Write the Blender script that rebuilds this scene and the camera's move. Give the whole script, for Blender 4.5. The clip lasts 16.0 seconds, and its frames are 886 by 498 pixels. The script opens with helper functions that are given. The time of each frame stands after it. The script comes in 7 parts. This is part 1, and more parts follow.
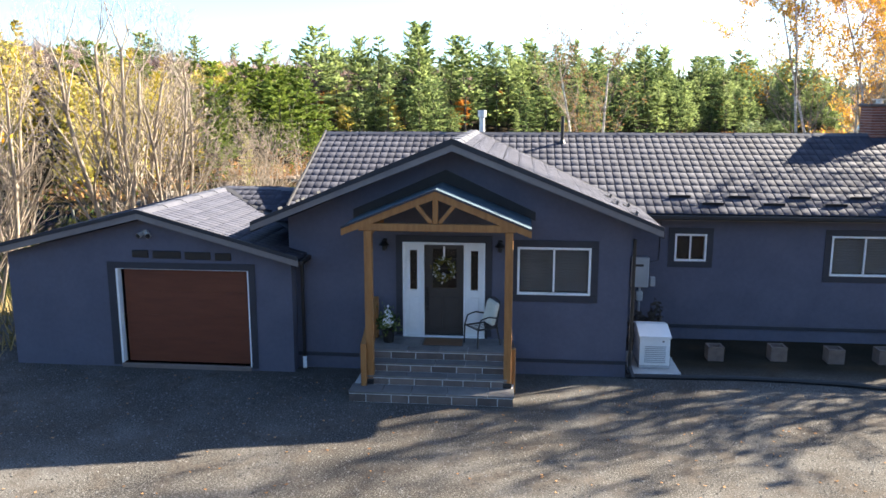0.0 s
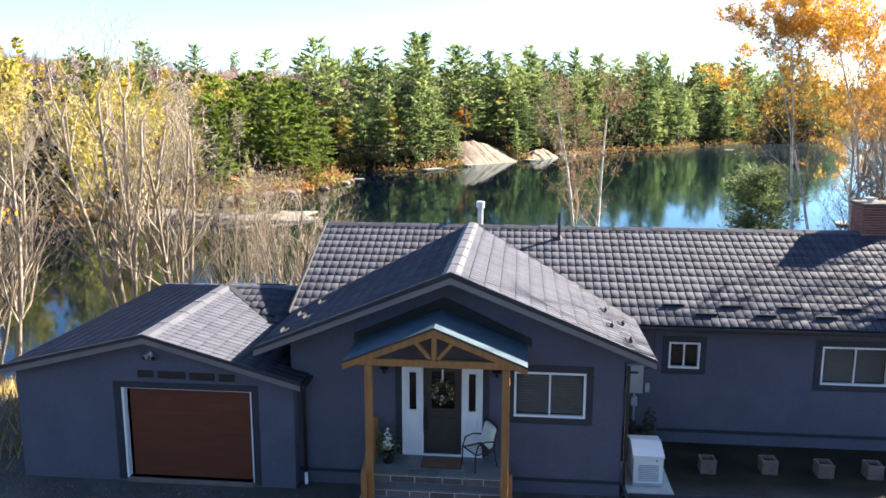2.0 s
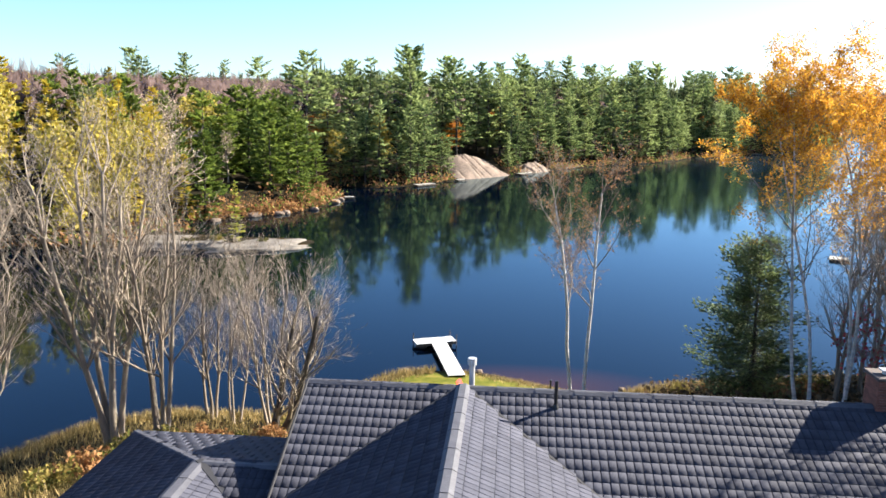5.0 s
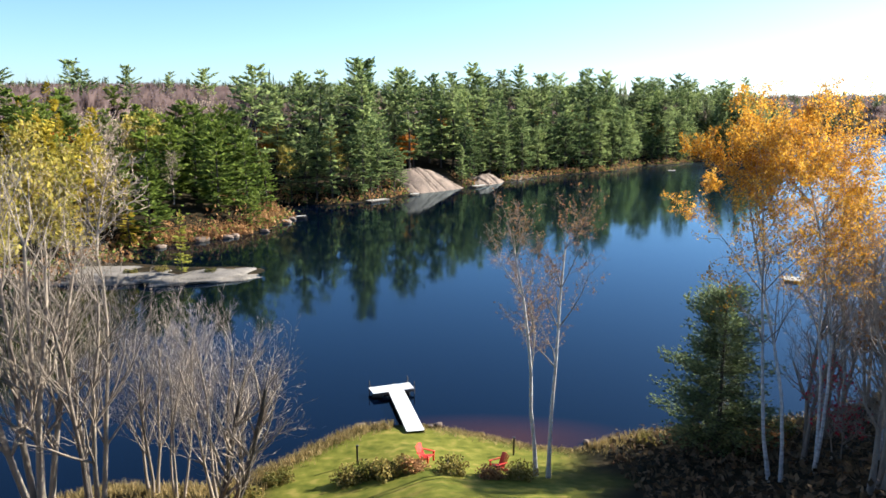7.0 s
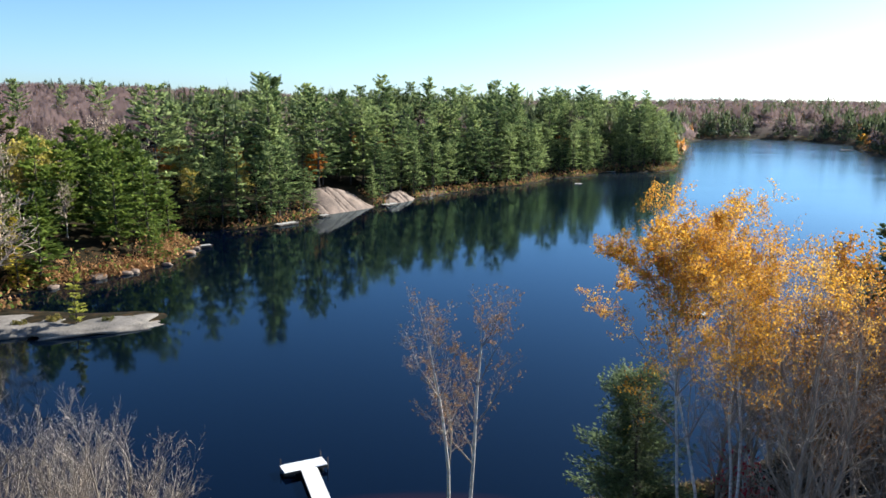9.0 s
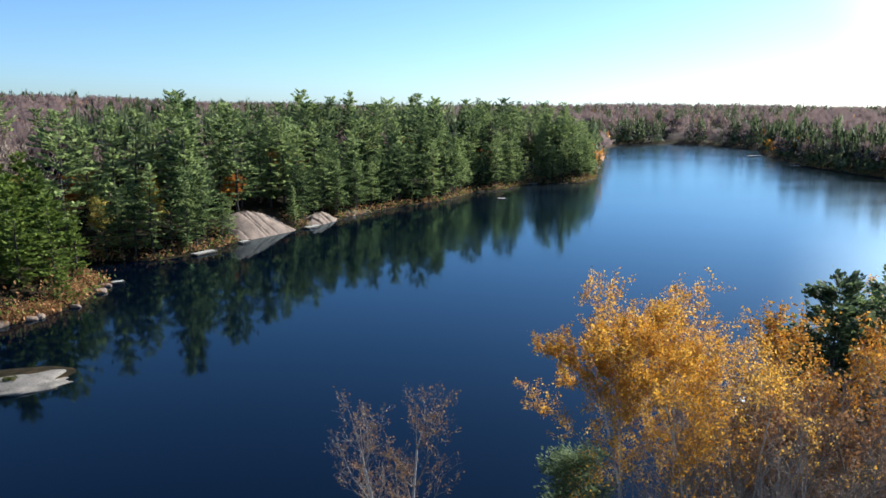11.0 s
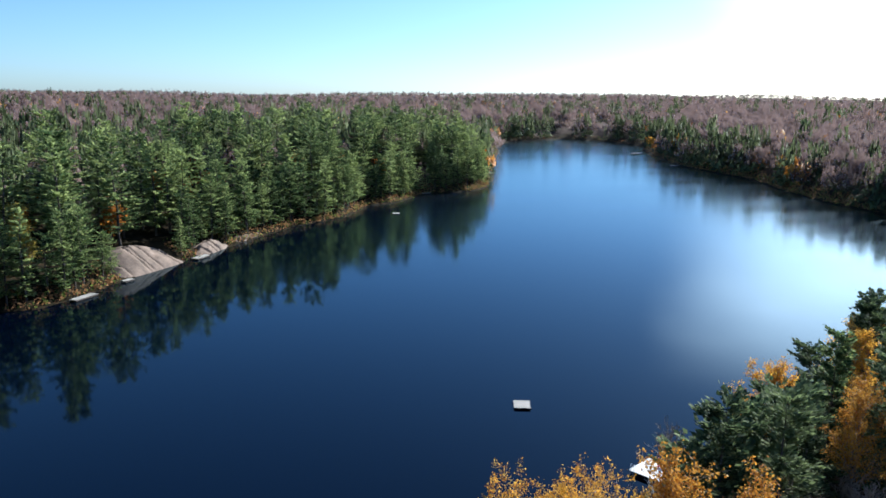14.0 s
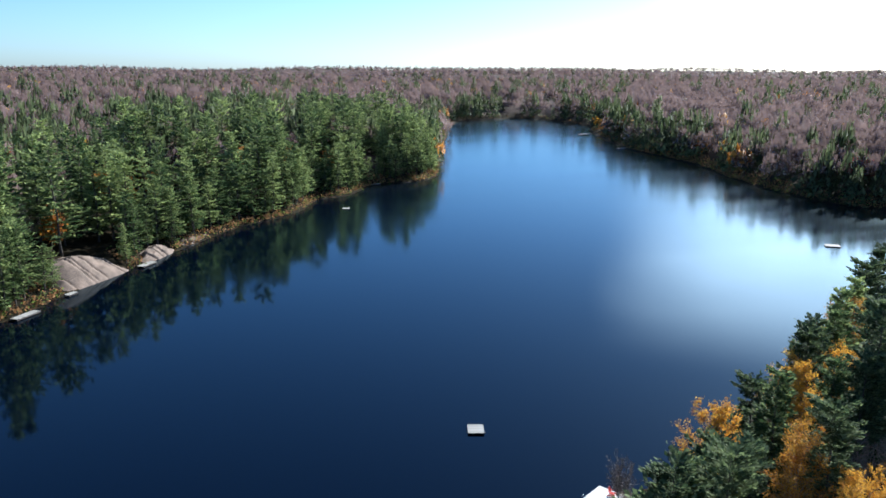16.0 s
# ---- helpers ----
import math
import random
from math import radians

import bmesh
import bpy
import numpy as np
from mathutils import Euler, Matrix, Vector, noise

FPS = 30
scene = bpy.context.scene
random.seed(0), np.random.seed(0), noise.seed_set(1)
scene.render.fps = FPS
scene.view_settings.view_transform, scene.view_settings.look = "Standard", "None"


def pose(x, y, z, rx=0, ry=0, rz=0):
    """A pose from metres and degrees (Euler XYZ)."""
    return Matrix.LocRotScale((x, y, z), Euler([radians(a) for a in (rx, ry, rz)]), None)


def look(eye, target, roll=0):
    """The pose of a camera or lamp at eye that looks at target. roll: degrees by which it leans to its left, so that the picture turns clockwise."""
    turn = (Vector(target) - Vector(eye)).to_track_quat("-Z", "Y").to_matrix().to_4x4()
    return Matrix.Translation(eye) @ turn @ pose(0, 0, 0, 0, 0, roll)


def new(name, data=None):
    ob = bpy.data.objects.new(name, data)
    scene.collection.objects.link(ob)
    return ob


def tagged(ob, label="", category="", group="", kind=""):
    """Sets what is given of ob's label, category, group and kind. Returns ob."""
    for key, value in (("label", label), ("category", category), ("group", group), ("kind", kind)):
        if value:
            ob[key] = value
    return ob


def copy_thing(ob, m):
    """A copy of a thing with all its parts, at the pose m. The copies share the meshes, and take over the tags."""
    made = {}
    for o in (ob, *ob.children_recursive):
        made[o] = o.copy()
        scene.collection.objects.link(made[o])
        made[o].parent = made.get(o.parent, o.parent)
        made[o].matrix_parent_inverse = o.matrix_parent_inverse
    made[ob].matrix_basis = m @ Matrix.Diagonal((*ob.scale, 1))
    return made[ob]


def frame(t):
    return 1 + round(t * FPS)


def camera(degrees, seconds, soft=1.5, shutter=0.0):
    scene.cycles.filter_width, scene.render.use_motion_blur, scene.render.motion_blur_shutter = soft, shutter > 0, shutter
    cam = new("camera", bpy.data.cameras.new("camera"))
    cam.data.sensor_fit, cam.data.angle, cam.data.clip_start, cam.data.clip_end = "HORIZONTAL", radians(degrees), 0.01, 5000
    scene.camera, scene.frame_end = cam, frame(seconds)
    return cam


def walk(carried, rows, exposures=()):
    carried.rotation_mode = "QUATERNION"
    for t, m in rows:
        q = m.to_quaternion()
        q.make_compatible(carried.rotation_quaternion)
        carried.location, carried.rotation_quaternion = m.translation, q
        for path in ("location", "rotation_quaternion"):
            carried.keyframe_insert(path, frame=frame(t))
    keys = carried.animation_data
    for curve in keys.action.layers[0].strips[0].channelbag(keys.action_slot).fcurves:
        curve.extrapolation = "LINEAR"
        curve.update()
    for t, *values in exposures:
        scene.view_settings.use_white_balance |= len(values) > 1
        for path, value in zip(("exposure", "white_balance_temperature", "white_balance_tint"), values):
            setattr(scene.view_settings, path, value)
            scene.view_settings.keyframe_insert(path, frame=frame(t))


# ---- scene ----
cam = camera(59.26, 16.0, soft=1.6)
# seconds, eye, target, roll
PATH = [
    (0, (1.594, -16.686, 5.888), (0.631, -6.898, 4.078), 0.01),
    (0.5, (1.595, -16.683, 6.525), (0.634, -6.894, 4.722), 0.02),
    (1, (1.600, -16.672, 7.210), (0.640, -6.882, 5.407), 0.07),
    (1.5, (1.599, -16.651, 7.922), (0.641, -6.862, 6.116), 0.10),
    (2, (1.601, -16.583, 8.666), (0.644, -6.795, 6.857), 0.12),
    (2.5, (1.603, -16.516, 9.449), (0.647, -6.729, 7.635), 0.15),
    (3, (1.600, -16.354, 10.218), (0.645, -6.566, 8.403), 0.21),
    (3.5, (1.605, -16.136, 10.990), (0.651, -6.349, 9.175), 0.20),
    (4, (1.605, -15.849, 11.790), (0.654, -6.061, 9.972), 0.28),
    (4.2, (1.570, -15.625, 12.137), (0.631, -5.843, 10.285), 0.54),
    (6.5, (1.054, -11.674, 14.722), (0.548, -1.850, 12.924), 0.38),
    (7, (0.997, -11.177, 15.905), (0.746, -1.344, 14.102), 0.46),
    (7.5, (0.962, -10.715, 17.164), (1.023, -0.879, 15.360), 0.51),
    (8, (0.880, -10.320, 18.616), (1.241, -0.491, 16.806), 0.58),
    (8.5, (0.910, -9.808, 20.065), (1.544, 0.007, 18.257), 0.77),
    (9, (0.851, -8.823, 21.229), (1.738, 0.974, 19.432), 0.82),
    (9.5, (0.898, -8.043, 22.526), (2.010, 1.733, 20.739), 0.79),
    (12, (0.732, -4.301, 28.548), (3.071, 5.265, 26.806), 0.48),
    (12.5, (0.788, -3.893, 30.483), (3.341, 5.612, 28.709), 0.64),
    (13, (0.875, -3.419, 32.493), (3.643, 6.018, 30.682), 0.73),
    (13.5, (1.031, -2.915, 34.574), (3.999, 6.453, 32.717), 0.65),
    (14, (1.270, -2.470, 36.692), (4.421, 6.827, 34.785), 0.49),
    (14.5, (1.415, -2.060, 38.741), (4.748, 7.160, 36.769), 0.30),
    (15, (1.451, -1.901, 40.775), (4.929, 7.247, 38.723), 0.30),
    (15.5, (1.530, -1.540, 42.659), (5.140, 7.537, 40.519), 0.30),
    (16, (1.524, -1.066, 44.615), (5.248, 7.941, 42.376), 0.31),
]
# the clip's camera darkens and cools its picture as it climbs: seconds, stops, kelvin, tint
walk(cam, [(t, look(eye, target, roll)) for t, eye, target, roll in PATH],
     exposures=[(0.0, 2.78, 7200, 9), (2.0, 2.64, 7150, 9), (4.0, 2.28, 6900, 9), (7.0, 1.8, 6400, 8), (9.5, 1.45, 6050, 7), (12.0, 1.22, 5800, 6), (16.0, 1.3, 5600, 6)])

# ---- daylight ----
SUN_AZ, SUN_EL = radians(61), radians(27)   # azimuth from +y towards +x
SUN_DIR = Vector((math.sin(SUN_AZ) * math.cos(SUN_EL), math.cos(SUN_AZ) * math.cos(SUN_EL), math.sin(SUN_EL)))
world = bpy.data.worlds.new("sky")
scene.world = world
world.use_nodes = True
wn = world.node_tree
sky = wn.nodes.new("ShaderNodeTexSky")
sky.sky_type = "NISHITA"
sky.sun_disc = False
sky.sun_elevation = SUN_EL
sky.sun_rotation = SUN_AZ
sky.air_density = 0.75
sky.dust_density = 0.55
sky.ozone_density = 4.0
bg = wn.nodes["Background"]
bg.inputs["Strength"].default_value = 0.068
# thin high cloud, drawn out along the wind, thickest below the sun
tc = wn.nodes.new("ShaderNodeTexCoord")
cmap = wn.nodes.new("ShaderNodeMapping")
cmap.inputs["Rotation"].default_value, cmap.inputs["Scale"].default_value = (0, 0, 0.6), (2.2, 1.4, 6.0)
cn = wn.nodes.new("ShaderNodeTexNoise")
cn.inputs["Scale"].default_value, cn.inputs["Detail"].default_value, cn.inputs["Roughness"].default_value = 1.7, 4, 0.45
toward = wn.nodes.new("ShaderNodeVectorMath")
toward.operation = "DOT_PRODUCT"
toward.inputs[1].default_value = (0.75, 0.615, 0.245)
near_sun = wn.nodes.new("ShaderNodeMapRange")
near_sun.inputs["From Min"].default_value, near_sun.inputs["From Max"].default_value = 0.93, 0.997
near_sun.inputs["To Min"].default_value, near_sun.inputs["To Max"].default_value = -0.03, 0.58
lift = wn.nodes.new("ShaderNodeMath")
lift.operation = "MULTIPLY_ADD"
lift.inputs[1].default_value = 0.45
cover = wn.nodes.new("ShaderNodeMapRange")
cover.interpolation_type = "SMOOTHSTEP"
cover.inputs["From Min"].default_value, cover.inputs["From Max"].default_value = 0.38, 1.05
cover.inputs["To Max"].default_value = 1.0
haze = wn.nodes.new("ShaderNodeMix")
haze.data_type = "RGBA"
haze.inputs["B"].default_value = (34.0, 34.0, 35.5, 1)
wn.links.new(tc.outputs["Generated"], cmap.inputs["Vector"])
wn.links.new(tc.outputs["Generated"], toward.inputs[0])
wn.links.new(cmap.outputs["Vector"], cn.inputs["Vector"])
wn.links.new(toward.outputs["Value"], near_sun.inputs["Value"])
wn.links.new(cn.outputs["Fac"], lift.inputs[0])
wn.links.new(near_sun.outputs["Result"], lift.inputs[2])
wn.links.new(lift.outputs[0], cover.inputs["Value"])
level = wn.nodes.new("ShaderNodeSeparateXYZ")
band = wn.nodes.new("ShaderNodeValToRGB")
band.color_ramp.interpolation = "EASE"
for where, much in ((0.09, 0.32), (0.17, 1.0), (0.24, 1.0), (0.36, 0.0)):
    stop = band.color_ramp.elements.new(where)
    stop.color = (much, much, much, 1)
band.color_ramp.elements[0].color, band.color_ramp.elements[-1].color = (0.28, 0.28, 0.28, 1), (0, 0, 0, 1)
banked = wn.nodes.new("ShaderNodeMath")
banked.operation = "MULTIPLY"
wn.links.new(tc.outputs["Generated"], level.inputs[0])
wn.links.new(level.outputs["Z"], band.inputs["Fac"])
wn.links.new(cover.outputs["Result"], banked.inputs[0])
wn.links.new(band.outputs["Color"], banked.inputs[1])
wn.links.new(banked.outputs[0], haze.inputs["Factor"])
clear = wn.nodes.new("ShaderNodeMix")
clear.data_type, clear.blend_type = "RGBA", "MULTIPLY"
clear.inputs["Factor"].default_value = 1.0
clear.inputs["B"].default_value = (0.9, 0.985, 1.05, 1)
wn.links.new(sky.outputs["Color"], clear.inputs["A"])
wn.links.new(clear.outputs["Result"], haze.inputs["A"])
wn.links.new(haze.outputs["Result"], bg.inputs["Color"])
sun_lamp = bpy.data.lights.new("sun", "SUN")
sun_lamp.energy, sun_lamp.angle, sun_lamp.color = 5.0, radians(0.6), (1.0, 0.93, 0.82)
sun_ob = new("sun", sun_lamp)
sun_ob.matrix_world = look(SUN_DIR * 300, (0, 0, 0))


# ---- materials ----
def mat(name, dark, light, scale=6.0, rough=0.7, metal=0.0, bump=0.15, bump_scale=None, fine=0.35,
        per_object=0.0, per_island=0.0, coat=0.0, stretch=(1, 1, 1), ior=1.45, translucent=0.0, detail=6.0, open_work=0.0):
    """A surface that varies between two colours at a coarse and a fine scale, with fine relief."""
    m = bpy.data.materials.new(name)
    m.use_nodes = True
    n, l = m.node_tree.nodes, m.node_tree.links
    bsdf = n["Principled BSDF"]
    tc = n.new("ShaderNodeTexCoord")
    mp = n.new("ShaderNodeMapping")
    mp.inputs["Scale"].default_value = stretch
    l.new(tc.outputs["Object"], mp.inputs["Vector"])
    big, small = n.new("ShaderNodeTexNoise"), n.new("ShaderNodeTexNoise")
    big.inputs["Scale"].default_value, big.inputs["Detail"].default_value = scale, detail
    small.inputs["Scale"].default_value, small.inputs["Detail"].default_value = scale * 9, 4
    l.new(mp.outputs["Vector"], big.inputs["Vector"])
    l.new(mp.outputs["Vector"], small.inputs["Vector"])
    mix = n.new("ShaderNodeMath")
    mix.operation = "MULTIPLY_ADD"
    mix.inputs[1].default_value = fine
    l.new(small.outputs["Fac"], mix.inputs[0])
    sub = n.new("ShaderNodeMath")
    sub.operation = "MULTIPLY"
    sub.inputs[1].default_value = 1 - fine
    l.new(big.outputs["Fac"], sub.inputs[0])
    l.new(sub.outputs[0], mix.inputs[2])
    value = mix.outputs[0]
    info = n.new("ShaderNodeObjectInfo")
    geo = n.new("ShaderNodeNewGeometry")
    for amount, socket in ((per_object, info.outputs["Random"]), (per_island, geo.outputs["Random Per Island"])):
        if amount:
            add = n.new("ShaderNodeMath")
            add.operation = "MULTIPLY_ADD"
            add.inputs[1].default_value = amount
            l.new(socket, add.inputs[0])
            off = n.new("ShaderNodeMath")
            off.operation = "SUBTRACT"
            off.inputs[1].default_value = amount / 2
            l.new(value, off.inputs[0])
            l.new(off.outputs[0], add.inputs[2])
            value = add.outputs[0]
    ramp = n.new("ShaderNodeValToRGB")
    ramp.color_ramp.elements[0].position, ramp.color_ramp.elements[1].position = 0.28, 0.72
    ramp.color_ramp.elements[0].color, ramp.color_ramp.elements[1].color = (*dark, 1), (*light, 1)
    l.new(value, ramp.inputs["Fac"])
    l.new(ramp.outputs["Color"], bsdf.inputs["Base Color"])
    bsdf.inputs["Roughness"].default_value = rough
    bsdf.inputs["Metallic"].default_value = metal
    bsdf.inputs["Coat Weight"].default_value = coat
    bsdf.inputs["IOR"].default_value = ior
    if bump:
        b = n.new("ShaderNodeBump")
        b.inputs["Strength"].default_value = bump
        b.inputs["Distance"].default_value = 0.02
        src = small
        if bump_scale:
            src = n.new("ShaderNodeTexNoise")
            src.inputs["Scale"].default_value, src.inputs["Detail"].default_value = bump_scale, 5
            l.new(mp.outputs["Vector"], src.inputs["Vector"])
        l.new(src.outputs["Fac"], b.inputs["Height"])
        l.new(b.outputs["Normal"], bsdf.inputs["Normal"])
    if translucent:
        bsdf.inputs["Specular IOR Level"].default_value = 0.15
        tr, ms = n.new("ShaderNodeBsdfTranslucent"), n.new("ShaderNodeMixShader")
        ms.inputs["Fac"].default_value = translucent
        l.new(ramp.outputs["Color"], tr.inputs["Color"])
        l.new(bsdf.outputs["BSDF"], ms.inputs[1])
        l.new(tr.outputs["BSDF"], ms.inputs[2])
        l.new(ms.outputs["Shader"], n["Material Output"].inputs["Surface"])
        if open_work:
            gaps, mo = n.new("ShaderNodeBsdfTransparent"), n.new("ShaderNodeMixShader")
            mo.inputs["Fac"].default_value = open_work
            l.new(ms.outputs["Shader"], mo.inputs[1])
            l.new(gaps.outputs["BSDF"], mo.inputs[2])
            l.new(mo.outputs["Shader"], n["Material Output"].inputs["Surface"])
    return m


M = {}
M["stucco"] = mat("stucco", (0.077, 0.078, 0.107), (0.108, 0.109, 0.147), 1.2, 0.85, bump=0.5, bump_scale=60)
M["trim"] = mat("trim", (0.022, 0.023, 0.032), (0.034, 0.035, 0.046), 2, 0.6, bump=0.1)
M["fascia"] = mat("fascia", (0.13, 0.115, 0.115), (0.19, 0.17, 0.165), 2, 0.55, bump=0.05)
M["roof_edge"] = mat("roof_edge", (0.018, 0.018, 0.022), (0.036, 0.036, 0.042), 3, 0.8, bump=0.1)
M["tile"] = mat("tile", (0.036, 0.038, 0.053), (0.07, 0.073, 0.097), 2.5, 0.8, bump=0.25, bump_scale=90, per_object=0.2, per_island=0.2, ior=1.2)
M["ridge_cap"] = mat("ridge_cap", (0.05, 0.051, 0.064), (0.1, 0.1, 0.118), 3, 0.65, bump=0.2, bump_scale=80)
M["copper_blue"] = mat("porch_roof_metal", (0.03, 0.055, 0.078), (0.075, 0.125, 0.16), 2.5, 0.6, metal=0.15, bump=0.1)
M["cedar"] = mat("cedar", (0.21, 0.088, 0.026), (0.37, 0.17, 0.055), 5, 0.6, bump=0.25, stretch=(3, 3, 0.4))
M["garage_wood"] = mat("garage_wood", (0.1, 0.025, 0.012), (0.155, 0.041, 0.02), 3, 0.5, bump=0.1, stretch=(0.5, 3, 3))
M["white"] = mat("white_paint", (0.68, 0.68, 0.68), (0.82, 0.82, 0.81), 3, 0.45, bump=0.05)
M["door_grey"] = mat("door_grey", (0.028, 0.025, 0.025), (0.042, 0.038, 0.037), 3, 0.45, bump=0.05)
M["black"] = mat("black_metal", (0.008, 0.008, 0.009), (0.018, 0.018, 0.02), 4, 0.45, bump=0.05)
M["slate"] = mat("slate", (0.105, 0.1, 0.1), (0.2, 0.188, 0.182), 3, 0.6, bump=0.3, per_object=0.3)
M["stone"] = mat("stone", (0.085, 0.066, 0.06), (0.17, 0.13, 0.115), 4, 0.8, bump=0.5, per_object=0.5)
M["mortar"] = mat("mortar", (0.42, 0.42, 0.42), (0.56, 0.55, 0.54), 8, 0.9, bump=0.3)
M["concrete"] = mat("concrete", (0.32, 0.32, 0.31), (0.45, 0.45, 0.44), 4, 0.9, bump=0.3)
M["block"] = mat("planter_block", (0.1, 0.07, 0.058), (0.2, 0.145, 0.12), 6, 0.9, bump=0.4, per_object=0.2)
M["chips"] = mat("stone_chips", (0.025, 0.0245, 0.024), (0.15, 0.146, 0.14), 3, 0.9, bump=0, per_island=0.9)
M["soil"] = mat("soil", (0.02, 0.016, 0.012), (0.06, 0.05, 0.035), 9, 0.95, bump=0.6)
M["brick"] = mat("brick", (0.15, 0.055, 0.04), (0.26, 0.1, 0.07), 5, 0.85, bump=0.4, per_object=0.4)
M["galv"] = mat("galvanised", (0.5, 0.5, 0.5), (0.7, 0.7, 0.7), 5, 0.4, metal=0.5, bump=0.05)
M["plastic_white"] = mat("plastic_white", (0.66, 0.67, 0.66), (0.76, 0.77, 0.76), 2, 0.4, bump=0.02)
M["grey_box"] = mat("grey_box", (0.3, 0.31, 0.32), (0.4, 0.41, 0.42), 3, 0.5, bump=0.03)
M["cushion"] = mat("cushion", (0.5, 0.48, 0.4), (0.66, 0.63, 0.55), 8, 0.9, bump=0.2)
M["mat_coir"] = mat("coir", (0.13, 0.06, 0.03), (0.22, 0.11, 0.055), 20, 0.95, bump=0.6)
M["red_paint"] = mat("red_paint", (0.5, 0.02, 0.012), (0.66, 0.05, 0.03), 3, 0.45, bump=0.05)
M["dock_board"] = mat("dock_board", (0.52, 0.52, 0.52), (0.72, 0.72, 0.7), 2, 0.7, bump=0.2, per_object=0.35, stretch=(1, 4, 1))
M["dock_frame"] = mat("dock_frame", (0.05, 0.04, 0.035), (0.11, 0.09, 0.075), 3, 0.85, bump=0.3)
M["weathered"] = mat("weathered_wood", (0.22, 0.21, 0.19), (0.4, 0.38, 0.35), 2, 0.8, bump=0.3, per_object=0.3)
M["rock"] = mat("granite", (0.06, 0.045, 0.036), (0.28, 0.2, 0.152), 0.5, 0.9, bump=0.7, bump_scale=2.4, fine=0.5, stretch=(1, 1, 0.6))
M["bark"] = mat("bark", (0.15, 0.12, 0.095), (0.35, 0.288, 0.226), 3, 0.9, bump=0.6, stretch=(2, 2, 0.5), per_object=0.3)
M["bark_dark"] = mat("bark_dark", (0.03, 0.024, 0.02), (0.085, 0.07, 0.058), 3, 0.9, bump=0.6, stretch=(2, 2, 0.5))
M["birch_bark"] = mat("birch_bark", (0.16, 0.14, 0.125), (0.74, 0.71, 0.67), 2.2, 0.75, bump=0.3, stretch=(0.8, 0.8, 3.0))
M["needles"] = mat("pine_needles", (0.05, 0.088, 0.034), (0.335, 0.4, 0.155), 0.35, 0.75, bump=0, per_object=0.45, per_island=0.5, translucent=0.5)
M["needles_dark"] = mat("pine_needles_dark", (0.035, 0.058, 0.028), (0.19, 0.24, 0.105), 0.5, 0.75, bump=0, per_object=0.3, per_island=0.5, translucent=0.4)
M["needles_young"] = mat("pine_needles_light", (0.08, 0.12, 0.024), (0.27, 0.34, 0.07), 0.4, 0.75, bump=0, per_object=0.35, per_island=0.55, translucent=0.4)
M["larch"] = mat("larch_needles", (0.24, 0.2, 0.02), (0.55, 0.43, 0.06), 0.4, 0.75, bump=0, per_object=0.4, per_island=0.5, translucent=0.35)
M["leaf_gold"] = mat("golden_leaves", (0.42, 0.18, 0.015), (0.8, 0.48, 0.075), 0.5, 0.6, bump=0, per_object=0.2, per_island=0.6, translucent=0.55)
M["leaf_orange"] = mat("orange_leaves", (0.3, 0.105, 0.015), (0.6, 0.27, 0.05), 0.5, 0.6, bump=0, per_object=0.5, per_island=0.5, translucent=0.35)
M["leaf_amber"] = mat("amber_leaves", (0.34, 0.135, 0.018), (0.66, 0.36, 0.06), 0.5, 0.6, bump=0, per_object=0.2, per_island=0.7, translucent=0.35)
M["leaf_red"] = mat("red_leaves", (0.3, 0.015, 0.03), (0.5, 0.04, 0.06), 0.5, 0.6, bump=0, per_island=0.5, translucent=0.35)
M["tamarack"] = mat("tamarack_needles", (0.2, 0.22, 0.035), (0.46, 0.44, 0.09), 0.5, 0.75, bump=0, per_island=0.5, translucent=0.4)
M["leaf_brown"] = mat("dry_leaves", (0.2, 0.1, 0.045), (0.42, 0.23, 0.1), 0.5, 0.8, bump=0, per_island=0.6, translucent=0.3)
M["leaf_yellow"] = mat("yellow_green_leaves", (0.24, 0.215, 0.045), (0.52, 0.42, 0.1), 0.4, 0.7, bump=0, per_object=0.4, per_island=0.5, translucent=0.5)
M["twig"] = mat("twigs", (0.24, 0.185, 0.14), (0.48, 0.38, 0.29), 0.2, 0.9, bump=0, per_object=0.4, per_island=0.5)
M["twig_far"] = mat("far_twigs", (0.17, 0.122, 0.114), (0.3, 0.214, 0.202), 0.02, 0.95, bump=0, per_island=0.2, translucent=0.4, open_work=0.45)
M["needles_far"] = mat("far_needles", (0.035, 0.055, 0.028), (0.15, 0.185, 0.085), 0.05, 0.8, bump=0, per_island=0.4, translucent=0.3)
M["rock_grey"] = mat("grey_granite", (0.05, 0.046, 0.04), (0.25, 0.22, 0.19), 0.5, 0.9, bump=0.9, bump_scale=3.0, fine=0.5)
M["brush"] = mat("brush", (0.05, 0.038, 0.022), (0.19, 0.125, 0.07), 0.4, 0.9, bump=0, per_island=0.6, translucent=0.25)
M["grass_blades"] = mat("grass_blades", (0.15, 0.12, 0.045), (0.42, 0.31, 0.14), 0.4, 0.8, bump=0, per_island=0.6, translucent=0.3)
M["shrub"] = mat("shrub_leaves", (0.08, 0.09, 0.02), (0.26, 0.2, 0.06), 0.5, 0.8, bump=0, per_object=0.5, per_island=0.6, translucent=0.3)

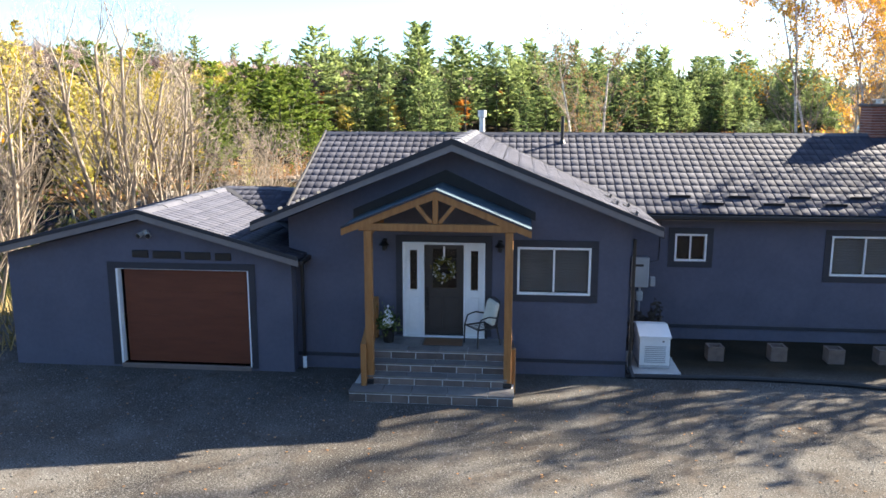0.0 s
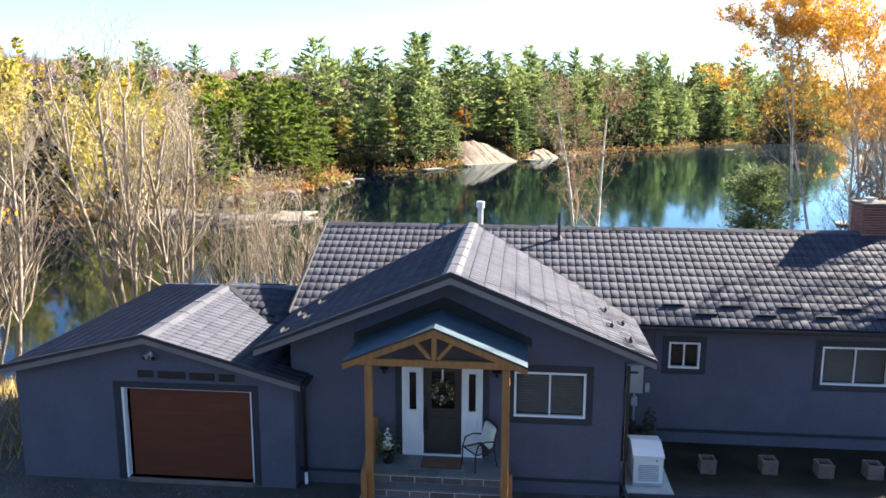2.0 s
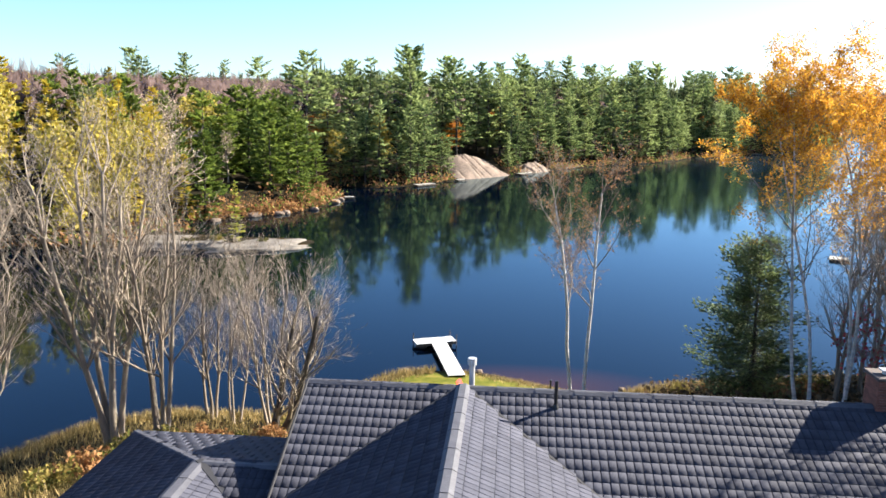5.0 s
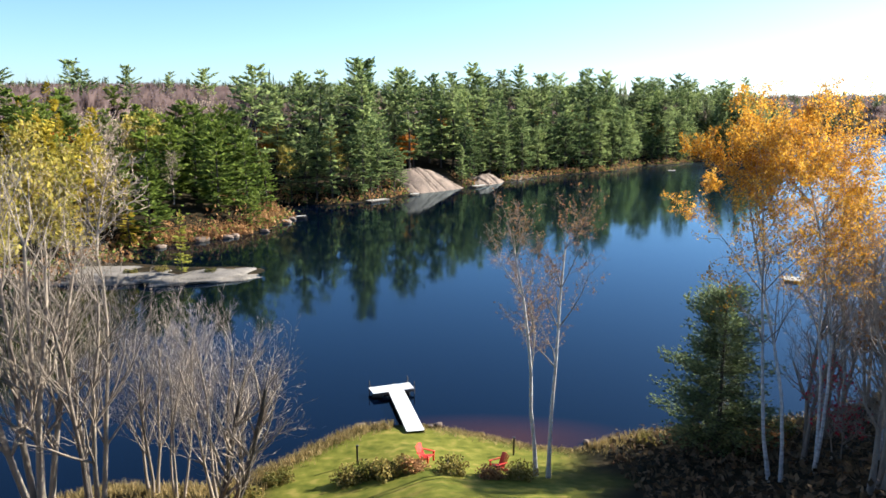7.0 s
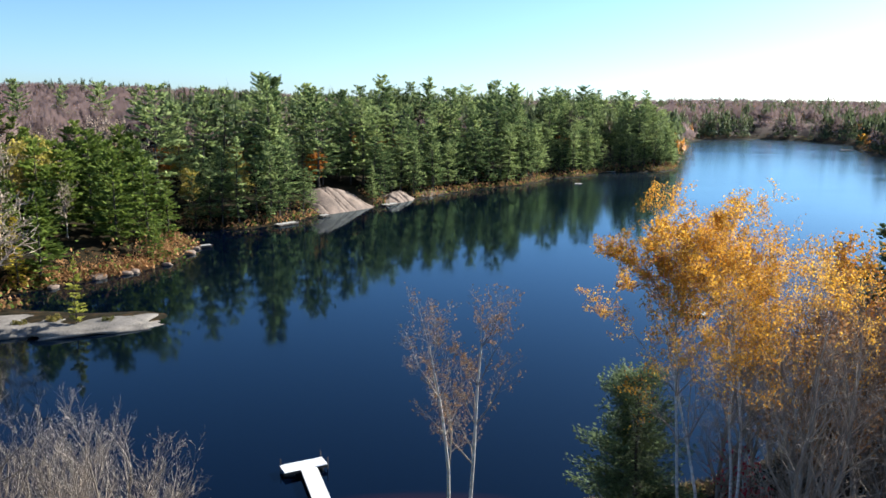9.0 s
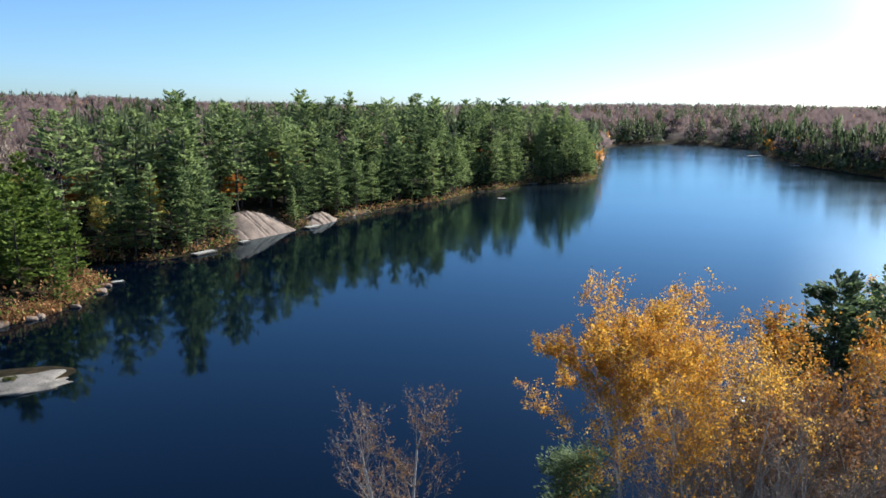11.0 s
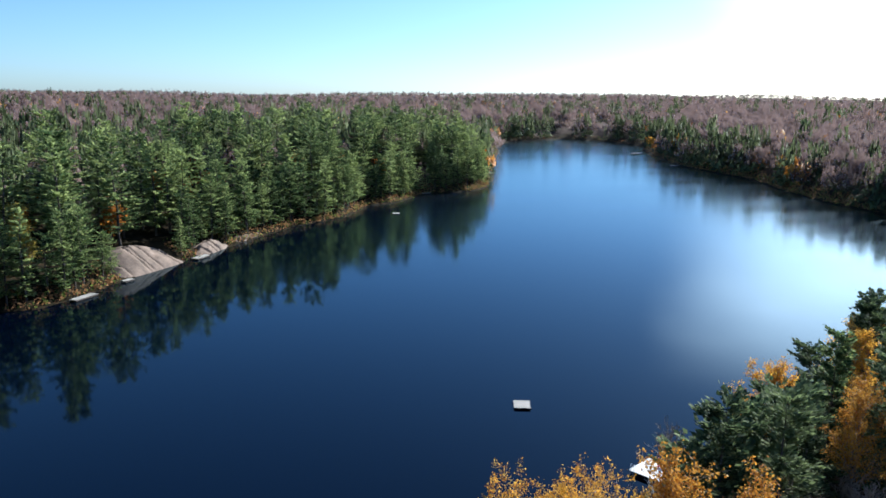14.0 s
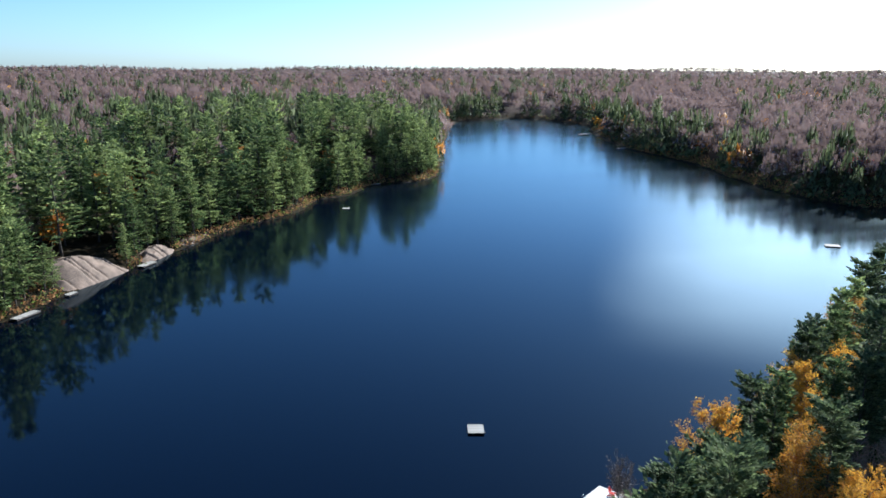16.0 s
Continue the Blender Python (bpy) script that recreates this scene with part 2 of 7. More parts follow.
# window glass: clear, mirror-like panes, dark only through the painted panels behind them
gl = bpy.data.materials.new("window_glass")
gl.use_nodes = True
b = gl.node_tree.nodes["Principled BSDF"]
b.inputs["Base Color"].default_value = (0.9, 0.92, 0.93, 1)
b.inputs["Transmission Weight"].default_value, b.inputs["Roughness"].default_value, b.inputs["IOR"].default_value = 1.0, 0.01, 1.25
M["glass"] = gl
M["blind"] = mat("blind", (0.085, 0.088, 0.092), (0.125, 0.128, 0.132), 3, 0.8, bump=0.05)
# near-black: the shade of the unlit rooms is put into this colour
M["unlit_room"] = mat("unlit_room_shade", (0.008, 0.009, 0.011), (0.014, 0.015, 0.018), 3, 0.9, bump=0)

# lake water
wm = bpy.data.materials.new("lake_water")
wm.use_nodes = True
n, l = wm.node_tree.nodes, wm.node_tree.links
n.remove(n["Principled BSDF"])
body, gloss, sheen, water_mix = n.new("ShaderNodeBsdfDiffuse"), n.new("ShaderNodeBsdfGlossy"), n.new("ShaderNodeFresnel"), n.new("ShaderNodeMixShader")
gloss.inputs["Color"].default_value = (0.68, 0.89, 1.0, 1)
sheen.inputs["IOR"].default_value = 1.275
l.new(sheen.outputs["Fac"], water_mix.inputs["Fac"])
l.new(body.outputs["BSDF"], water_mix.inputs[1])
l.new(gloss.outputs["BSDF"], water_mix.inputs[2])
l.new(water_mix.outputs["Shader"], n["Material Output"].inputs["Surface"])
tc = n.new("ShaderNodeTexCoord")
dist = n.new("ShaderNodeVectorMath")
dist.operation = "DISTANCE"
dist.inputs[1].default_value = (3.5 * 0.5, 41.3 * 1.2, -7.5)
strip = n.new("ShaderNodeMapping")
strip.inputs["Scale"].default_value = (0.5, 1.2, 1.0)
l.new(tc.outputs["Object"], strip.inputs["Vector"])
l.new(strip.outputs["Vector"], dist.inputs[0])
rmp = n.new("ShaderNodeValToRGB")
rmp.color_ramp.elements[0].position, rmp.color_ramp.elements[1].position = 0.06, 0.36
rmp.color_ramp.elements[0].color, rmp.color_ramp.elements[1].color = (0.035, 0.011, 0.005, 1), (0.0003, 0.0014, 0.0055, 1)
div = n.new("ShaderNodeMath")
div.operation = "MULTIPLY"
div.inputs[1].default_value = 1 / 16
l.new(dist.outputs["Value"], div.inputs[0])
l.new(div.outputs[0], rmp.inputs["Fac"])
l.new(rmp.outputs["Color"], body.inputs["Color"])
rip, gust = n.new("ShaderNodeTexNoise"), n.new("ShaderNodeTexNoise")
rip.inputs["Scale"].default_value, rip.inputs["Detail"].default_value = 0.9, 4
gust.inputs["Scale"].default_value, gust.inputs["Detail"].default_value = 0.012, 3
gmap = n.new("ShaderNodeMapping")
gmap.inputs["Rotation"].default_value, gmap.inputs["Scale"].default_value = (0, 0, 0.5), (1, 4, 1)
l.new(tc.outputs["Object"], rip.inputs["Vector"])
l.new(tc.outputs["Object"], gmap.inputs["Vector"])
l.new(gmap.outputs["Vector"], gust.inputs["Vector"])
gr = n.new("ShaderNodeMapRange")
gr.inputs["From Min"].default_value, gr.inputs["From Max"].default_value = 0.45, 0.7
gr.inputs["To Min"].default_value, gr.inputs["To Max"].default_value = 0.01, 0.05
l.new(gust.outputs["Fac"], gr.inputs["Value"])
wb = n.new("ShaderNodeBump")
wb.inputs["Distance"].default_value = 0.05
l.new(gr.outputs["Result"], wb.inputs["Strength"])
l.new(rip.outputs["Fac"], wb.inputs["Height"])
l.new(wb.outputs["Normal"], gloss.inputs["Normal"])
# the breeze ruffles the open lake and leaves the near bay and the pine shore calm
open_lake = n.new("ShaderNodeVectorMath")
open_lake.operation = "DOT_PRODUCT"
open_lake.inputs[1].default_value = (0.5, 0.75, 0.0)
l.new(tc.outputs["Object"], open_lake.inputs[0])
ruffle = n.new("ShaderNodeMapRange")
ruffle.interpolation_type = "SMOOTHSTEP"
ruffle.inputs["From Min"].default_value, ruffle.inputs["From Max"].default_value = 110, 330
ruffle.inputs["To Min"].default_value, ruffle.inputs["To Max"].default_value = 0.055, 0.15
l.new(open_lake.outputs["Value"], ruffle.inputs["Value"])
streak = n.new("ShaderNodeMath")
streak.operation = "MULTIPLY_ADD"
streak.inputs[1].default_value = 0.12
l.new(gust.outputs["Fac"], streak.inputs[0])
calm = n.new("ShaderNodeMath")
calm.operation = "SUBTRACT"
calm.inputs[1].default_value = 0.06
l.new(ruffle.outputs["Result"], calm.inputs[0])
l.new(calm.outputs[0], streak.inputs[2])
floor_rough = n.new("ShaderNodeMath")
floor_rough.operation = "MAXIMUM"
floor_rough.inputs[1].default_value = 0.05
l.new(streak.outputs[0], floor_rough.inputs[0])
l.new(floor_rough.outputs[0], gloss.inputs["Roughness"])
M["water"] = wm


def ground_material():
    """Gravel drive, lawn, and leaf-strewn forest floor, chosen by place on the plan."""
    m = bpy.data.materials.new("ground")
    m.use_nodes = True
    n, l = m.node_tree.nodes, m.node_tree.links
    bsdf = n["Principled BSDF"]
    bsdf.inputs["Roughness"].default_value = 0.95
    bsdf.inputs["Specular IOR Level"].default_value = 0.06
    tc = n.new("ShaderNodeTexCoord")

    def noise_of(scale, detail=6):
        t = n.new("ShaderNodeTexNoise")
        t.inputs["Scale"].default_value, t.inputs["Detail"].default_value = scale, detail
        l.new(tc.outputs["Object"], t.inputs["Vector"])
        return t.outputs["Fac"]

    def ramp_of(value, stops):
        r = n.new("ShaderNodeValToRGB")
        e = r.color_ramp.elements
        e[0].position, e[0].color = stops[0][0], (*stops[0][1], 1)
        e[1].position, e[1].color = stops[-1][0], (*stops[-1][1], 1)
        for p, c in stops[1:-1]:
            x = e.new(p)
            x.color = (*c, 1)
        l.new(value, r.inputs["Fac"])
        return r.outputs["Color"]

    def blend(fac, a, b_):
        x = n.new("ShaderNodeMix")
        x.data_type = "RGBA"
        l.new(fac, x.inputs["Factor"])
        l.new(a, x.inputs["A"])
        l.new(b_, x.inputs["B"])
        return x.outputs["Result"]

    def attr(name):
        a = n.new("ShaderNodeAttribute")
        a.attribute_name = name
        return a.outputs["Fac"]

    stones = ramp_of(noise_of(38, 8), [(0.36, (0.018, 0.0176, 0.0172)), (0.52, (0.065, 0.063, 0.06)), (0.66, (0.25, 0.242, 0.23))])
    tint = ramp_of(noise_of(0.45, 8), [(0.3, (0.04, 0.032, 0.026)), (0.5, (0.082, 0.073, 0.065)), (0.7, (0.175, 0.164, 0.152))])
    half = n.new("ShaderNodeValue")
    half.outputs[0].default_value = 0.45
    gravel = blend(half.outputs[0], stones, tint)
    # packed dirt shows where the wheels have pushed the stone aside
    worn = ramp_of(noise_of(1.7, 7), [(0.48, (0, 0, 0)), (0.66, (1, 1, 1))])
    dirt = ramp_of(noise_of(6, 6), [(0.3, (0.038, 0.029, 0.023)), (0.7, (0.11, 0.092, 0.078))])
    wm_ = n.new("ShaderNodeMath")
    wm_.operation = "MULTIPLY"
    wm_.inputs[1].default_value = 0.6
    l.new(worn, wm_.inputs[0])
    gravel = blend(wm_.outputs[0], gravel, dirt)
    lawn = ramp_of(noise_of(1.1, 9), [(0.3, (0.065, 0.08, 0.01)), (0.55, (0.135, 0.135, 0.022)), (0.75, (0.24, 0.19, 0.05))])
    floor = ramp_of(noise_of(0.7, 9), [(0.3, (0.008, 0.008, 0.004)), (0.55, (0.022, 0.017, 0.009)), (0.75, (0.06, 0.034, 0.015))])
    woods = ramp_of(noise_of(0.02, 9), [(0.3, (0.032, 0.03, 0.02)), (0.42, (0.066, 0.047, 0.041)), (0.6, (0.09, 0.062, 0.055)), (0.74, (0.12, 0.07, 0.04))])
    c = blend(attr("gravel"), floor, gravel)
    c = blend(attr("lawn"), c, lawn)
    c = blend(attr("far"), c, woods)
    l.new(c, bsdf.inputs["Base Color"])
    bp = n.new("ShaderNodeBump")
    bp.inputs["Strength"].default_value, bp.inputs["Distance"].default_value = 0.5, 0.02
    l.new(noise_of(48, 6), bp.inputs["Height"])
    l.new(bp.outputs["Normal"], bsdf.inputs["Normal"])
    return m


M["ground"] = ground_material()


# ---- mesh helpers ----
def mesh_np(name, verts, faces, material=None, smooth=False):
    """A mesh from arrays: faces are all triangles or all quads."""
    verts, faces = np.asarray(verts, np.float32), np.asarray(faces, np.int32)
    me = bpy.data.meshes.new(name)
    k = faces.shape[1]
    me.vertices.add(len(verts))
    me.vertices.foreach_set("co", verts.ravel())
    me.loops.add(faces.size)
    me.loops.foreach_set("vertex_index", faces.ravel())
    me.polygons.add(len(faces))
    me.polygons.foreach_set("loop_start", np.arange(0, faces.size, k, dtype=np.int32))
    if smooth:
        me.polygons.foreach_set("use_smooth", np.ones(len(faces), bool))
    me.update(calc_edges=True)
    me.validate()
    if material:
        me.materials.append(material)
    return me


def part(name, bm, material, parent=None, label=""):
    """Links a bmesh as one mesh object under a thing or a part."""
    me = bpy.data.meshes.new(name)
    bm.normal_update()
    bm.to_mesh(me)
    bm.free()
    me.materials.append(material)
    return adopt(new(name, me), parent, label)


def adopt(ob, parent=None, label=""):
    if parent is not None:
        ob.parent = parent
        # parts are built in place, so only the thing itself carries an offset
        ob.matrix_parent_inverse = parent.matrix_basis.inverted() if parent.parent is None else Matrix()
    if label:
        ob["label"] = label
    return ob


def thing(name, label, category, at=(0, 0, 0), group="", kind=""):
    ob = new(name)
    ob.empty_display_size = 0.2
    ob.matrix_basis = Matrix.Translation(at)
    return tagged(ob, label, category, group, kind)


def box(x0, x1, y0, y1, z0, z1, bevel=0.0, bm=None):
    """A box, with its edges rounded by bevel metres; added to bm where one is given."""
    own = bmesh.new()
    m = Matrix.LocRotScale(((x0 + x1) / 2, (y0 + y1) / 2, (z0 + z1) / 2), None, (abs(x1 - x0), abs(y1 - y0), abs(z1 - z0)))
    bmesh.ops.create_cube(own, size=1, matrix=m)
    if bevel:
        bmesh.ops.bevel(own, geom=own.edges[:], offset=bevel, segments=1, affect="EDGES", profile=0.7)
    return own if bm is None else merge(bm, own)


def merge(bm, own):
    me = bpy.data.meshes.new("tmp")
    own.to_mesh(me)
    own.free()
    bm.from_mesh(me)
    bpy.data.meshes.remove(me)
    return bm


def beam(p0, p1, w, h, bevel=0.008, bm=None, up=(0, 0, 1)):
    """A squared beam from p0 to p1, w wide and h deep."""
    p0, p1 = Vector(p0), Vector(p1)
    d = p1 - p0
    z = d.normalized()
    x = Vector(up).cross(z)
    if x.length < 1e-4:
        x = Vector((1, 0, 0))
    x.normalize()
    y = z.cross(x)
    rot = Matrix((x, y, z)).transposed().to_4x4()
    own = box(-w / 2, w / 2, -h / 2, h / 2, 0, d.length, bevel)
    bmesh.ops.transform(own, matrix=Matrix.Translation(p0) @ rot, verts=own.verts)
    return own if bm is None else merge(bm, own)


def tube(points, r, sides=8, bm=None, r1=None):
    """A round rod along points."""
    own = bmesh.new()
    pts = [Vector(p) for p in points]
    rings = []
    for i, p in enumerate(pts):
        d = (pts[min(i + 1, len(pts) - 1)] - pts[max(i - 1, 0)]).normalized()
        a = d.orthogonal().normalized() if i == 0 else (rings[-1][1] - d * rings[-1][1].dot(d)).normalized()
        c = d.cross(a)
        rad = r if r1 is None else r + (r1 - r) * i / (len(pts) - 1)
        rings.append(([own.verts.new(p + rad * (math.cos(k * 2 * math.pi / sides) * a + math.sin(k * 2 * math.pi / sides) * c)) for k in range(sides)], a))
    for (u, _), (v, _) in zip(rings, rings[1:]):
        for k in range(sides):
            own.faces.new((u[k], u[(k + 1) % sides], v[(k + 1) % sides], v[k]))
    own.faces.new(rings[0][0][::-1])
    own.faces.new(rings[-1][0])
    return own if bm is None else merge(bm, own)


def prism(profile, y0, y1, bm=None):
    """A solid of constant section: profile of (x, z), from y0 to y1."""
    own = bmesh.new()
    a = [own.verts.new((x, y0, z)) for x, z in profile]
    c = [own.verts.new((x, y1, z)) for x, z in profile]
    own.faces.new(a)
    own.faces.new(c[::-1])
    for i in range(len(a)):
        j = (i + 1) % len(a)
        own.faces.new((a[j], a[i], c[i], c[j]))
    bmesh.ops.recalc_face_normals(own, faces=own.faces)
    return own if bm is None else merge(bm, own)


def slab(corners, thick, bm=None):
    """A flat sheet through corners, thick metres deep below them."""
    own = bmesh.new()
    pts = [Vector(p) for p in corners]
    nrm = (pts[1] - pts[0]).cross(pts[2] - pts[0]).normalized()
    if nrm.z < 0:
        nrm = -nrm
    a = [own.verts.new(p) for p in pts]
    c = [own.verts.new(p - nrm * thick) for p in pts]
    own.faces.new(a)
    own.faces.new(c[::-1])
    for i in range(len(a)):
        j = (i + 1) % len(a)
        own.faces.new((a[j], a[i], c[i], c[j]))
    bmesh.ops.recalc_face_normals(own, faces=own.faces)
    return own if bm is None else merge(bm, own)


# ---- land and lake ----
LAKE_Z = -7.5
OWN_SHORE = [(-95, 38), (-70, 24), (-45, 22), (-29, 23), (-25.5, 30), (-21, 33), (-14.5, 33.2), (-11, 37.5), (-8.8, 41), (-7.5, 42.4), (-5, 43.4),
             (-2.9, 43.6), (0.5, 42.5), (3.4, 41.2), (5.4, 40.2), (8.1, 39.7), (10.7, 41.2), (13, 42.4), (19.5, 44), (26, 45.8),
             (33, 50), (39, 57), (45.5, 67), (54, 70.5), (64, 74), (76, 79.5), (90, 88), (106, 97), (130, 106), (170, 112), (230, 120), (330, 150)]
FAR_SHORE = [(290, 190), (262, 217), (261, 235), (264, 262), (277, 305), (297, 353), (305, 394), (312, 444), (335, 500), (352, 540), (372, 585), (406, 635),
             (409, 748), (389, 776), (304, 738), (270, 680), (240, 600), (185, 470), (160, 410), (141, 362), (128, 346), (112, 342), (100, 340),
             (82, 315), (68, 309), (55, 283), (44, 273), (32, 264), (22, 251), (7, 229), (-3, 214.5), (-17, 195), (-24, 181.5), (-32, 172.5), (-48, 172),
             (-56, 163), (-43, 156), (-37, 150), (-38, 133), (-40.5, 127.7), (-45, 121), (-53, 112), (-58, 106), (-49, 100.5), (-40, 98.8),
             (-33, 99.6), (-28.3, 97.6), (-31.5, 90), (-36, 87.4), (-47, 87.4), (-62, 86), (-82, 80), (-105, 62)]


def plan(p):
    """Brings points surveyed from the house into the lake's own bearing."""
    p = np.asarray(p, float)
    return np.stack([1.005 * p[..., 0] + 0.0205 * p[..., 1], 1.006 * p[..., 1]], -1)


OWN_SHORE, FAR_SHORE = [tuple(p) for p in plan(OWN_SHORE)], [tuple(p) for p in plan(FAR_SHORE)]
LAKE = np.array(OWN_SHORE + FAR_SHORE, float)


def shore_distance(x, y):
    """How far points lie from the shore (negative in the water), and whether the nearest shore is the near one."""
    x, y = np.asarray(x, float), np.asarray(y, float)
    if x.size < 4:
        ax, ay = LAKE.T
        bx, by = np.roll(LAKE, -1, 0).T
        px, py = x.reshape(-1, 1), y.reshape(-1, 1)
        dx, dy = bx - ax, by - ay
        t = np.clip(((px - ax) * dx + (py - ay) * dy) / (dx * dx + dy * dy), 0, 1)
        d = np.hypot(px - ax - t * dx, py - ay - t * dy)
        hit = ((ay > py) != (by > py)) & (px < ax + (py - ay) * dx / np.where(dy == 0, 1, dy))
        i = d.argmin(1)
        best = d[np.arange(len(i)), i]
        return np.where(hit.sum(1) % 2 == 1, -best, best).reshape(x.shape), (i < len(OWN_SHORE)).reshape(x.shape)
    best, inside, own = np.full(x.shape, 1e9), np.zeros(x.shape, bool), np.zeros(x.shape, bool)
    for i in range(len(LAKE)):
        (ax, ay), (bx, by) = LAKE[i], LAKE[(i + 1) % len(LAKE)]
        dx, dy = bx - ax, by - ay
        t = np.clip(((x - ax) * dx + (y - ay) * dy) / (dx * dx + dy * dy), 0, 1)
        d = np.hypot(x - ax - t * dx, y - ay - t * dy)
        near = d < best
        best = np.where(near, d, best)
        own = np.where(near, i < len(OWN_SHORE), own)
        if dy:
            inside ^= ((ay > y) != (by > y)) & (x < ax + (y - ay) * dx / dy)
    return np.where(inside, -best, best), own


def smooth(t):
    t = np.clip(t, 0, 1)
    return t * t * (3 - 2 * t)


def wavy(x, y, s, seed=0.0):
    """A cheap rolling noise in -1 to 1."""
    return (np.sin(x / s + 1.3 * np.sin(y / s * 0.7 + seed) + seed) + np.sin(y / s * 1.13 + 1.7 * np.sin(x / s * 0.6 - seed) + 2.1 * seed)) / 2


def height(x, y):
    x, y = np.asarray(x, float), np.asarray(y, float)
    d, own = shore_distance(x, y)
    d = d + 0.004 * np.maximum(0, np.hypot(x, y) - 300)
    run = 27 + 4 * smooth((x + 13) / 8)
    foot = LAKE_Z - 0.02 + 0.2 * np.clip(d, 0, 1.5) / 1.5
    near = foot + 7.32 * smooth(d / run)
    knoll = np.exp(-((x + 10) ** 2 + (y - 212) ** 2) / 900)
    far = foot + 3.0 * smooth(d / (9 - 3 * knoll)) + 7.0 * smooth(d / 60) + 0.5 * wavy(x, y, 11, 1) * smooth(d / 15)
    low = (np.hypot(x + 45, y - 93) < 24)
    far = np.where(low, foot + 0.5 * smooth(d / 4), far)
    r = np.hypot(x - 50, y)
    hills = 26 * smooth((r - 350) / 900) * (0.55 + 0.45 * wavy(x, y, 210, 3)) + 26 * smooth((r - 1200) / 2800) * (0.75 + 0.35 * wavy(x, y, 640, 5))
    land = np.where(own, near, far) + hills * smooth(d / 160)
    land = land + 0.05 * wavy(x, y, 2.3, 2) * smooth((y + 4) / -8)
    return np.where(d > 0, land, LAKE_Z - 0.02 + np.maximum(d * 0.22, -3.0))


def graded(lo, hi, step, ratio, reach):
    mid = list(np.arange(lo, hi + step / 2, step))
    s, a, b_ = step, mid[0], mid[-1]
    while b_ < reach:
        s *= ratio if b_ < 820 else 1.1
        a, b_ = a - s, b_ + s
        mid = [a, *mid, b_]
    return np.array(mid)


gx, gy = graded(-42, 48, 1.0, 1.028, 4800), graded(-26, 56, 1.0, 1.028, 4800)
GX, GY = np.meshgrid(gx, gy)
gz = height(GX.ravel(), GY.ravel())
nx, ny = len(gx), len(gy)
idx = np.arange(nx * ny).reshape(ny, nx)
quads = np.stack([idx[:-1, :-1], idx[:-1, 1:], idx[1:, 1:], idx[1:, :-1]], -1).reshape(-1, 4)
ground_me = mesh_np("ground", np.stack([GX.ravel(), GY.ravel(), gz], -1), quads, M["ground"], True)
gd, gown = shore_distance(GX.ravel(), GY.ravel())
gravel = smooth((8 - GY.ravel() + 2 * wavy(GX.ravel(), GY.ravel(), 3.1)) / 3) * smooth((GX.ravel() + 17) / 3) * smooth((GY.ravel() + 60) / 20) * (gown > 0)
gravel *= 1 - 0.85 * smooth((GX.ravel() - 4.2) / 1.0) * smooth((GY.ravel() - 0.1) / 0.8)
lawn = smooth((gd - 0.3) / 1.2) * smooth((11 - GX.ravel() + 1.5 * wavy(GX.ravel(), GY.ravel(), 1.7)) / 4) * smooth((GX.ravel() + 12) / 3) * (gown > 0) * smooth((GY.ravel() - 9) / 3)
r_far = smooth((np.hypot(GX.ravel(), GY.ravel()) - 260) / 200) * smooth((gd - 2) / 30)
for key, values in (("gravel", gravel), ("lawn", lawn), ("far", r_far)):
    at = ground_me.attributes.new(key, "FLOAT", "POINT")
    at.data.foreach_set("value", values.astype(np.float32))
ground = tagged(new("ground", ground_me), "grey gravel drive, sloping lawn and leaf-strewn forest floor", "ground", kind="structure")

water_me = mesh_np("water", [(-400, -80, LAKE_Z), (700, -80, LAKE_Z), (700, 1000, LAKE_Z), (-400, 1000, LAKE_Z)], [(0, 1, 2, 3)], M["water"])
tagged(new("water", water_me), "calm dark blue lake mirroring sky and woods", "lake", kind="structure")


def ground_at(x, y):
    return float(height(np.array([x]), np.array([y]))[0])


# ---- trees ----
def cards(rng, centres, size, flat=0.0, long=1.6, face=None, single=False):
    """Small bent leaf clumps at the centres: two triangles each, turned at random (flat: how level they lie)."""
    k = len(centres)
    size = np.broadcast_to(np.asarray(size, float), (k,)) * rng.uniform(0.7, 1.3, k)
    nrm = rng.normal(size=(k, 3))
    nrm /= np.linalg.norm(nrm, axis=1, keepdims=True) + 1e-9
    if face is not None:
        nrm = face + nrm * 0.55
    nrm = nrm * (1 - flat) + np.array([0, 0, 1.0]) * flat
    nrm /= np.linalg.norm(nrm, axis=1, keepdims=True) + 1e-9
    a = np.cross(nrm, rng.normal(size=(k, 3)))
    a /= np.linalg.norm(a, axis=1, keepdims=True) + 1e-9
    c = np.cross(nrm, a)
    s = size[:, None]
    v = np.stack([centres - a * s * long / 2, centres + c * s / 2 - nrm * s * 0.15, centres + a * s * long / 2, centres - c * s / 2 - nrm * s * 0.15], 1).reshape(-1, 3)
    if single:
        return np.delete(v.reshape(k, 4, 3), 3, 1).reshape(-1, 3), np.arange(3 * k).reshape(-1, 3)
    i = np.arange(k)[:, None] * 4
    return v, np.concatenate([i + [[0, 1, 2]], i + [[0, 2, 3]]])


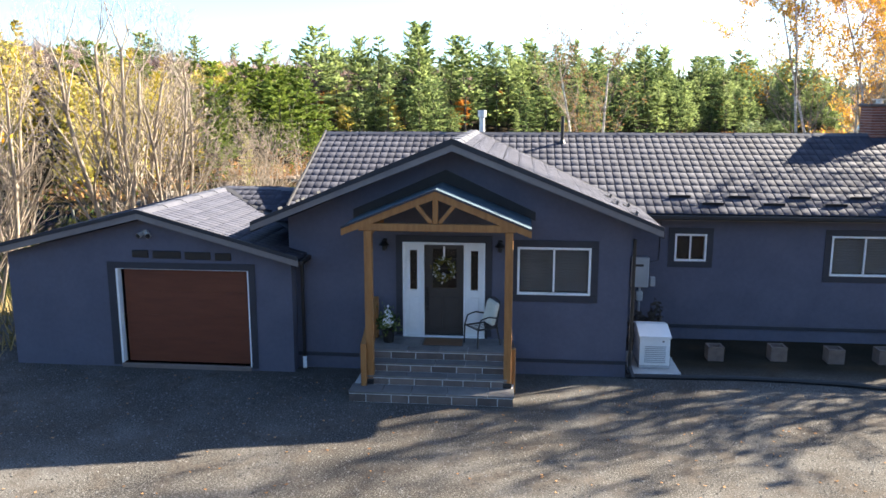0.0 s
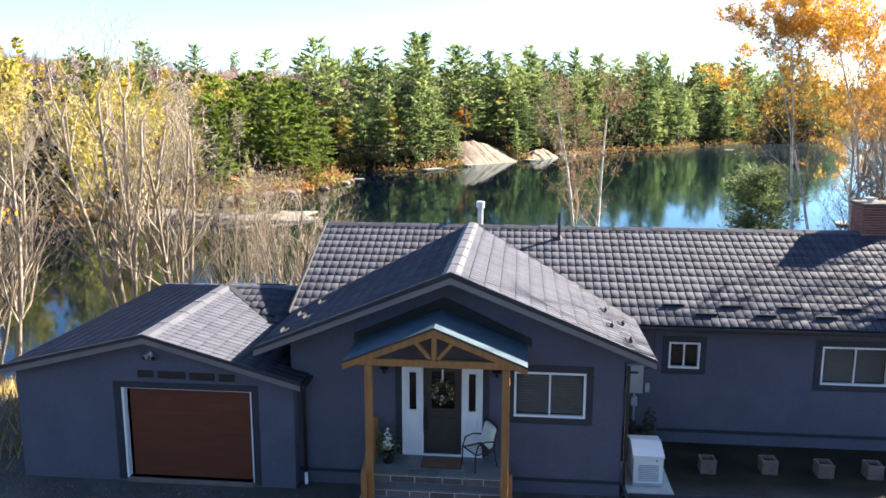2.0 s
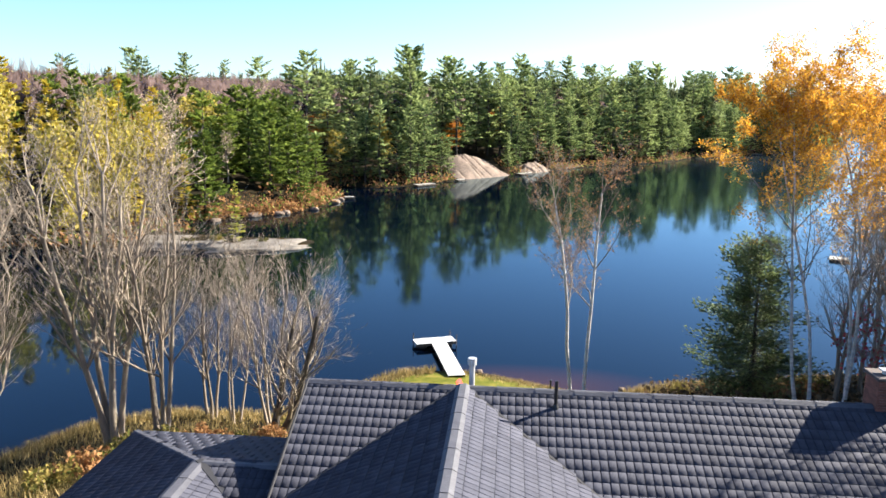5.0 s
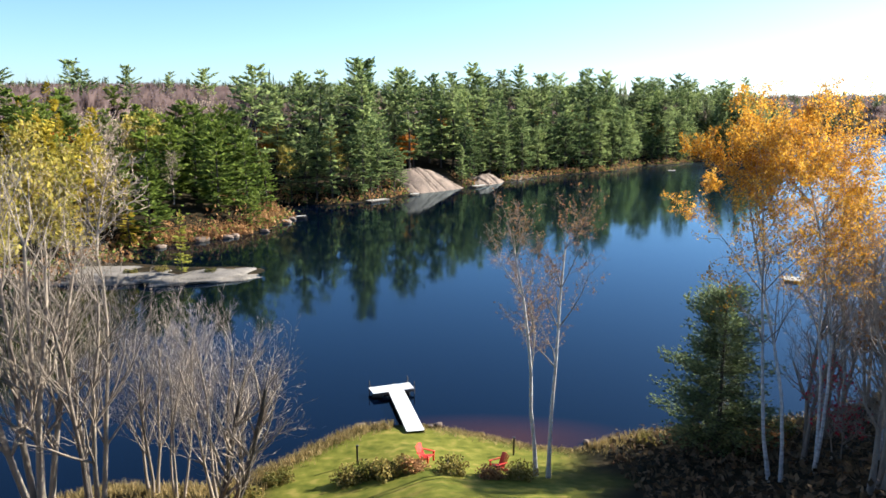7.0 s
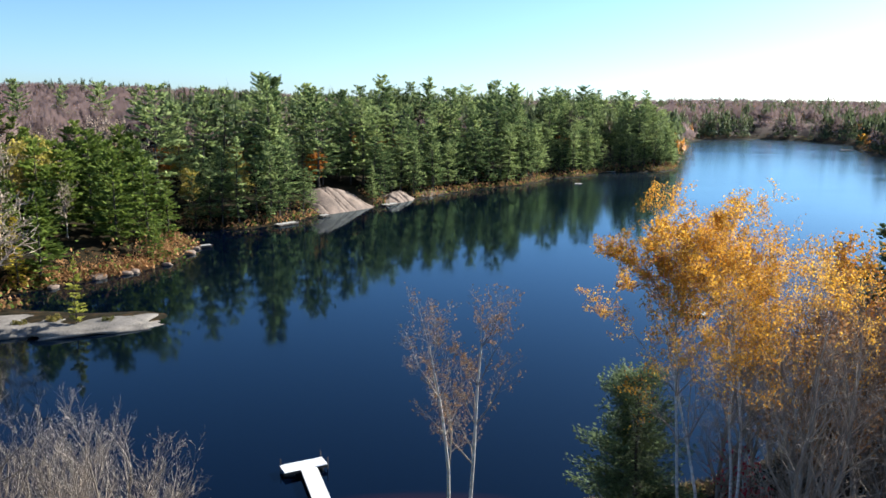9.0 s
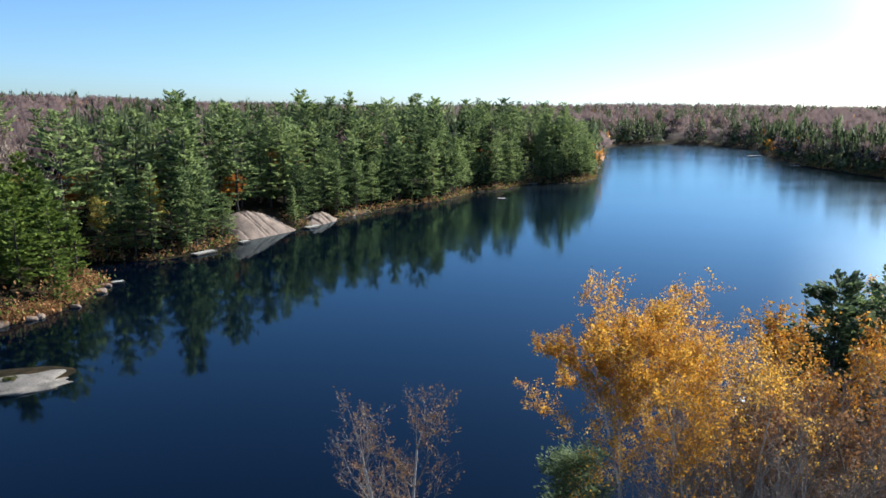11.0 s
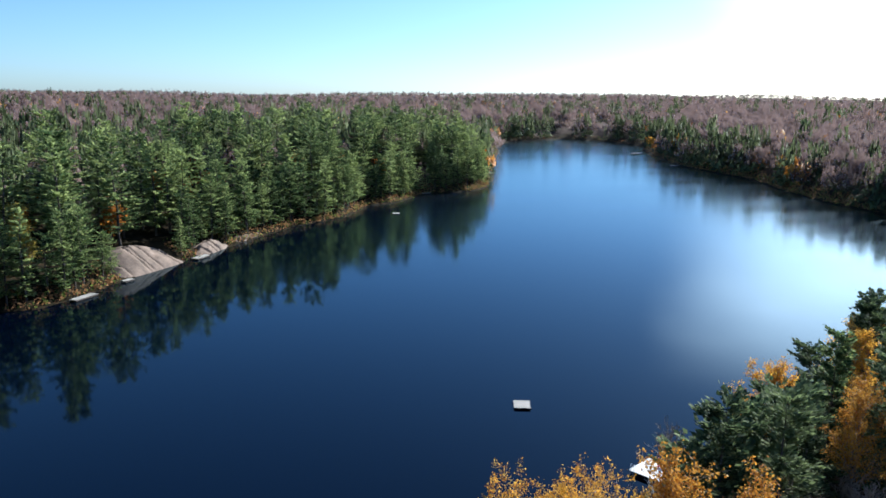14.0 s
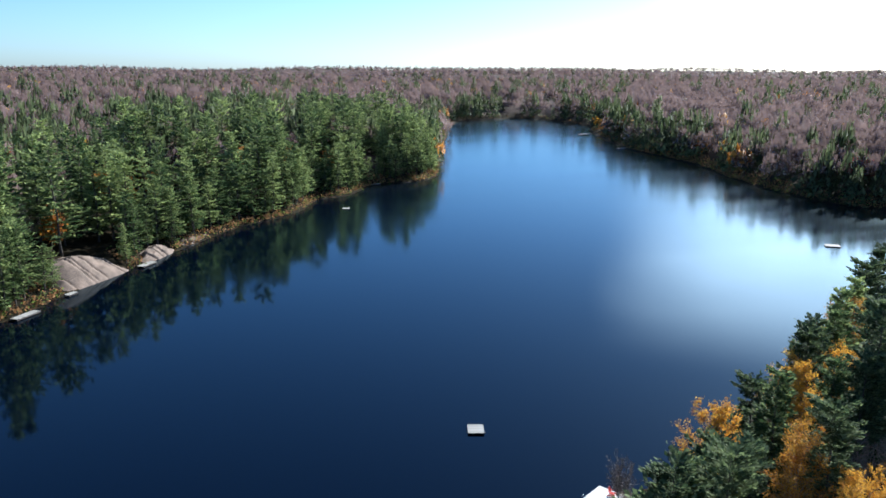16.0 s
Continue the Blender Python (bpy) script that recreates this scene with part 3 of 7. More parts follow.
def limbs(segs, sides=4):
    """Tapered rods: segs of (p0, p1, r0, r1)."""
    segs = np.asarray(segs, float)
    p0, p1, r0, r1 = segs[:, :3], segs[:, 3:6], segs[:, 6], segs[:, 7]
    d = p1 - p0
    d /= np.linalg.norm(d, axis=1, keepdims=True) + 1e-9
    ref = np.where(np.abs(d[:, 2:]) > 0.9, [[1.0, 0, 0]], [[0, 0, 1.0]])
    a = np.cross(d, ref)
    a /= np.linalg.norm(a, axis=1, keepdims=True) + 1e-9
    c = np.cross(d, a)
    ang = np.arange(sides) * 2 * np.pi / sides
    ring = np.cos(ang)[None, :, None] * a[:, None] + np.sin(ang)[None, :, None] * c[:, None]
    lo, hi = p0[:, None] + ring * r0[:, None, None], p1[:, None] + ring * r1[:, None, None]
    v = np.concatenate([lo, hi], 1).reshape(-1, 3)
    base = np.arange(len(segs))[:, None] * 2 * sides
    f = np.concatenate([base + np.array([[k, (k + 1) % sides, sides + (k + 1) % sides, sides + k]]) for k in range(sides)])
    return v, f


def rod(name, points, radii, material, sides=8):
    """One continuous tapered stem through points."""
    p = np.asarray(points, float)
    d = np.gradient(p, axis=0)
    d /= np.linalg.norm(d, axis=1, keepdims=True)
    a = np.cross(d, [[0.0, 1.0, 0.0]])
    a /= np.linalg.norm(a, axis=1, keepdims=True)
    c = np.cross(d, a)
    ang = np.arange(sides) * 2 * np.pi / sides
    ring = np.cos(ang)[None, :, None] * a[:, None] + np.sin(ang)[None, :, None] * c[:, None]
    v = (p[:, None] + ring * np.asarray(radii)[:, None, None]).reshape(-1, 3)
    k = np.arange(len(p) - 1)[:, None] * sides
    f = np.concatenate([k + np.array([[j, (j + 1) % sides, sides + (j + 1) % sides, sides + j]]) for j in range(sides)])
    return mesh_np(name, v, f, material, True)


def twigs_of(rng, segs):
    """Hair-thin twigs, a blade each."""
    p0, p1 = segs[:, :3], segs[:, 3:6]
    side = unit(np.cross(p1 - p0, rng.normal(size=p0.shape)))
    v = np.stack([p0 - side * segs[:, 6:7], p0 + side * segs[:, 6:7], p1 + side * segs[:, 7:8], p1 - side * segs[:, 7:8]], 1).reshape(-1, 3)
    return v, np.arange(len(segs) * 4).reshape(-1, 4)


def unit(v):
    return v / (np.linalg.norm(v, axis=1, keepdims=True) + 1e-9)


def skeleton_of(rng, h, r, levels=4, fork=0.55, spread=0.6, lean=(0, 0), stems=1, first=0.3, up=0.25, kids=(2, 4), bend=0.16, thin=0.012):
    """Branching limbs from the ground up, level by level. Rows: start, end, two radii, level, stem."""
    a = rng.uniform(0, 2 * math.pi) + np.arange(stems) * 2 * math.pi / stems
    off = 0.0 if stems == 1 else 0.35
    p = np.column_stack([off * np.cos(a), off * np.sin(a), np.full(stems, -0.3)])
    d = unit(np.column_stack([lean[0] + off * 0.32 * np.cos(a), lean[1] + off * 0.32 * np.sin(a), np.ones(stems)]))
    length, rad, stem = h * rng.uniform(0.82, 1.0, stems), np.full(stems, float(r)), np.arange(stems)
    rows = []
    for level in range(levels + 1):
        steps = 6 if level == 0 else 3 if level < 3 else 2
        shrink = 0.6
        nxt = []
        for s in range(steps):
            d = unit(d + rng.normal(size=d.shape) * bend * (0.4 if level == 0 else 1) + np.array([0, 0, up * (0.2 if level == 0 else 0.5)]))
            q = p + d * (length / steps)[:, None]
            r0, r1 = rad * (1 - shrink * s / steps), rad * (1 - shrink * (s + 1) / steps)
            rows.append(np.column_stack([p, q, np.maximum(r0, thin), np.maximum(r1, thin * 0.8), np.full(len(p), level), stem]))
            p = q
            if level < levels and (level > 0 or (s + 1) / steps > first):
                k = rng.integers(kids[0], kids[1], len(p)) if level else rng.integers(2, 5, len(p))
                i = np.repeat(np.arange(len(p)), k)
                side = unit(np.cross(d[i], rng.normal(size=(len(i), 3))))
                nd = unit(d[i] * (1 - spread) + side * spread)
                nl = length[i] * fork * rng.uniform(0.75, 1.15, len(i)) * (0.62 if level == 0 else 0.9)
                if level == 0:
                    nl = nl * (1.25 - 0.55 * (s + 1) / steps)
                nxt.append((p[i], nd, nl, r1[i] * rng.uniform(0.42, 0.6, len(i)), stem[i]))
        if not nxt:
            break
        p, d, length, rad, stem = (np.concatenate(z) for z in zip(*nxt))
    segs = np.concatenate(rows)
    segs[:, :6] *= h / segs[:, 5].max()
    return segs


def bare_tree(name, label, rng, h, r, bark, place=None, leaves=None, leaf_size=0.1, leaf_count=0, leaf_above=0.0, leaf_fade=0.0, leaf_spread=1.5, twig=None, category="tree", group="", **how):
    """A tree of limbs and twigs, with what leaves it still has."""
    segs = skeleton_of(rng, h, r, **how)
    at = thing(name, label, category, group=group)
    for k in range(int(segs[:, 9].max()) + 1):
        own = segs[(segs[:, 8] == 0) & (segs[:, 9] == k)]
        pts_ = [own[0, :3], *own[:, 3:6]]
        adopt(new("trunk", rod("trunk", pts_, [own[0, 6] * 1.35, *own[:, 7]], bark)), at)
    v, f = limbs(segs[segs[:, 8] == 1][:, :8], 5)
    w, g = limbs(segs[segs[:, 8] == 2][:, :8], 3)
    y_, j_ = twigs_of(rng, segs[segs[:, 8] > 2][:, :8])
    crown = mesh_np("crown", np.concatenate([v, w, y_]), np.concatenate([f, g + len(v), j_ + len(v) + len(w)]), twig or bark)
    tagged(adopt(new("crown", crown), at), kind="stuff")
    if leaf_count:
        edge = leaf_above + leaf_fade * (rng.random(len(segs)) + 0.5 * wavy(segs[:, 3], segs[:, 4], 1.3, 2))
        fine = segs[(segs[:, 8] >= 2) & (segs[:, 5] > edge)]
        pick = fine[rng.integers(0, len(fine), leaf_count)]
        t = rng.uniform(0, 1, (leaf_count, 1))
        c = pick[:, :3] * (1 - t) + pick[:, 3:6] * t + rng.normal(size=(leaf_count, 3)) * leaf_size * leaf_spread
        v, f = cards(rng, c, leaf_size)
        tagged(adopt(new("foliage", mesh_np("foliage", v, f, leaves)), at), kind="stuff")
    if place:
        at.matrix_basis = place
    return at


def sprays(rng, base, tip, each, size, lift=0.2, loose=0.0):
    """Needle sprays along boughs: kite-shaped sheets that point outwards and lie nearly level."""
    i = np.repeat(np.arange(len(base)), each)
    t = rng.uniform(0.12, 1.0, (len(i), 1)) ** 0.8
    ax = unit(tip[i] - base[i])
    reach = np.linalg.norm(tip[i] - base[i], axis=1, keepdims=True)
    flat_side = unit(np.cross(ax, [[0, 0, 1.0]]))
    sway = rng.uniform(-1, 1, (len(i), 1))
    out = unit(ax + flat_side * sway * 0.95 + np.array([0, 0, lift]) + rng.normal(size=(len(i), 3)) * 0.12)
    root = base[i] * (1 - t) + tip[i] * t + flat_side * sway * reach * 0.13 * (1.3 - t) + np.array([0, 0, 1]) * (0.08 * reach * t * t) + rng.normal(size=(len(i), 3)) * loose
    s = (size[i] * rng.uniform(0.65, 1.3, len(i)))[:, None]
    wide = unit(np.cross(out, unit(np.array([[0, 0, 1.0]]) + rng.normal(size=(len(i), 3)) * 0.45)))
    v = np.stack([root - out * s * 0.25, root + out * s * 0.35 + wide * s * 0.34, root + out * s, root + out * s * 0.35 - wide * s * 0.34 - np.array([0, 0, 0.1]) * s], 1).reshape(-1, 3)
    k = np.arange(len(i))[:, None] * 4
    return v, np.concatenate([k + [[0, 1, 2]], k + [[0, 2, 3]]])


def conifer(name, label, rng, h, r, needles, whorls=18, per=6, each=16, card=1.0, width=0.22, low=0.1, gap=0.2, ragged=0.4, category="pine tree", group="", droop=0.1, taper=0.8, crooked=0.004, loose=0.0, top=0.15):
    """A pine or spruce: a straight trunk, whorls of boughs, and sprays of needles along them."""
    at = thing(name, label, category, group=group)
    zs = np.linspace(-0.4, h, 9)
    pts = np.column_stack([np.cumsum(rng.normal(size=(9, 2)) * crooked * h, 0), zs])
    rad = r * (1 - 0.93 * np.linspace(0, 1, 9))
    u = np.repeat(np.clip((np.arange(whorls) + rng.uniform(-0.25, 0.25, whorls)) / (whorls - 1), 0, 0.985), per)
    u = np.clip(u + rng.normal(size=len(u)) * 0.28 / whorls, 0, 0.985)
    lop = np.repeat(rng.uniform(1 - ragged * 0.6, 1 + ragged * 0.3, whorls), per)
    keep = rng.random(len(u)) > gap * (1 - u) + 0.12 * (u > 0.85)
    u, lop = u[keep], lop[keep]
    z = h * (low + (1 - low) * u)
    base = np.column_stack([np.interp(z, zs, pts[:, 0]), np.interp(z, zs, pts[:, 1]), z])
    reach = h * width * (top + (1 - top) * (1 - u) ** taper) * (0.6 + 0.4 * np.minimum(1, u / 0.15)) * lop * rng.uniform(1 - ragged, 1 + ragged * 0.4, len(u))
    a = rng.uniform(0, 2 * math.pi, len(u))
    rise = 0.5 * u ** 2 - droop * (1 - u) + rng.normal(size=len(u)) * 0.07
    tip = base + reach[:, None] * np.column_stack([np.cos(a), np.sin(a), rise])
    adopt(new("trunk", rod("trunk", pts, rad, M["bark_dark"])), at)
    v, f = limbs(np.column_stack([base, tip, np.maximum(0.015, r * 0.16 * (1 - u)), np.full(len(u), 0.01)]), 3)
    tagged(adopt(new("bough_frame", mesh_np("bough_frame", v, f, M["bark_dark"])), at), kind="stuff")
    base = np.concatenate([base, [[*pts[-1, :2], h - card * 0.8]]])
    tip = np.concatenate([tip, [[*pts[-1, :2] + 0.05, h + card * 0.2]]])
    size = np.r_[card * (0.55 + 0.45 * np.minimum(1, reach / (h * width * 0.6))), card * 0.5]
    each_n = np.maximum(6, (each * np.r_[np.minimum(1.3, 0.35 + reach / (h * width)), 0.6]).astype(int))
    v, f = sprays(rng, base, tip, each_n, size, loose=loose)
    tagged(adopt(new("crown", mesh_np("crown", v, f, needles)), at), kind="stuff")
    return at


def stand(x, y, turn=0.0, scale=1.0, sink=0.1, tall=1.0):
    return Matrix.Translation((x, y, ground_at(x, y) - sink)) @ Matrix.Rotation(turn, 4, "Z") @ Matrix.Diagonal((scale, scale, scale * tall, 1))


rng = np.random.default_rng(11)

# pines of the far left shore, seven forms copied over the plan
pine_forms = [conifer("white_pine", "tall dark-green white pine on the rocky lake shore", np.random.default_rng(100 + k), 24.0, 0.34, M["needles"],
                      whorls=(17, 20, 15, 19, 22, 16, 18)[k], per=9, each=22, card=(0.78, 0.72, 0.82, 0.72, 0.74, 0.82, 0.76)[k], width=(0.25, 0.21, 0.27, 0.2, 0.23, 0.28, 0.22)[k], low=(0.08, 0.12, 0.2, 0.06, 0.1, 0.15, 0.28)[k],
                      gap=0.18, ragged=0.5, group="pines of the far shore", taper=(0.55, 0.65, 0.45, 0.7, 0.6, 0.5, 0.45)[k], top=(0.24, 0.2, 0.34, 0.18, 0.22, 0.3, 0.36)[k], droop=0.05, crooked=0.006, loose=0.1) for k in range(7)]
SHORE_LINE = [(-56, 165), (-33, 174), (-25, 183), (-18, 196.5), (-4, 216), (6, 231), (21, 253), (31, 266), (43, 275), (54, 286), (67, 311), (81, 318), (99, 343), (111, 345), (127, 349), (140, 364), (158, 410), (183, 470)]
spots = []


def free_spot(x, y, gap):
    if all((x - a) ** 2 + (y - b) ** 2 > gap * gap for a, b in spots):
        spots.append((x, y))
        return True
    return False


def scatter(forms, places, rng):
    """Copies of the forms at the places; the forms themselves take the first ones."""
    for m in places[len(forms):]:
        copy_thing(forms[int(rng.integers(len(forms)))], m)
    for ob, m in zip(forms, places):
        ob.matrix_basis = m


count, places = 0, []
pts = plan(SHORE_LINE)
FRONT = 110
seg_len = np.hypot(*np.diff(pts, axis=0).T)
cum = np.r_[0, np.cumsum(seg_len)]
for attempt in range(4000):
    if count >= 255:
        break
    s = rng.uniform(0, cum[-1])
    i = min(np.searchsorted(cum, s) - 1, len(seg_len) - 1)
    i = max(i, 0)
    t = (s - cum[i]) / seg_len[i]
    p = pts[i] * (1 - t) + pts[i + 1] * t
    nrm = np.array([-(pts[i + 1] - pts[i])[1], (pts[i + 1] - pts[i])[0]]) / seg_len[i]
    depth = rng.uniform(0.5, 3.2) if count < FRONT else 2.0 + 70 * rng.random() ** 1.4
    x, y = p + nrm * depth
    if np.hypot(x + 7.5, y - 206.5) < 12.5 or np.hypot(x - 11, y - 227) < 6 or shore_distance(x, y)[0] < 0.4:
        continue
    # the stand ends at the cove, where the land behind is low and leafless
    if (x - 1) / (y + 11) < -0.275 - 0.02 * wavy(np.array(x), np.array(y), 9):
        continue
    if not free_spot(x, y, 2.6 if count < FRONT else 4.4 if depth < 20 else 5.6):
        continue
    size = rng.uniform(0.42, 0.85) if count < FRONT else rng.uniform(0.72, 1.05) if depth < 9 else rng.uniform(0.78, 1.25)
    places.append(stand(x, y, rng.uniform(0, 6.28), size, tall=rng.uniform(0.92, 1.1)))
    count += 1
# a few tall pines stand out of the low woods behind the cove
for x, y, size in ((-108, 214, 0.95), (-98, 222, 1.0), (-121, 232, 1.05), (-92, 238, 0.95), (-84, 246, 1.0), (-78, 262, 0.95), (-128, 206, 0.9), (-70, 250, 0.85)):
    places.append(stand(x, y, x * 1.3, size))
scatter(pine_forms, places, rng)


def spread(rng, area, number, gap, size, tall=(0.9, 1.1)):
    """Places for trees in a rectangle of the plan, on dry land and apart from one another."""
    out = []
    for _ in range(number * 12):
        if len(out) >= number:
            break
        x, y = rng.uniform(area[0], area[1]), rng.uniform(area[2], area[3])
        if shore_distance(x, y)[0] < 1.2 or np.hypot(x + 7.5, y - 206.5) < 17 or not free_spot(x, y, gap):
            continue
        out.append(stand(x, y, rng.uniform(0, 6.28), rng.uniform(*size), tall=rng.uniform(*tall)))
    return out


# bright young pines and golden larches round the cove
young_forms = [conifer("young_pine", "bright green young pine beside the rocky cove", np.random.default_rng(200 + k), 15.0, 0.22, M["needles_young"],
                       whorls=17, per=9, each=24, card=0.68, width=(0.29, 0.26, 0.31, 0.25)[k], low=0.03, gap=0.1, ragged=0.48, top=0.2, droop=0.02, loose=0.07, group="young pines at the cove", taper=(0.65, 0.75, 0.6, 0.7)[k]) for k in range(4)]
hand = [(-44, 139, 1.0), (-42.5, 147, 0.72), (-48, 134, 1.05), (-52, 142, 1.1), (-57, 128, 0.85), (-50, 152, 1.15), (-58, 150, 1.2), (-62, 136, 1.05), (-41, 133, 0.45)]
hand = [(*plan(q[:2]), q[2] * (1.04 if q[2] > 0.75 else 1.05)) for q in hand]
for x, y, s_ in hand:
    free_spot(x, y, 0.1)
young_places = [stand(x, y, x * 1.7, s_) for x, y, s_ in hand] + spread(rng, (-95, -50, 112, 190), 40, 5.0, (0.7, 1.25))
scatter(young_forms, young_places, rng)
larch_forms = [conifer("larch", "golden autumn larch among bare trees", np.random.default_rng(230 + k), 15.0, 0.2, M["larch"],
                       whorls=18, per=6, each=10, card=0.8, width=0.17, low=0.08, gap=0.2, group="golden larches", category="larch tree", taper=0.9) for k in range(2)]
tamarack = conifer("tamarack", "slender yellow-green tamarack growing on the flat ledge", np.random.default_rng(236), 8.6, 0.1, M["tamarack"], whorls=15, per=6, each=16, card=0.5, width=0.17, low=0.06, gap=0.25, ragged=0.6, category="larch tree", taper=0.8, top=0.1)
tamarack.matrix_basis = stand(-37.2, 91.6)
scatter(larch_forms, [stand(-53, 112, 1, 0.75), stand(-63, 120, 2, 1.0), stand(-58, 104, 2, 0.8), stand(-64, 110, 2, 1.1), stand(-72, 128, 2, 1.2), stand(-70, 118, 1, 1.1)] + spread(rng, (-92, -56, 90, 128), 14, 3.6, (0.9, 1.35)) + spread(rng, (-120, -58, 80, 190), 36, 5.0, (0.7, 1.25)), rng)

# leafless and russet trees in the woods across the water
wood_forms = [bare_tree("bare_tree", "leafless grey-brown deciduous tree in the lakeside wood", np.random.default_rng(250 + k), 14.0, 0.17, M["twig"], levels=3, stems=1 + k % 2,
                        fork=0.6, spread=0.5, first=0.2, kids=(1, 3), thin=0.04, group="bare trees across the water") for k in range(4)]
scatter(wood_forms, spread(rng, (-150, -52, 70, 230), 75, 4.5, (0.8, 1.3)) + spread(rng, (-100, 60, 200, 330), 40, 4.5, (0.8, 1.2)), rng)
russet_forms = [bare_tree("russet_tree", "deciduous tree in orange autumn leaf", np.random.default_rng(270 + k), 12.0, 0.15, M["twig"], levels=2, leaves=M["leaf_orange"], leaf_size=0.55, leaf_count=900,
                          fork=0.6, spread=0.5, first=0.2, group="orange trees in the woods") for k in range(2)]
scatter(russet_forms, spread(rng, (-150, -50, 100, 260), 26, 5.0, (0.6, 1.1)) + spread(rng, (-45, 120, 200, 380), 26, 4.0, (0.6, 1.1)), rng)


poplar_forms = [bare_tree("yellow_poplar", "tall tree in thin yellow-green autumn leaf", np.random.default_rng(280 + k), 15.0, 0.16, M["twig"], levels=3, leaves=M["leaf_yellow"], leaf_size=0.42, leaf_count=1300,
                          fork=0.5, spread=0.45, first=0.15, kids=(1, 3), thin=0.03, group="yellow trees in the woods") for k in range(2)]
scatter(poplar_forms, spread(rng, (-92, -56, 88, 124), 12, 3.4, (0.8, 1.2)) + spread(rng, (-135, -62, 86, 170), 28, 4.5, (0.7, 1.15)) + spread(rng, (-60, -30, 170, 220), 6, 4.5, (0.6, 0.9)), rng)


def far_woods(name, label, rng, spots_, template, material, size):
    """One mesh of many small far trees."""
    tv, tf = template
    v, f = [], []
    for k, (x, y, z) in enumerate(spots_):
        s_, a = rng.uniform(*size), rng.uniform(0, 6.28)
        jit = 1 + rng.normal(size=tv.shape) * 0.12
        w = tv * jit * s_
        v.append(np.column_stack([w[:, 0] * math.cos(a) - w[:, 1] * math.sin(a) + x, w[:, 0] * math.sin(a) + w[:, 1] * math.cos(a) + y, w[:, 2] + z - 0.3]))
        f.append(tf + k * len(tv))
    me = mesh_np(name, np.concatenate(v), np.concatenate(f), material, True)
    out = np.concatenate(v) - np.repeat(np.column_stack([np.asarray(spots_)[:, :2], np.asarray(spots_)[:, 2] + 4.0]), len(tv), 0)
    me.normals_split_custom_set_from_vertices(unit(out + np.array([0, 0, 2.0])))
    return tagged(new(name, me), label, "woods", kind="stuff")


def template_conifer(rng, n=24, size=0.15):
    u = rng.uniform(0.05, 1.0, n) ** 1.15
    a = rng.uniform(0, 6.28, n)
    rad = (0.25 * (1 - u) ** 0.5 + 0.03) * rng.uniform(0.7, 1.1, n)
    c = np.column_stack([rad * np.cos(a), rad * np.sin(a), u])
    out = np.column_stack([np.cos(a), np.sin(a), np.full(n, 0.8)])
    return cards(rng, c, size * (1.15 - u * 0.6), long=1.5, face=-unit(out) * 0.45, single=True)


def template_crown(rng, n=26, size=0.15):
    """A rounded open crown: twig clumps that face outwards over a lumpy dome."""
    d = rng.normal(size=(n, 3))
    d[:, 2] = np.abs(d[:, 2]) - 0.25
    d = unit(d)
    lump = 1 + 0.16 * np.sin(d[:, :1] * 5 + 1) * np.sin(d[:, 1:2] * 6)
    c = d * [0.42, 0.42, 0.4] * lump * rng.uniform(0.78, 1.05, (n, 1)) + [0, 0, 0.58]
    return cards(rng, c, size, long=1.3, face=-d, single=True)


N = 17000
az = rng.uniform(radians(-42), radians(66), N)
rr = 150 + 1350 * rng.random(N) ** 1.05
fx, fy = rr * np.sin(az), rr * np.cos(az)
fd, fown = shore_distance(fx, fy)
ok = (fd > 1.5) & ~(fown & (rr < 300)) & ~((fx < 60) & (fy < 90)) & ~((np.hypot(fx + 30, fy - 150) < 75) & (fd < 30)) & ~((fx < 150) & (rr < 420) & (fd < 42))
fx, fy, fd, rr = fx[ok], fy[ok], fd[ok], rr[ok]
fz = height(fx, fy)
pick = rng.random(len(fx))
stand_back = (fx < 170) & ((fx - 1) / (fy + 11) > -0.27) & (fd < 210) & (fy < 620)
cove_back = ((fx - 1) / (fy + 11) < -0.25) & (rr < 900)
con = ~cove_back & (pick < np.where(stand_back, 0.62, np.where(fd < 16, 0.62, np.where(fd < 40, 0.3, 0.09 + 0.08 * wavy(fx, fy, 90, 7)))))
lit = ~con & (pick + 0.08 * wavy(fx, fy, 60, 4) > 0.93)
bare = ~con & ~lit
pos = np.column_stack([fx, fy, fz])
near = rr < 430
far_woods("far_conifers", "dark conifers of the woods round the lake", rng, pos[con & near], template_conifer(rng, 260, 0.07), M["needles_far"], (11, 20))
far_woods("far_conifers", "dark conifers of the woods round the lake", rng, pos[con & ~near], template_conifer(rng, 110, 0.1), M["needles_far"], (12, 24))
far_woods("far_bare_woods", "brown leafless woods covering the far hills", rng, pos[bare & near], template_crown(rng, 230, 0.085), M["twig_far"], (11, 17))
far_woods("far_bare_woods", "brown leafless woods covering the far hills", rng, pos[bare & ~near], template_crown(rng, 70, 0.16), M["twig_far"], (11, 18))
az = rng.uniform(radians(-42), radians(66), 9000)
ridge_r = 1450 + 2500 * rng.random(9000) ** 1.1
hx, hy = ridge_r * np.sin(az), ridge_r * np.cos(az)
hills_at = np.column_stack([hx, hy, height(hx, hy)])
dark = rng.random(9000) < 0.14
far_woods("hill_bare_woods", "brown leafless woods on the distant hills", rng, hills_at[~dark], template_crown(rng, 20, 0.3), M["twig_far"], (11, 18))
far_woods("hill_conifers", "dark conifers on the distant hills", rng, hills_at[dark], template_crown(rng, 20, 0.3), M["needles_far"], (11, 16))
gold_part = rng.random(len(pos)) < 0.55
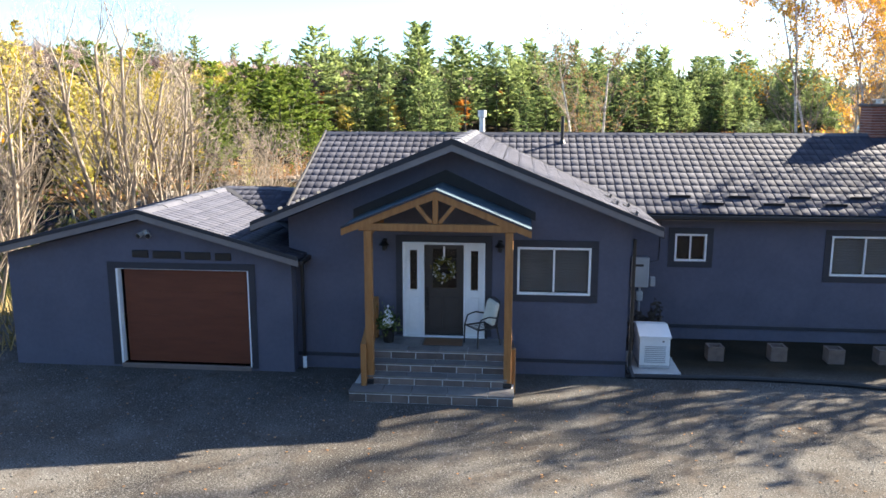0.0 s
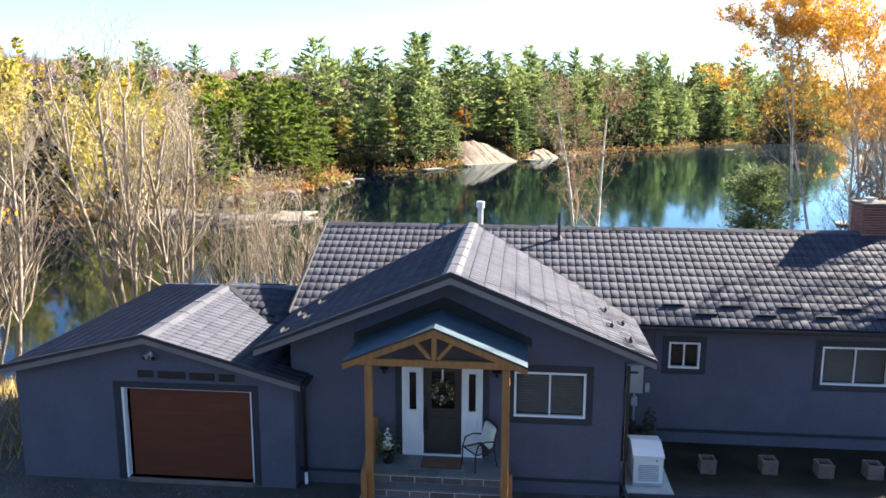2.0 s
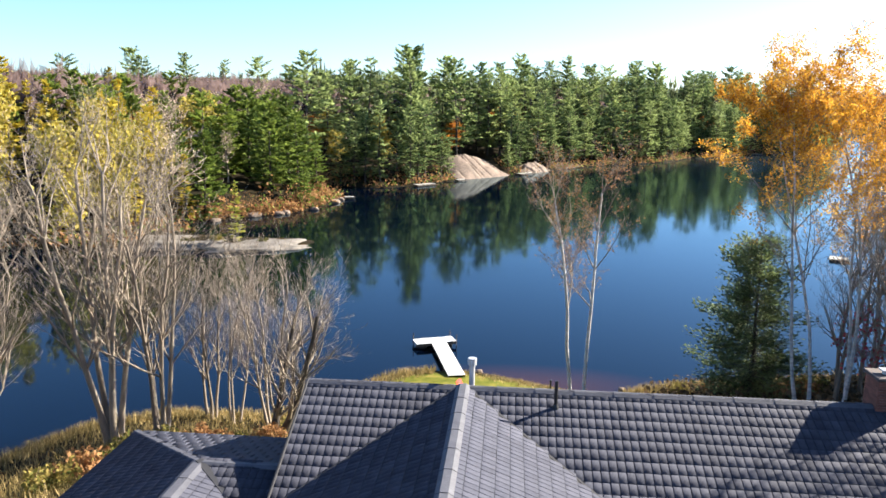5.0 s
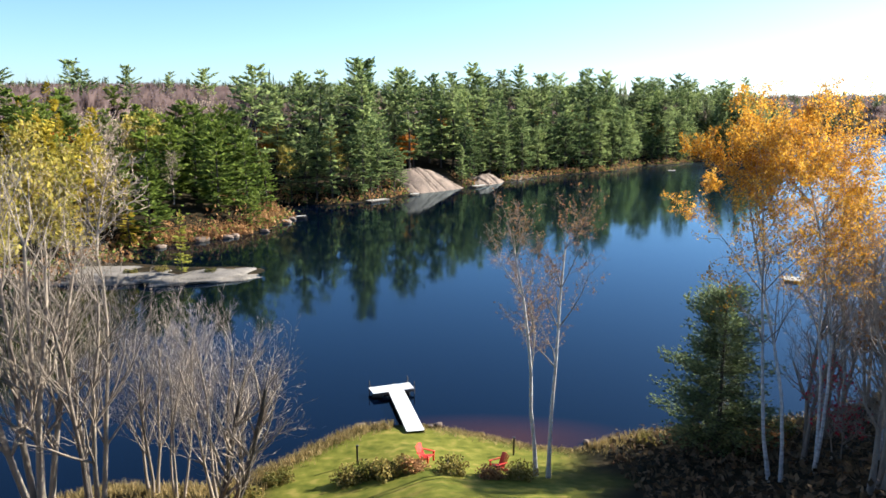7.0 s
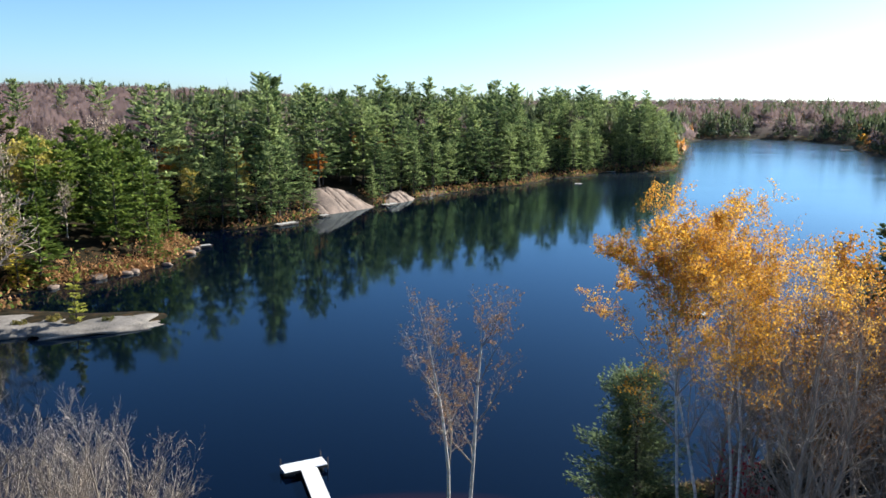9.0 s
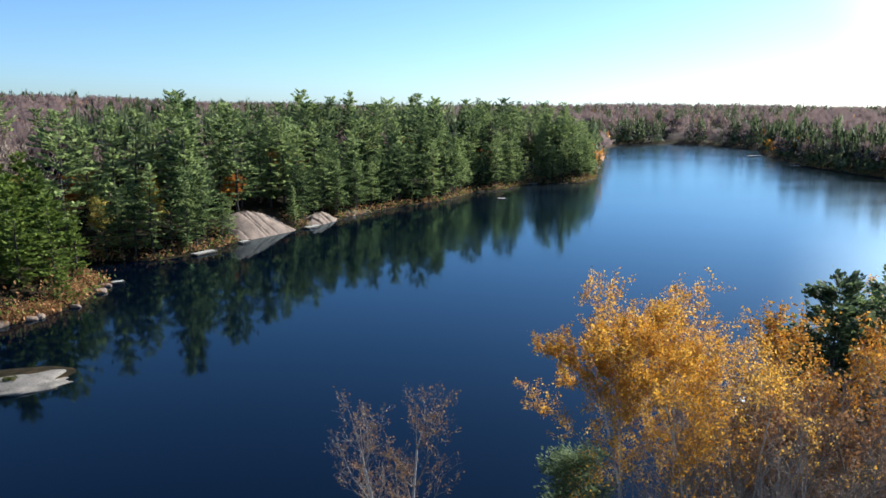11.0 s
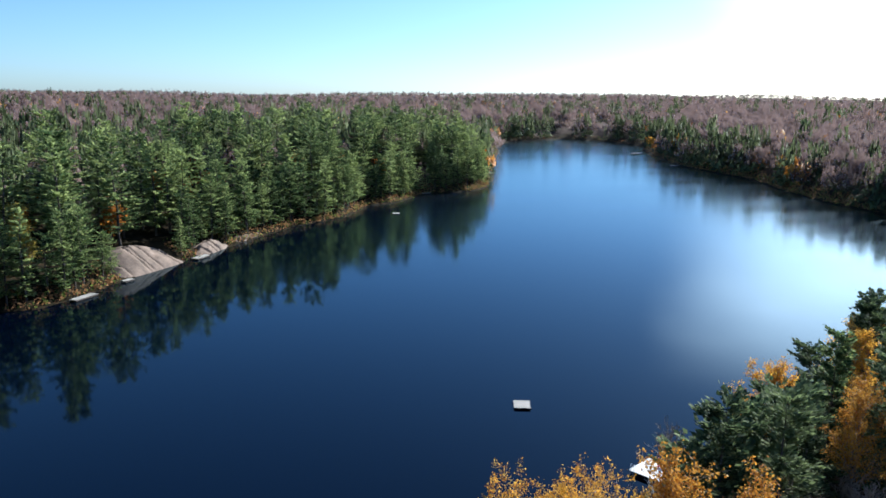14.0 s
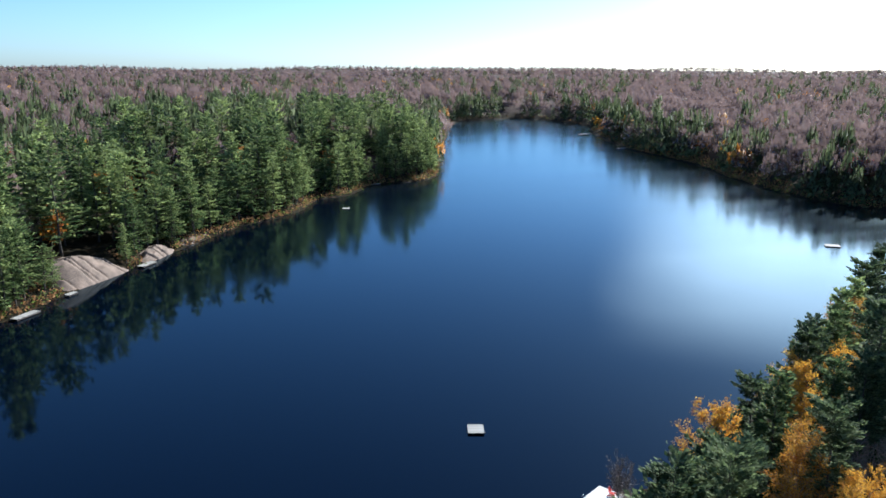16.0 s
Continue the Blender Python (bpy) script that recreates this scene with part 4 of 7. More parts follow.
far_woods("far_orange_trees", "scattered orange trees in the far woods", rng, pos[lit & ~gold_part], template_crown(rng, 90, 0.13), M["leaf_orange"], (8, 14))
far_woods("far_yellow_trees", "scattered yellow trees in the far woods", rng, pos[lit & gold_part], template_crown(rng, 90, 0.13), M["leaf_gold"], (8, 14))

far_woods("crimson_tree", "single crimson maple on the far bank", rng, [(287.0, 232.0, ground_at(287.0, 232.0)), (290.0, 235.0, ground_at(290.0, 235.0))], template_crown(rng, 300, 0.09), M["leaf_red"], (10, 12))

# woods that close the clearing behind the drive
wa = rng.uniform(radians(95), radians(265), 700)
wr_ = rng.uniform(48, 125, 700)
wx, wy = wr_ * np.sin(wa), wr_ * np.cos(wa)
wo = (shore_distance(wx, wy)[0] > 2) & (wy < -36 - 0.1 * np.abs(wx))
back = np.column_stack([wx, wy, height(wx, wy)])[wo]
far_woods("drive_woods", "mixed woods closing the clearing round the drive", rng, back, template_crown(rng, 60, 0.1), M["needles_far"], (9, 14))

# ---- trees about the house ----
near_bare = [
    # x, y, height, radius, stems, lean x, lean y
    (-21.2, 26.5, 20.5, 0.26, 5, -0.02, 0.0), (-18.4, 26.8, 17.5, 0.2, 4, 0.04, 0.02), (-15.7, 31.3, 12.5, 0.1, 3, 0.02, 0.0),
    (-25.5, 21.0, 18.0, 0.2, 4, -0.05, 0.0), (-27.5, 15.0, 18.0, 0.2, 4, 0.0, 0.05), (-24.0, 11.0, 16.0, 0.18, 3, -0.06, 0.0), (-29.5, 25.0, 16.0, 0.18, 3, 0.0, 0.0),
    (-31.0, 9.0, 17.0, 0.2, 3, 0.0, 0.0), (-23.0, 4.0, 15.0, 0.16, 3, -0.05, 0.0), (-28.0, 2.0, 16.0, 0.16, 3, -0.05, 0.0),
]
for k, (x, y, h, r, stems, lx, ly) in enumerate(near_bare):
    bare_tree("bare_tree", "leafless grey multi-stemmed tree on the lake bank", np.random.default_rng(300 + k), h * 1.06, r * 0.78, M["bark"], stand(x, y), levels=4, stems=stems, lean=(lx, ly),
              fork=0.52, spread=0.42, first=0.32, up=0.4, kids=(1, 3), bend=0.16, thin=0.0065, group="bare trees by the garage")
bare_tree("leaning_tree", "leafless spreading tree leaning out over the water", np.random.default_rng(330), 12.0, 0.24, M["bark_dark"], stand(-12.2, 28.6), levels=4, stems=2,
          lean=(0.4, -0.05), fork=0.6, spread=0.46, first=0.15, up=0.35, kids=(1, 3), bend=0.16, thin=0.008, twig=M["bark"])
bare_tree("bare_tree", "leafless slender shoreline tree with upright twigs", np.random.default_rng(331), 13.5, 0.11, M["bark"], stand(-13.2, 31.0), levels=4, stems=3,
          fork=0.52, spread=0.38, first=0.28, up=0.4, kids=(1, 3), bend=0.16, thin=0.0065, group="bare trees by the garage")
bare_tree("bare_tree", "leafless slender shoreline tree with upright twigs", np.random.default_rng(332), 12.8, 0.11, M["bark"], stand(-17.5, 32.0), levels=4, stems=3,
          fork=0.52, spread=0.38, first=0.28, up=0.4, kids=(1, 3), bend=0.16, thin=0.0065, group="bare trees by the garage")
bare_tree("golden_tree", "small tree with golden leaves at the garage bank", np.random.default_rng(333), 13.0, 0.12, M["bark"], stand(-21.0, 9.0), levels=3, stems=3, leaves=M["leaf_gold"], leaf_size=0.14, leaf_count=2200,
          fork=0.55, spread=0.45, first=0.2)
for k, (x, y, h, lx) in enumerate([(5.7, 33.6, 18.0, -0.05), (6.4, 33.2, 18.2, 0.07)]):
    bare_tree("birch", "slender white birch with few brown leaves at the shore", np.random.default_rng(340 + k), h, 0.13, M["birch_bark"], stand(x, y), leaves=M["leaf_brown"], leaf_size=0.08, leaf_count=1200,
              levels=4, fork=0.42, spread=0.46, first=0.35, lean=(lx, 0), twig=M["bark"], thin=0.006, group="birches on the lawn", category="birch tree")
for k, (x, y, h, n_, lx, st) in enumerate([(18.2, 28.8, 21.6, 27000, -0.1, 2), (21.2, 30.8, 22.2, 23000, 0.02, 2), (25.0, 31.5, 19.5, 3500, 0.05, 1)]):
    bare_tree("golden_birch", "birch in golden autumn leaf above pale trunks", np.random.default_rng(350 + k), h, 0.11, M["birch_bark"], stand(x, y), leaves=M["leaf_gold"], leaf_size=0.075, leaf_count=n_,
              leaf_above=10.2, leaf_fade=5.5, leaf_spread=1.5, levels=4, fork=0.52, spread=0.48, first=0.34, kids=(1, 4), bend=0.2, thin=0.008, twig=M["bark"], stems=st, lean=(lx, 0), group="golden birches", category="birch tree")
for k, (x, y, h) in enumerate([(24.5, 29, 18), (28, 34, 18), (22.5, 35, 16), (31, 28, 17), (27, 41, 15), (35, 42, 15), (33, 48, 14), (38, 36, 16), (25, 24, 16), (21, 24, 15), (34, 22, 16), (29, 22, 16)]):
    bare_tree("bare_tree", "leafless pale-grey tree on the lake bank", np.random.default_rng(360 + k), h, 0.15, M["bark"], stand(x, y), levels=4, stems=2 + k % 2,
              fork=0.52, spread=0.4, first=0.3, kids=(1, 3), thin=0.008, group="bare trees by the birches")
bare_tree("red_sapling", "sapling with crimson leaves under bare trees", np.random.default_rng(381), 6.5, 0.05, M["bark"], stand(23.5, 33.0), levels=3, leaves=M["leaf_red"], leaf_size=0.13, leaf_count=500, stems=2, fork=0.5, spread=0.5)
spruce = conifer("white_pine", "dense dark-green pine at the edge of the lawn", np.random.default_rng(390), 11.0, 0.2, M["needles_dark"], whorls=30, per=14, each=84, card=0.2, width=0.4, low=0.03, gap=0.06,
                 ragged=0.5, category="pine tree", taper=0.62, droop=0.0, top=0.2, loose=0.2)
spruce.matrix_basis = stand(18.2, 38.3)
# trees beside the drive, past the house's end, that dapple it with shade
for k, (x, y, h) in enumerate([(20.5, 8.4, 17), (17.6, 4.2, 11), (40.0, 14.0, 15)]):
    bare_tree("bare_tree", "leafless tree beside the gravel drive", np.random.default_rng(600 + k), h, 0.2, M["bark"], stand(x, y), levels=3, stems=2, fork=0.55, spread=0.5, first=0.25, kids=(1, 3), thin=0.025,
              leaves=M["leaf_brown"], leaf_size=0.2, leaf_count=60, group="trees beside the drive")

# mixed trees along the neighbouring bank
bank_pines = [conifer("bank_pine", "dense green pine on the wooded lake bank", np.random.default_rng(400 + k), 18.0, 0.26, M["needles"] if k == 1 else M["needles_dark"], whorls=24, per=9, each=52, card=0.46, width=(0.24, 0.22, 0.27)[k], low=0.04,
                      gap=0.14, ragged=0.5, group="pines on the wooded bank", taper=(0.5, 0.6, 0.45)[k], top=(0.3, 0.22, 0.36)[k], loose=0.15, droop=0.02) for k in range(3)]
# x, y, height of the top over the lake's datum
pl = [(41.7, 45.7, 13.0), (46.8, 49.8, 10.6), (47.5, 46.0, 12.6), (51.0, 52.0, 11.0), (65.4, 57.9, 13.0), (63.8, 49.4, 13.0), (38.8, 46.6, 9.0), (84.0, 61.0, 18.0), (73.0, 57.5, 13.5), (80.0, 67.5, 13.0), (86.0, 72.0, 12.0),
      (56.0, 51.0, 9.0), (61.5, 61.5, 7.0), (92.0, 74.0, 12.0), (100.0, 80.0, 12.5), (110.0, 86.0, 12.0), (96.0, 70.0, 14.0), (78.0, 58.0, 13.0), (90.0, 64.0, 14.0), (120.0, 92.0, 12.0), (130.0, 97.0, 13.0), (70.0, 66.0, 8.5), (44.0, 52.5, 6.0), (143.0, 102.0, 13.0)]
scatter(bank_pines, [stand(x, y, x, (top - ground_at(x, y)) / 18.0) for x, y, top in pl], rng)
for x, y, _ in pl:
    free_spot(x, y, 0.1)
gold_forms = [bare_tree("orange_tree", "orange-gold leafed tree on the wooded lake bank", np.random.default_rng(420 + k), 16.0, 0.17, M["bark"], leaves=M["leaf_amber"] if k == 1 else M["leaf_gold"], leaf_size=0.12, leaf_count=11000, leaf_above=4.5, leaf_fade=4.0,
                        levels=3, fork=0.5, spread=0.5, first=0.25, kids=(2, 4), stems=2, group="orange trees on the wooded bank") for k in range(3)]
scatter(gold_forms, [stand(x, y, x, (top - ground_at(x, y)) / 16.0) for x, y, top in [(57.6, 58.2, 11.2), (59.6, 49.4, 11.6), (76.0, 65.0, 11.8), (33.0, 38.2, 14.0), (62.0, 43.5, 10.0), (103.0, 82.0, 11.0), (88.0, 69.0, 10.0)]], rng)
bare_tree("russet_birch", "birch with thinning russet leaves at the shore", np.random.default_rng(446), 20.0, 0.13, M["birch_bark"], stand(27.8, 41.6), leaves=M["leaf_gold"], leaf_size=0.085, leaf_count=6500, leaf_above=8.0, leaf_fade=6.0,
          levels=4, fork=0.5, spread=0.5, first=0.35, kids=(1, 3), stems=2, twig=M["twig"], category="birch tree")
bare_tree("bleached_snag", "bleached white dead tree among the bank pines", np.random.default_rng(447), 16.5, 0.12, M["birch_bark"], stand(38.3, 48.4), levels=3, fork=0.45, spread=0.4, first=0.5, kids=(1, 3), category="dead tree")
scrub_forms = [bare_tree("bare_tree", "leafless grey tree on the wooded lake bank", np.random.default_rng(440 + k), 10.0, 0.13, M["bark"], levels=3, stems=3, fork=0.55, spread=0.42, first=0.2, kids=(1, 3), thin=0.03, group="bare trees on the wooded bank") for k in range(3)]
scatter(scrub_forms, spread(rng, (38, 125, 26, 74), 46, 3.2, (0.55, 0.85)) + spread(rng, (26, 42, 24, 50), 10, 2.4, (0.8, 1.15)), rng)

for k, (x, y, h) in enumerate([(28.5, 31.5, 15), (32.5, 37.0, 14), (36.0, 30.0, 15), (40.0, 40.0, 12)]):
    bare_tree("brown_oak", "oak holding dense dry brown leaves on the bank", np.random.default_rng(640 + k), h, 0.2, M["bark_dark"], stand(x, y), levels=3, stems=1, fork=0.62, spread=0.55, first=0.2,
              kids=(1, 4), leaves=M["leaf_brown"], leaf_size=0.16, leaf_count=6000, group="brown oaks on the bank", category="oak tree")


# ---- house ----
house = thing("house", "single-storey dark blue-grey stucco house with tiled roofs", "house", (0.2, 6.0, 0.0))
garage = thing("garage", "attached blue-grey stucco garage with a brown wooden door", "garage", (-6.7, 3.0, 0.0))
porch = thing("porch", "cedar-framed gabled entrance porch with stone steps", "porch", (0, -1.0, 0.0))


def holed_wall(x0, x1, top, y0, y1, holes, bm=None, z0=-0.3):
    """A wall along x between y0 and y1; top(x) is its upper edge; holes of (x0, x1, z0, z1) go right through."""
    bm = bm or bmesh.new()
    xs = sorted({x0, x1, *[h[0] for h in holes], *[h[1] for h in holes]})
    peak = [p for p in top_breaks if x0 < p < x1]
    xs = sorted({*xs, *peak})
    for a, b_ in zip(xs, xs[1:]):
        cut = sorted((h[2], h[3]) for h in holes if h[0] <= a + 1e-6 and h[1] >= b_ - 1e-6)
        lo = z0
        for u, v in cut:
            if u > lo:
                box(a, b_, y0, y1, lo, u, bm=bm)
            lo = v
        prism([(a, lo), (b_, lo), (b_, top(b_)), (a, top(a))], y0, y1, bm=bm)
    bmesh.ops.remove_doubles(bm, verts=bm.verts, dist=1e-4)
    return bm


top_breaks = [0.17, -6.64]
GAB_X, GAB_Z, GAB_EAVE, GAB_HALF = 0.2, 5.15, 3.38, 4.35
gab_slope = (GAB_Z - GAB_EAVE) / GAB_HALF
top_breaks.append(GAB_X)


def gable_top(x):
    return GAB_Z - abs(x - GAB_X) * gab_slope - 0.2


DOOR = (-0.94, 0.88, 0.84, 2.95)
W1 = (1.58, 3.16, 1.825, 2.88)
W2 = (5.51, 6.29, 2.03, 2.73)
W3 = (9.29, 10.92, 1.72, 2.73)
part("front_wall", holed_wall(-3.5, 3.98, gable_top, 0.0, 0.25, [DOOR, W1]), M["stucco"], house)
part("side_wall", box(3.73, 3.98, 0.25, 3.1, -0.3, 3.3), M["stucco"], house)
part("side_wall", box(-3.5, -3.25, 0.25, 3.35, -0.3, 3.3), M["stucco"], house)
part("long_wall", holed_wall(3.98, 14.0, lambda x: 3.25, 3.1, 3.35, [W2, W3]), M["stucco"], house)
part("end_wall", prism([(3.35, -0.3), (10.6, -0.3), (10.6, 3.2), (6.85, 4.8), (3.35, 3.2)], 0, 0.25), M["stucco"], house).matrix_basis = Matrix.Translation((13.75, 0, 0)) @ Matrix.Rotation(radians(90), 4, "Z") @ Matrix.Translation((0, -0.25, 0))
part("end_wall", prism([(3.35, -6.0), (10.6, -6.0), (10.6, 3.2), (6.85, 4.8), (3.35, 3.2)], 0, 0.25), M["stucco"], house).matrix_basis = Matrix.Translation((-4.0, 0, 0)) @ Matrix.Rotation(radians(90), 4, "Z") @ Matrix.Translation((0, -0.25, 0))
part("back_wall", box(-4.0, 14.0, 10.6, 10.85, -6.0, 3.2), M["stucco"], house)
# water table trim
part("plinth_trim", box(-3.52, -1.95, -0.03, -0.002, 0.29, 0.37, 0.006), M["trim"], house)
part("plinth_trim", box(1.45, 4.0, -0.03, -0.002, 0.29, 0.37, 0.006), M["trim"], house)
part("plinth_trim", box(4.0, 14.0, 3.07, 3.098, 0.3, 0.39, 0.006), M["trim"], house)


def window(hole, wall_y, name, blinds=True, sashes=2, parent=house):
    """A sliding window in a white frame, with a dark painted surround on the wall."""
    x0, x1, z0, z1 = hole
    w = part(name, bmesh.new(), M["white"], parent)
    fr = bmesh.new()
    t = 0.05
    for a in ((x0, x1, z0, z0 + t), (x0, x1, z1 - t, z1), (x0, x0 + t, z0 + t, z1 - t), (x1 - t, x1, z0 + t, z1 - t)):
        box(a[0], a[1], wall_y - 0.025, wall_y + 0.08, a[2], a[3], 0.006, fr)
    part("frame", fr, M["white"], w, "white frame")
    for k in range(1, sashes):
        x = x0 + (x1 - x0) * k / sashes
        part("mullion", box(x - 0.02, x + 0.02, wall_y + 0.005, wall_y + 0.06, z0 + t, z1 - t, 0.004), M["white"], w)
    for k in range(sashes):
        a, b_ = x0 + t + (x1 - x0 - 2 * t) * k / sashes + 0.02, x0 + t + (x1 - x0 - 2 * t) * (k + 1) / sashes - 0.02
        p = part("pane", box(a, b_, wall_y + 0.035, wall_y + 0.043, z0 + t, z1 - t), M["glass"], w)
        p.visible_shadow = False
    if blinds:
        sl = bmesh.new()
        z, k = z0 + 0.06, 0
        while z < z1 - 0.08:
            bl = box(x0 + 0.06, x1 - 0.06, -0.004, 0.004, 0, 0.062)
            bmesh.ops.transform(bl, matrix=Matrix.Translation((0, wall_y + 0.13, z)) @ Matrix.Rotation(0.2, 4, "X"), verts=bl.verts)
            merge(sl, bl)
            z += 0.066
        part("blind", sl, M["blind"], w, "grey slatted blind, drawn")
    # flat panel painted near-black in place of the shaded room behind the panes
    part("room_back", box(x0 - 0.1, x1 + 0.1, wall_y + 0.7, wall_y + 0.74, z0 - 0.1, z1 + 0.1), M["unlit_room"], w)
    s = 0.155
    for a in ((x0 - s, x1 + s, z1 + 0.001, z1 + s), (x0 - s, x1 + s, z0 - s, z0 - 0.001), (x0 - s, x0 - 0.001, z0, z1), (x1 + 0.001, x1 + s, z0, z1)):
        part("surround", box(a[0], a[1], wall_y - 0.022, wall_y - 0.002, a[2], a[3], 0.004), M["trim"], w, "dark surround")
    return w


window(W1, 0.0, "window")
window(W2, 3.1, "window", blinds=False)
window(W3, 3.1, "window")

# entrance door with sidelights
door = part("front_door", bmesh.new(), M["door_grey"], house)
fr = bmesh.new()
for a in ((-0.94, 0.88, 2.9, 2.95), (-0.94, -0.89, 0.84, 2.9), (0.83, 0.88, 0.84, 2.9), (-0.51, -0.46, 0.84, 2.9), (0.41, 0.46, 0.84, 2.9), (-0.94, 0.88, 0.8, 0.84)):
    box(a[0], a[1], -0.04, 0.1, a[2], a[3], 0.006, fr)
part("door_frame", fr, M["white"], door, "white painted frame")
leaf = bmesh.new()
holed_wall(-0.46, 0.41, lambda x: 2.9, 0.02, 0.065, [(-0.28, 0.25, 1.92, 2.8)], leaf, z0=0.86)
part("door_leaf", leaf, M["door_grey"], door, "dark grey door")
pn = bmesh.new()
for a in ((-0.36, -0.06), (0.01, 0.31)):
    box(a[0], a[1], 0.008, 0.022, 1.0, 1.72, 0.006, pn)
part("door_panel", pn, M["door_grey"], door)
part("door_glass", box(-0.28, 0.25, 0.035, 0.045, 1.92, 2.8), M["glass"], door).visible_shadow = False
bars = bmesh.new()
for z in (2.14, 2.36, 2.58):
    box(-0.28, 0.25, 0.025, 0.055, z - 0.008, z + 0.008, bm=bars)
part("glazing_bars", bars, M["black"], door)
hd = tube([(-0.4, -0.01, 1.5), (-0.4, -0.07, 1.53), (-0.4, -0.07, 1.85), (-0.4, -0.01, 1.88)], 0.014)
box(-0.43, -0.37, -0.005, 0.02, 1.4, 1.95, 0.008, hd)
part("door_handle", hd, M["black"], door, "black lever plate")
for a, b_ in ((-0.89, -0.51), (0.46, 0.83)):
    m_ = (a + b_) / 2
    sd = bmesh.new()
    top_breaks.append(m_)
    holed_wall(a, b_, lambda x: 2.9, 0.0, 0.05, [(m_ - 0.08, m_ + 0.08, 1.88, 2.77)], sd, z0=0.84)
    part("sidelight", sd, M["white"], door, "white sidelight panel")
    part("sidelight_glass", box(m_ - 0.08, m_ + 0.08, 0.02, 0.03, 1.88, 2.77), M["glass"], door).visible_shadow = False
    part("sidelight_panel", box(m_ - 0.1, m_ + 0.1, -0.012, 0.004, 1.0, 1.72, 0.006), M["white"], door)
# same near-black panel for the shade indoors, behind door glass and sidelights
part("room_back", box(-1.0, 0.95, 1.6, 1.64, 0.7, 3.0), M["unlit_room"], door)
for a in ((-1.09, 1.03, 2.953, 3.1), (-1.09, -0.942, 0.84, 2.953), (0.882, 1.03, 0.84, 2.953)):
    part("surround", box(a[0], a[1], -0.022, -0.002, a[2], a[3], 0.004), M["trim"], door, "dark surround")

# ---- roofs ----
RIDGE_Y, RIDGE_Z, EAVE_Y, EAVE_Z = 6.85, 5.08, 2.6, 3.3


def inside(poly, u, v):
    r, j = False, len(poly) - 1
    for i in range(len(poly)):
        if (poly[i][1] > v) != (poly[j][1] > v) and u < (poly[j][0] - poly[i][0]) * (v - poly[i][1]) / (poly[j][1] - poly[i][1]) + poly[i][0]:
            r = not r
        j = i
    return r


def tile_mesh(w, d, rib=0.005, thick=0.012):
    """One pressed metal tile: a shallow pan, a raised rib on its side and a lip that drops at its foot."""
    prof = [(0.0, -0.012), (w * 0.005, rib), (w * 0.07, rib), (w * 0.1, 0.001), (w * 0.93, 0.0), (w * 0.935, -0.012)]
    v, f = [], []
    for y, z in ((0.0, -0.014), (0.0, thick), (d * 0.955, 0.003)):
        v += [(x, y, max(z + (p if z > -0.01 else 0), -0.014)) for x, p in prof]
    k = len(prof)
    for row in range(2):
        for i in range(k - 1):
            a = row * k + i
            f.append((a, a + 1, a + 1 + k, a + k))
    return np.array(v), np.array(f)


def tile_slope(roof, origin, along, up, poly, w, d, stagger=0.0, singles=0, centre=(0, 0)):
    """Tiles over a polygon (u along the eave, v up the slope): the nearest ones parts of their own, the rest one joined part."""
    origin, along, up = Vector(origin), Vector(along).normalized(), Vector(up).normalized()
    nrm = along.cross(up)
    rot = Matrix((along, up, nrm)).transposed().to_4x4()
    tv, tf = tile_mesh(w, d)
    us, vs = [p[0] for p in poly], [p[1] for p in poly]
    cells = []
    row, v = 0, min(vs)
    while v < max(vs) - 0.02:
        u = min(us) + (stagger * w * (row % 2)) - w
        while u < max(us):
            a = max(u, min(us))
            k = (min(u + w, max(us)) - a) / w
            if k > 0.1 and inside(poly, a + k * w / 2, v + d / 2):
                cells.append((a, v, k))
            u += w
        row, v = row + 1, v + d
    cells.sort(key=lambda c: (c[0] - centre[0]) ** 2 + (c[1] - centre[1]) ** 2)
    me = mesh_np("tile", tv, tf, M["tile"])
    for u, v, k in cells[:singles]:
        ob = new("tile", me)
        ob.parent = roof
        ob.matrix_basis = Matrix.Translation(origin + along * u + up * v + nrm * (0.016 + random.uniform(0, 0.004))) @ rot @ Matrix.Rotation(random.gauss(0, 0.004), 4, "Z") @ Matrix.Diagonal((k, 1, 1, 1))
    rest = cells[singles:]
    if rest:
        r3 = np.array(rot.to_3x3())
        base = np.stack([(tv * [k, 1, 1]) @ r3.T for _, _, k in rest])
        off = np.array([origin + along * u + up * v + nrm * (0.016 + random.uniform(0, 0.004)) for u, v, _ in rest])
        vv = (base + off[:, None]).reshape(-1, 3)
        ff = (tf[None] + np.arange(len(rest))[:, None, None] * len(tv)).reshape(-1, 4)
        tagged(adopt(new("tile_field", mesh_np("tile_field", vv, ff, M["tile"])), roof), kind="stuff")


